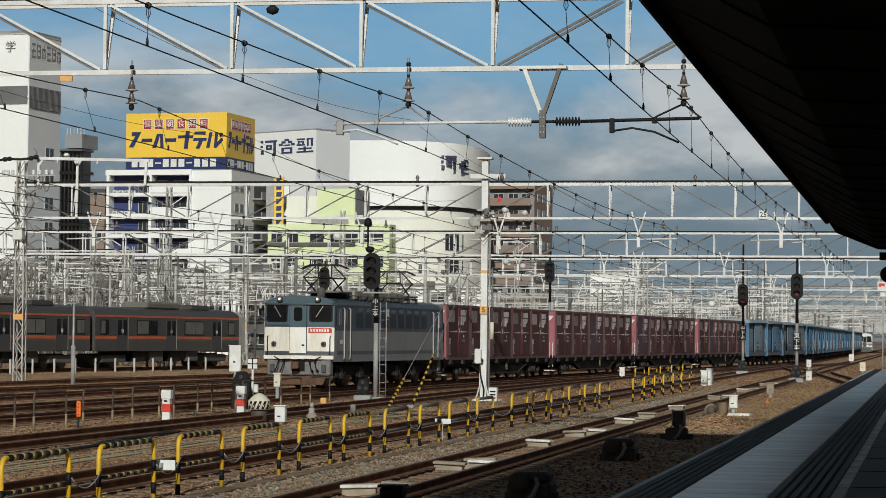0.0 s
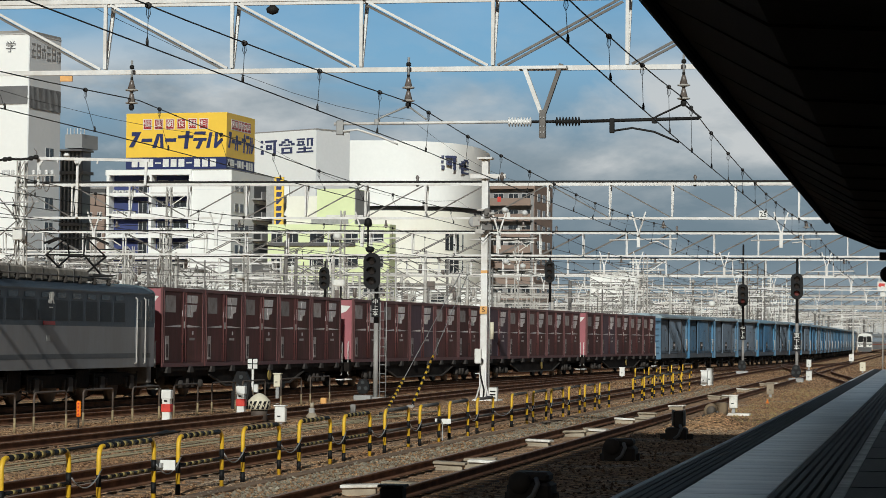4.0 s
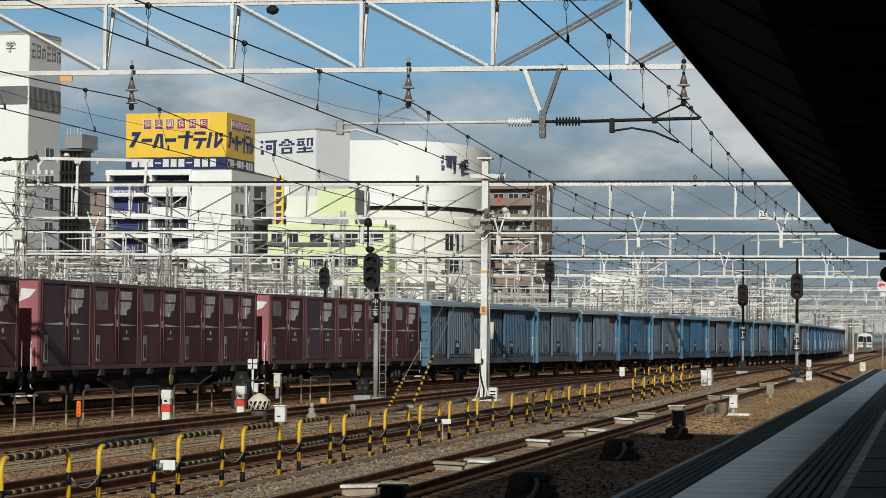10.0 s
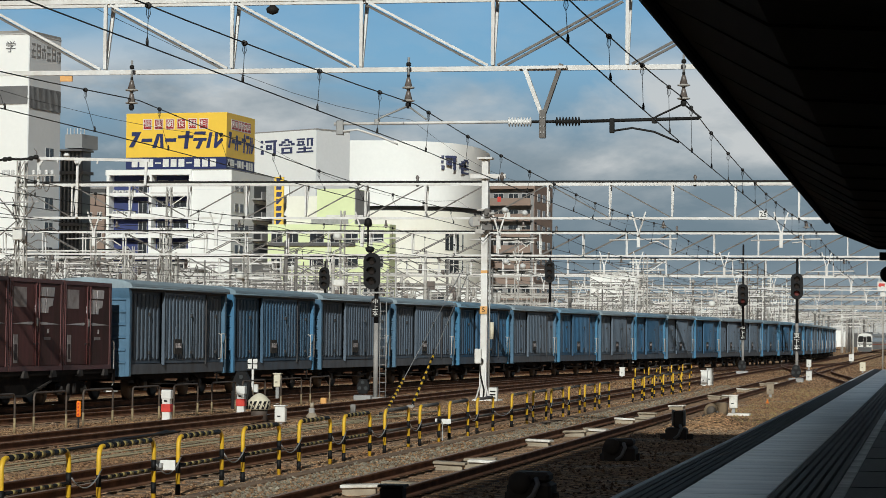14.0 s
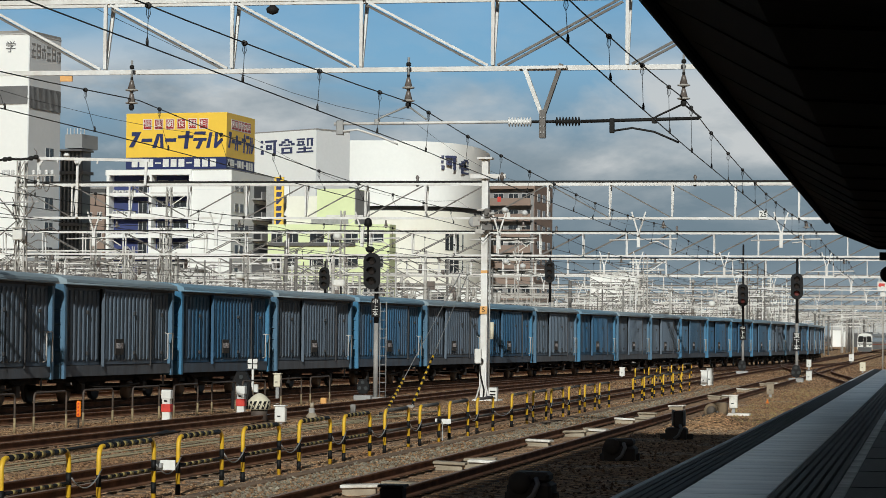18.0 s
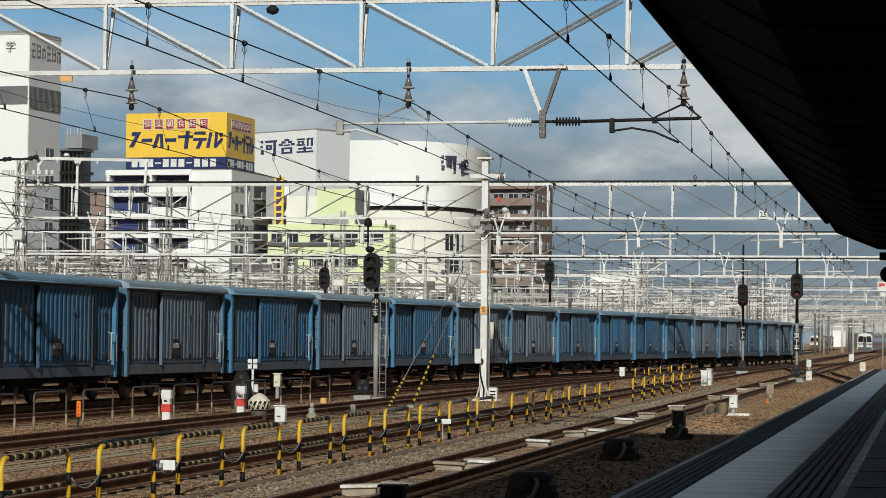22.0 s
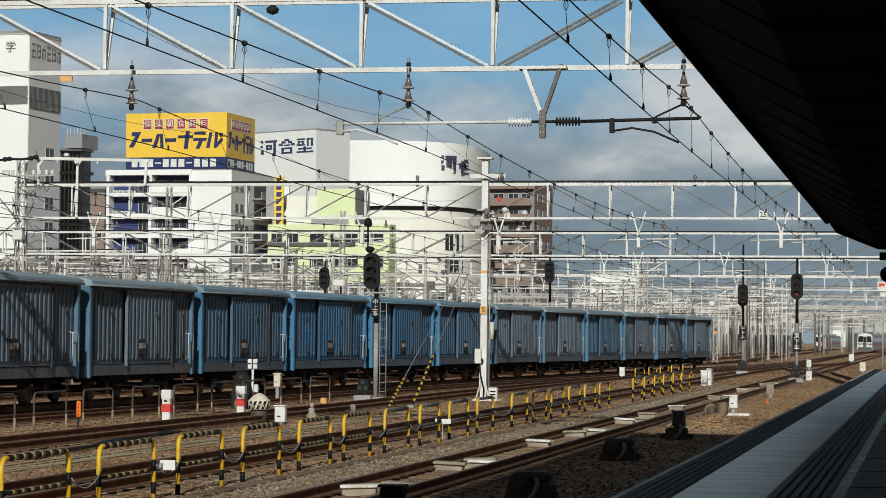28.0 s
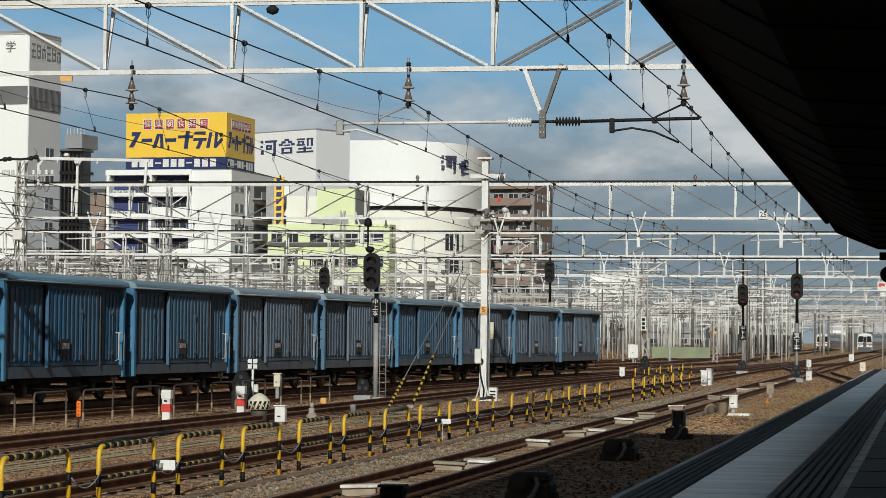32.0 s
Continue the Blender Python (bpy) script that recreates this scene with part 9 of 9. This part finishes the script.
    # bogies
    for cy in (-5.2, 0.0, 5.2):
        bog = part("bogie", Geo().box(-0.95, 0.95, cy - 1.7, cy + 1.7, 0.52, 0.86), DIRT_BLACK, t)
        for sx in (-1, 1):
            part("bogie_frame", Geo().prism([(cy - 1.95, 0.62), (cy - 1.95, 0.84), (cy + 1.95, 0.84), (cy + 1.95, 0.62), (cy + 0.6, 0.50), (cy - 0.6, 0.50)], *sorted((sx * 1.02, sx * 1.16)), "x"), DIRT_BLACK, bog)
            for k in (-1.3, 1.3):
                part("axle_box", Geo().box(*sorted((sx * 1.05, sx * 1.24)), cy + k - 0.2, cy + k + 0.2, 0.36, 0.78, 0.03), BRAKE_DUST, bog)
                for q in (-0.42, 0.42):
                    part("spring", Geo().lathe([(0.09, 0.42), (0.09, 0.72)], 10, (sx * 1.14, cy + k + q, 0)), BRAKE_DUST, bog)
                part("sand_pipe", Geo().tube([(sx * 1.18, cy + k * 1.45, 0.9), (sx * 1.16, cy + k * 1.42, 0.3), (sx * 0.8, cy + k * 1.36, 0.12)], 0.025, 6), BRAKE_DUST, bog)
            part("step", Geo().box(*sorted((sx * 1.15, sx * 1.36)), cy - 2.35, cy - 1.95, 0.42, 0.46), DIRT_BLACK, bog)
        for k in (-1.3, 1.3):
            part("wheelset", wheelset_geo(0.56), TYRE, bog, "", pose(0, cy + k, 0.56))
    part("under_tank", Geo().box(-1.1, 1.1, -3.2, -2.1, 0.45, 1.02, 0.05), DIRT_BLACK, t)
    part("battery_box", Geo().box(-1.1, 1.1, 2.1, 3.2, 0.45, 1.02, 0.05), DIRT_BLACK, t)
    # roof gear
    part("roof_walk", Geo().box(-0.75, 0.75, -4.4, 4.4, 3.54, 3.70, 0.03), L_ROOF, t)
    for y in (-2.75, -0.3, 2.15):
        part("roof_hood", Geo().box(-0.95, 0.95, y - 1.2, y + 1.2, 3.46, 3.84, 0.05), L_DUST, t, "dusty tan roof box")
        part("hood_seam", Geo().box(-0.97, 0.97, y - 0.03, y + 0.03, 3.47, 3.855), L_ROOF, t)
    part("roof_rail", Geo().tube([(1.05, -5.0, 3.62), (1.05, 5.0, 3.62)], 0.03, 6), L_ROOF, t)
    for i in range(9):
        part("roof_insulator", Geo().lathe([(0.04, 3.42), (0.09, 3.48), (0.05, 3.52), (0.09, 3.56), (0.05, 3.60), (0.03, 3.66)], 8, (1.05, -4.8 + i * 1.2, 0)), BRAKE_DUST, t)
    part("horn_box", Geo().lathe([(0.16, 3.4), (0.18, 3.80), (0.12, 3.9)], 10, (0.3, -6.3, 0)), L_ROOF, t)
    for cy, up in ((-4.9, True), (4.9, True)):
        pan = part("pantograph", Geo().box(-0.85, 0.85, cy - 0.9, cy + 0.9, 3.70, 3.76), L_ROOF, t)
        hh = 4.82 if up else 4.2
        for sx in (-0.55, 0.55):
            for k in (-1, 1):
                part("lower_arm", Geo().tube([(sx, cy - k * 0.55, 3.80), (sx * 1.05, cy + k * 0.95, 3.80 + (hh - 3.80) * 0.5)], 0.03, 6), STEEL_DARK, pan)
                part("upper_arm", Geo().tube([(sx * 1.05, cy + k * 0.95, 3.80 + (hh - 3.80) * 0.5), (sx * 0.6, cy + k * 0.15, hh - 0.05)], 0.024, 6), STEEL_DARK, pan)
        for k in (-1, 1):
            part("cross_tube", Geo().tube([(-0.6, cy + k * 0.95, 3.80 + (hh - 3.80) * 0.5), (0.6, cy + k * 0.95, 3.80 + (hh - 3.80) * 0.5)], 0.025, 6), STEEL_DARK, pan)
            part("collector", Geo().tube([(-0.95, cy + k * 0.15, hh - 0.15), (-0.6, cy + k * 0.15, hh), (0.6, cy + k * 0.15, hh), (0.95, cy + k * 0.15, hh - 0.15)], 0.03, 6), STEEL_DARK, pan)
    return t


loco = locomotive()


def motions():
    for i, w in enumerate(wagons):
        walk(w, vehicle_rows(-i * WAGON, WAGON, 5.3))
    for i, w in enumerate(flats):
        walk(w, vehicle_rows(87.2 - i * FLAT, FLAT, 14.2))
        for j in range(5):
            walk(containers[i * 5 + j], vehicle_rows(87.2 - i * FLAT, FLAT, 14.2, pose(0, -8.1 + 4.05 * j, 0.988)))
    walk(coming_train, [(q, pose(spot(col, d), d, 0, 0, 0, -1.5)) for q, col, d in ((0.0, 1436, 1100), (20.0, 1443, 755), (25.5, 1447, 660), (30.0, 1456, 585), (32.0, 1458, 548))])
    walk(loco, vehicle_rows(104.4, 17.2, 10.4))
    # wheels turn with the way that the train has gone
    way = [(i / 15, run_at(i / 15) * WAGON) for i in range(481)]
    for thing_ in wagons + flats + [loco]:
        r = 0.43 if thing_ in wagons else 0.41 if thing_ in flats else 0.56
        for ws in thing_.children_recursive:
            if ws.name.startswith("wheelset"):
                c = ws.location.copy()
                walk(ws, [(t, pose(c.x, c.y, c.z, math.degrees((s - way[0][1]) / r))) for t, s in way])


motions()
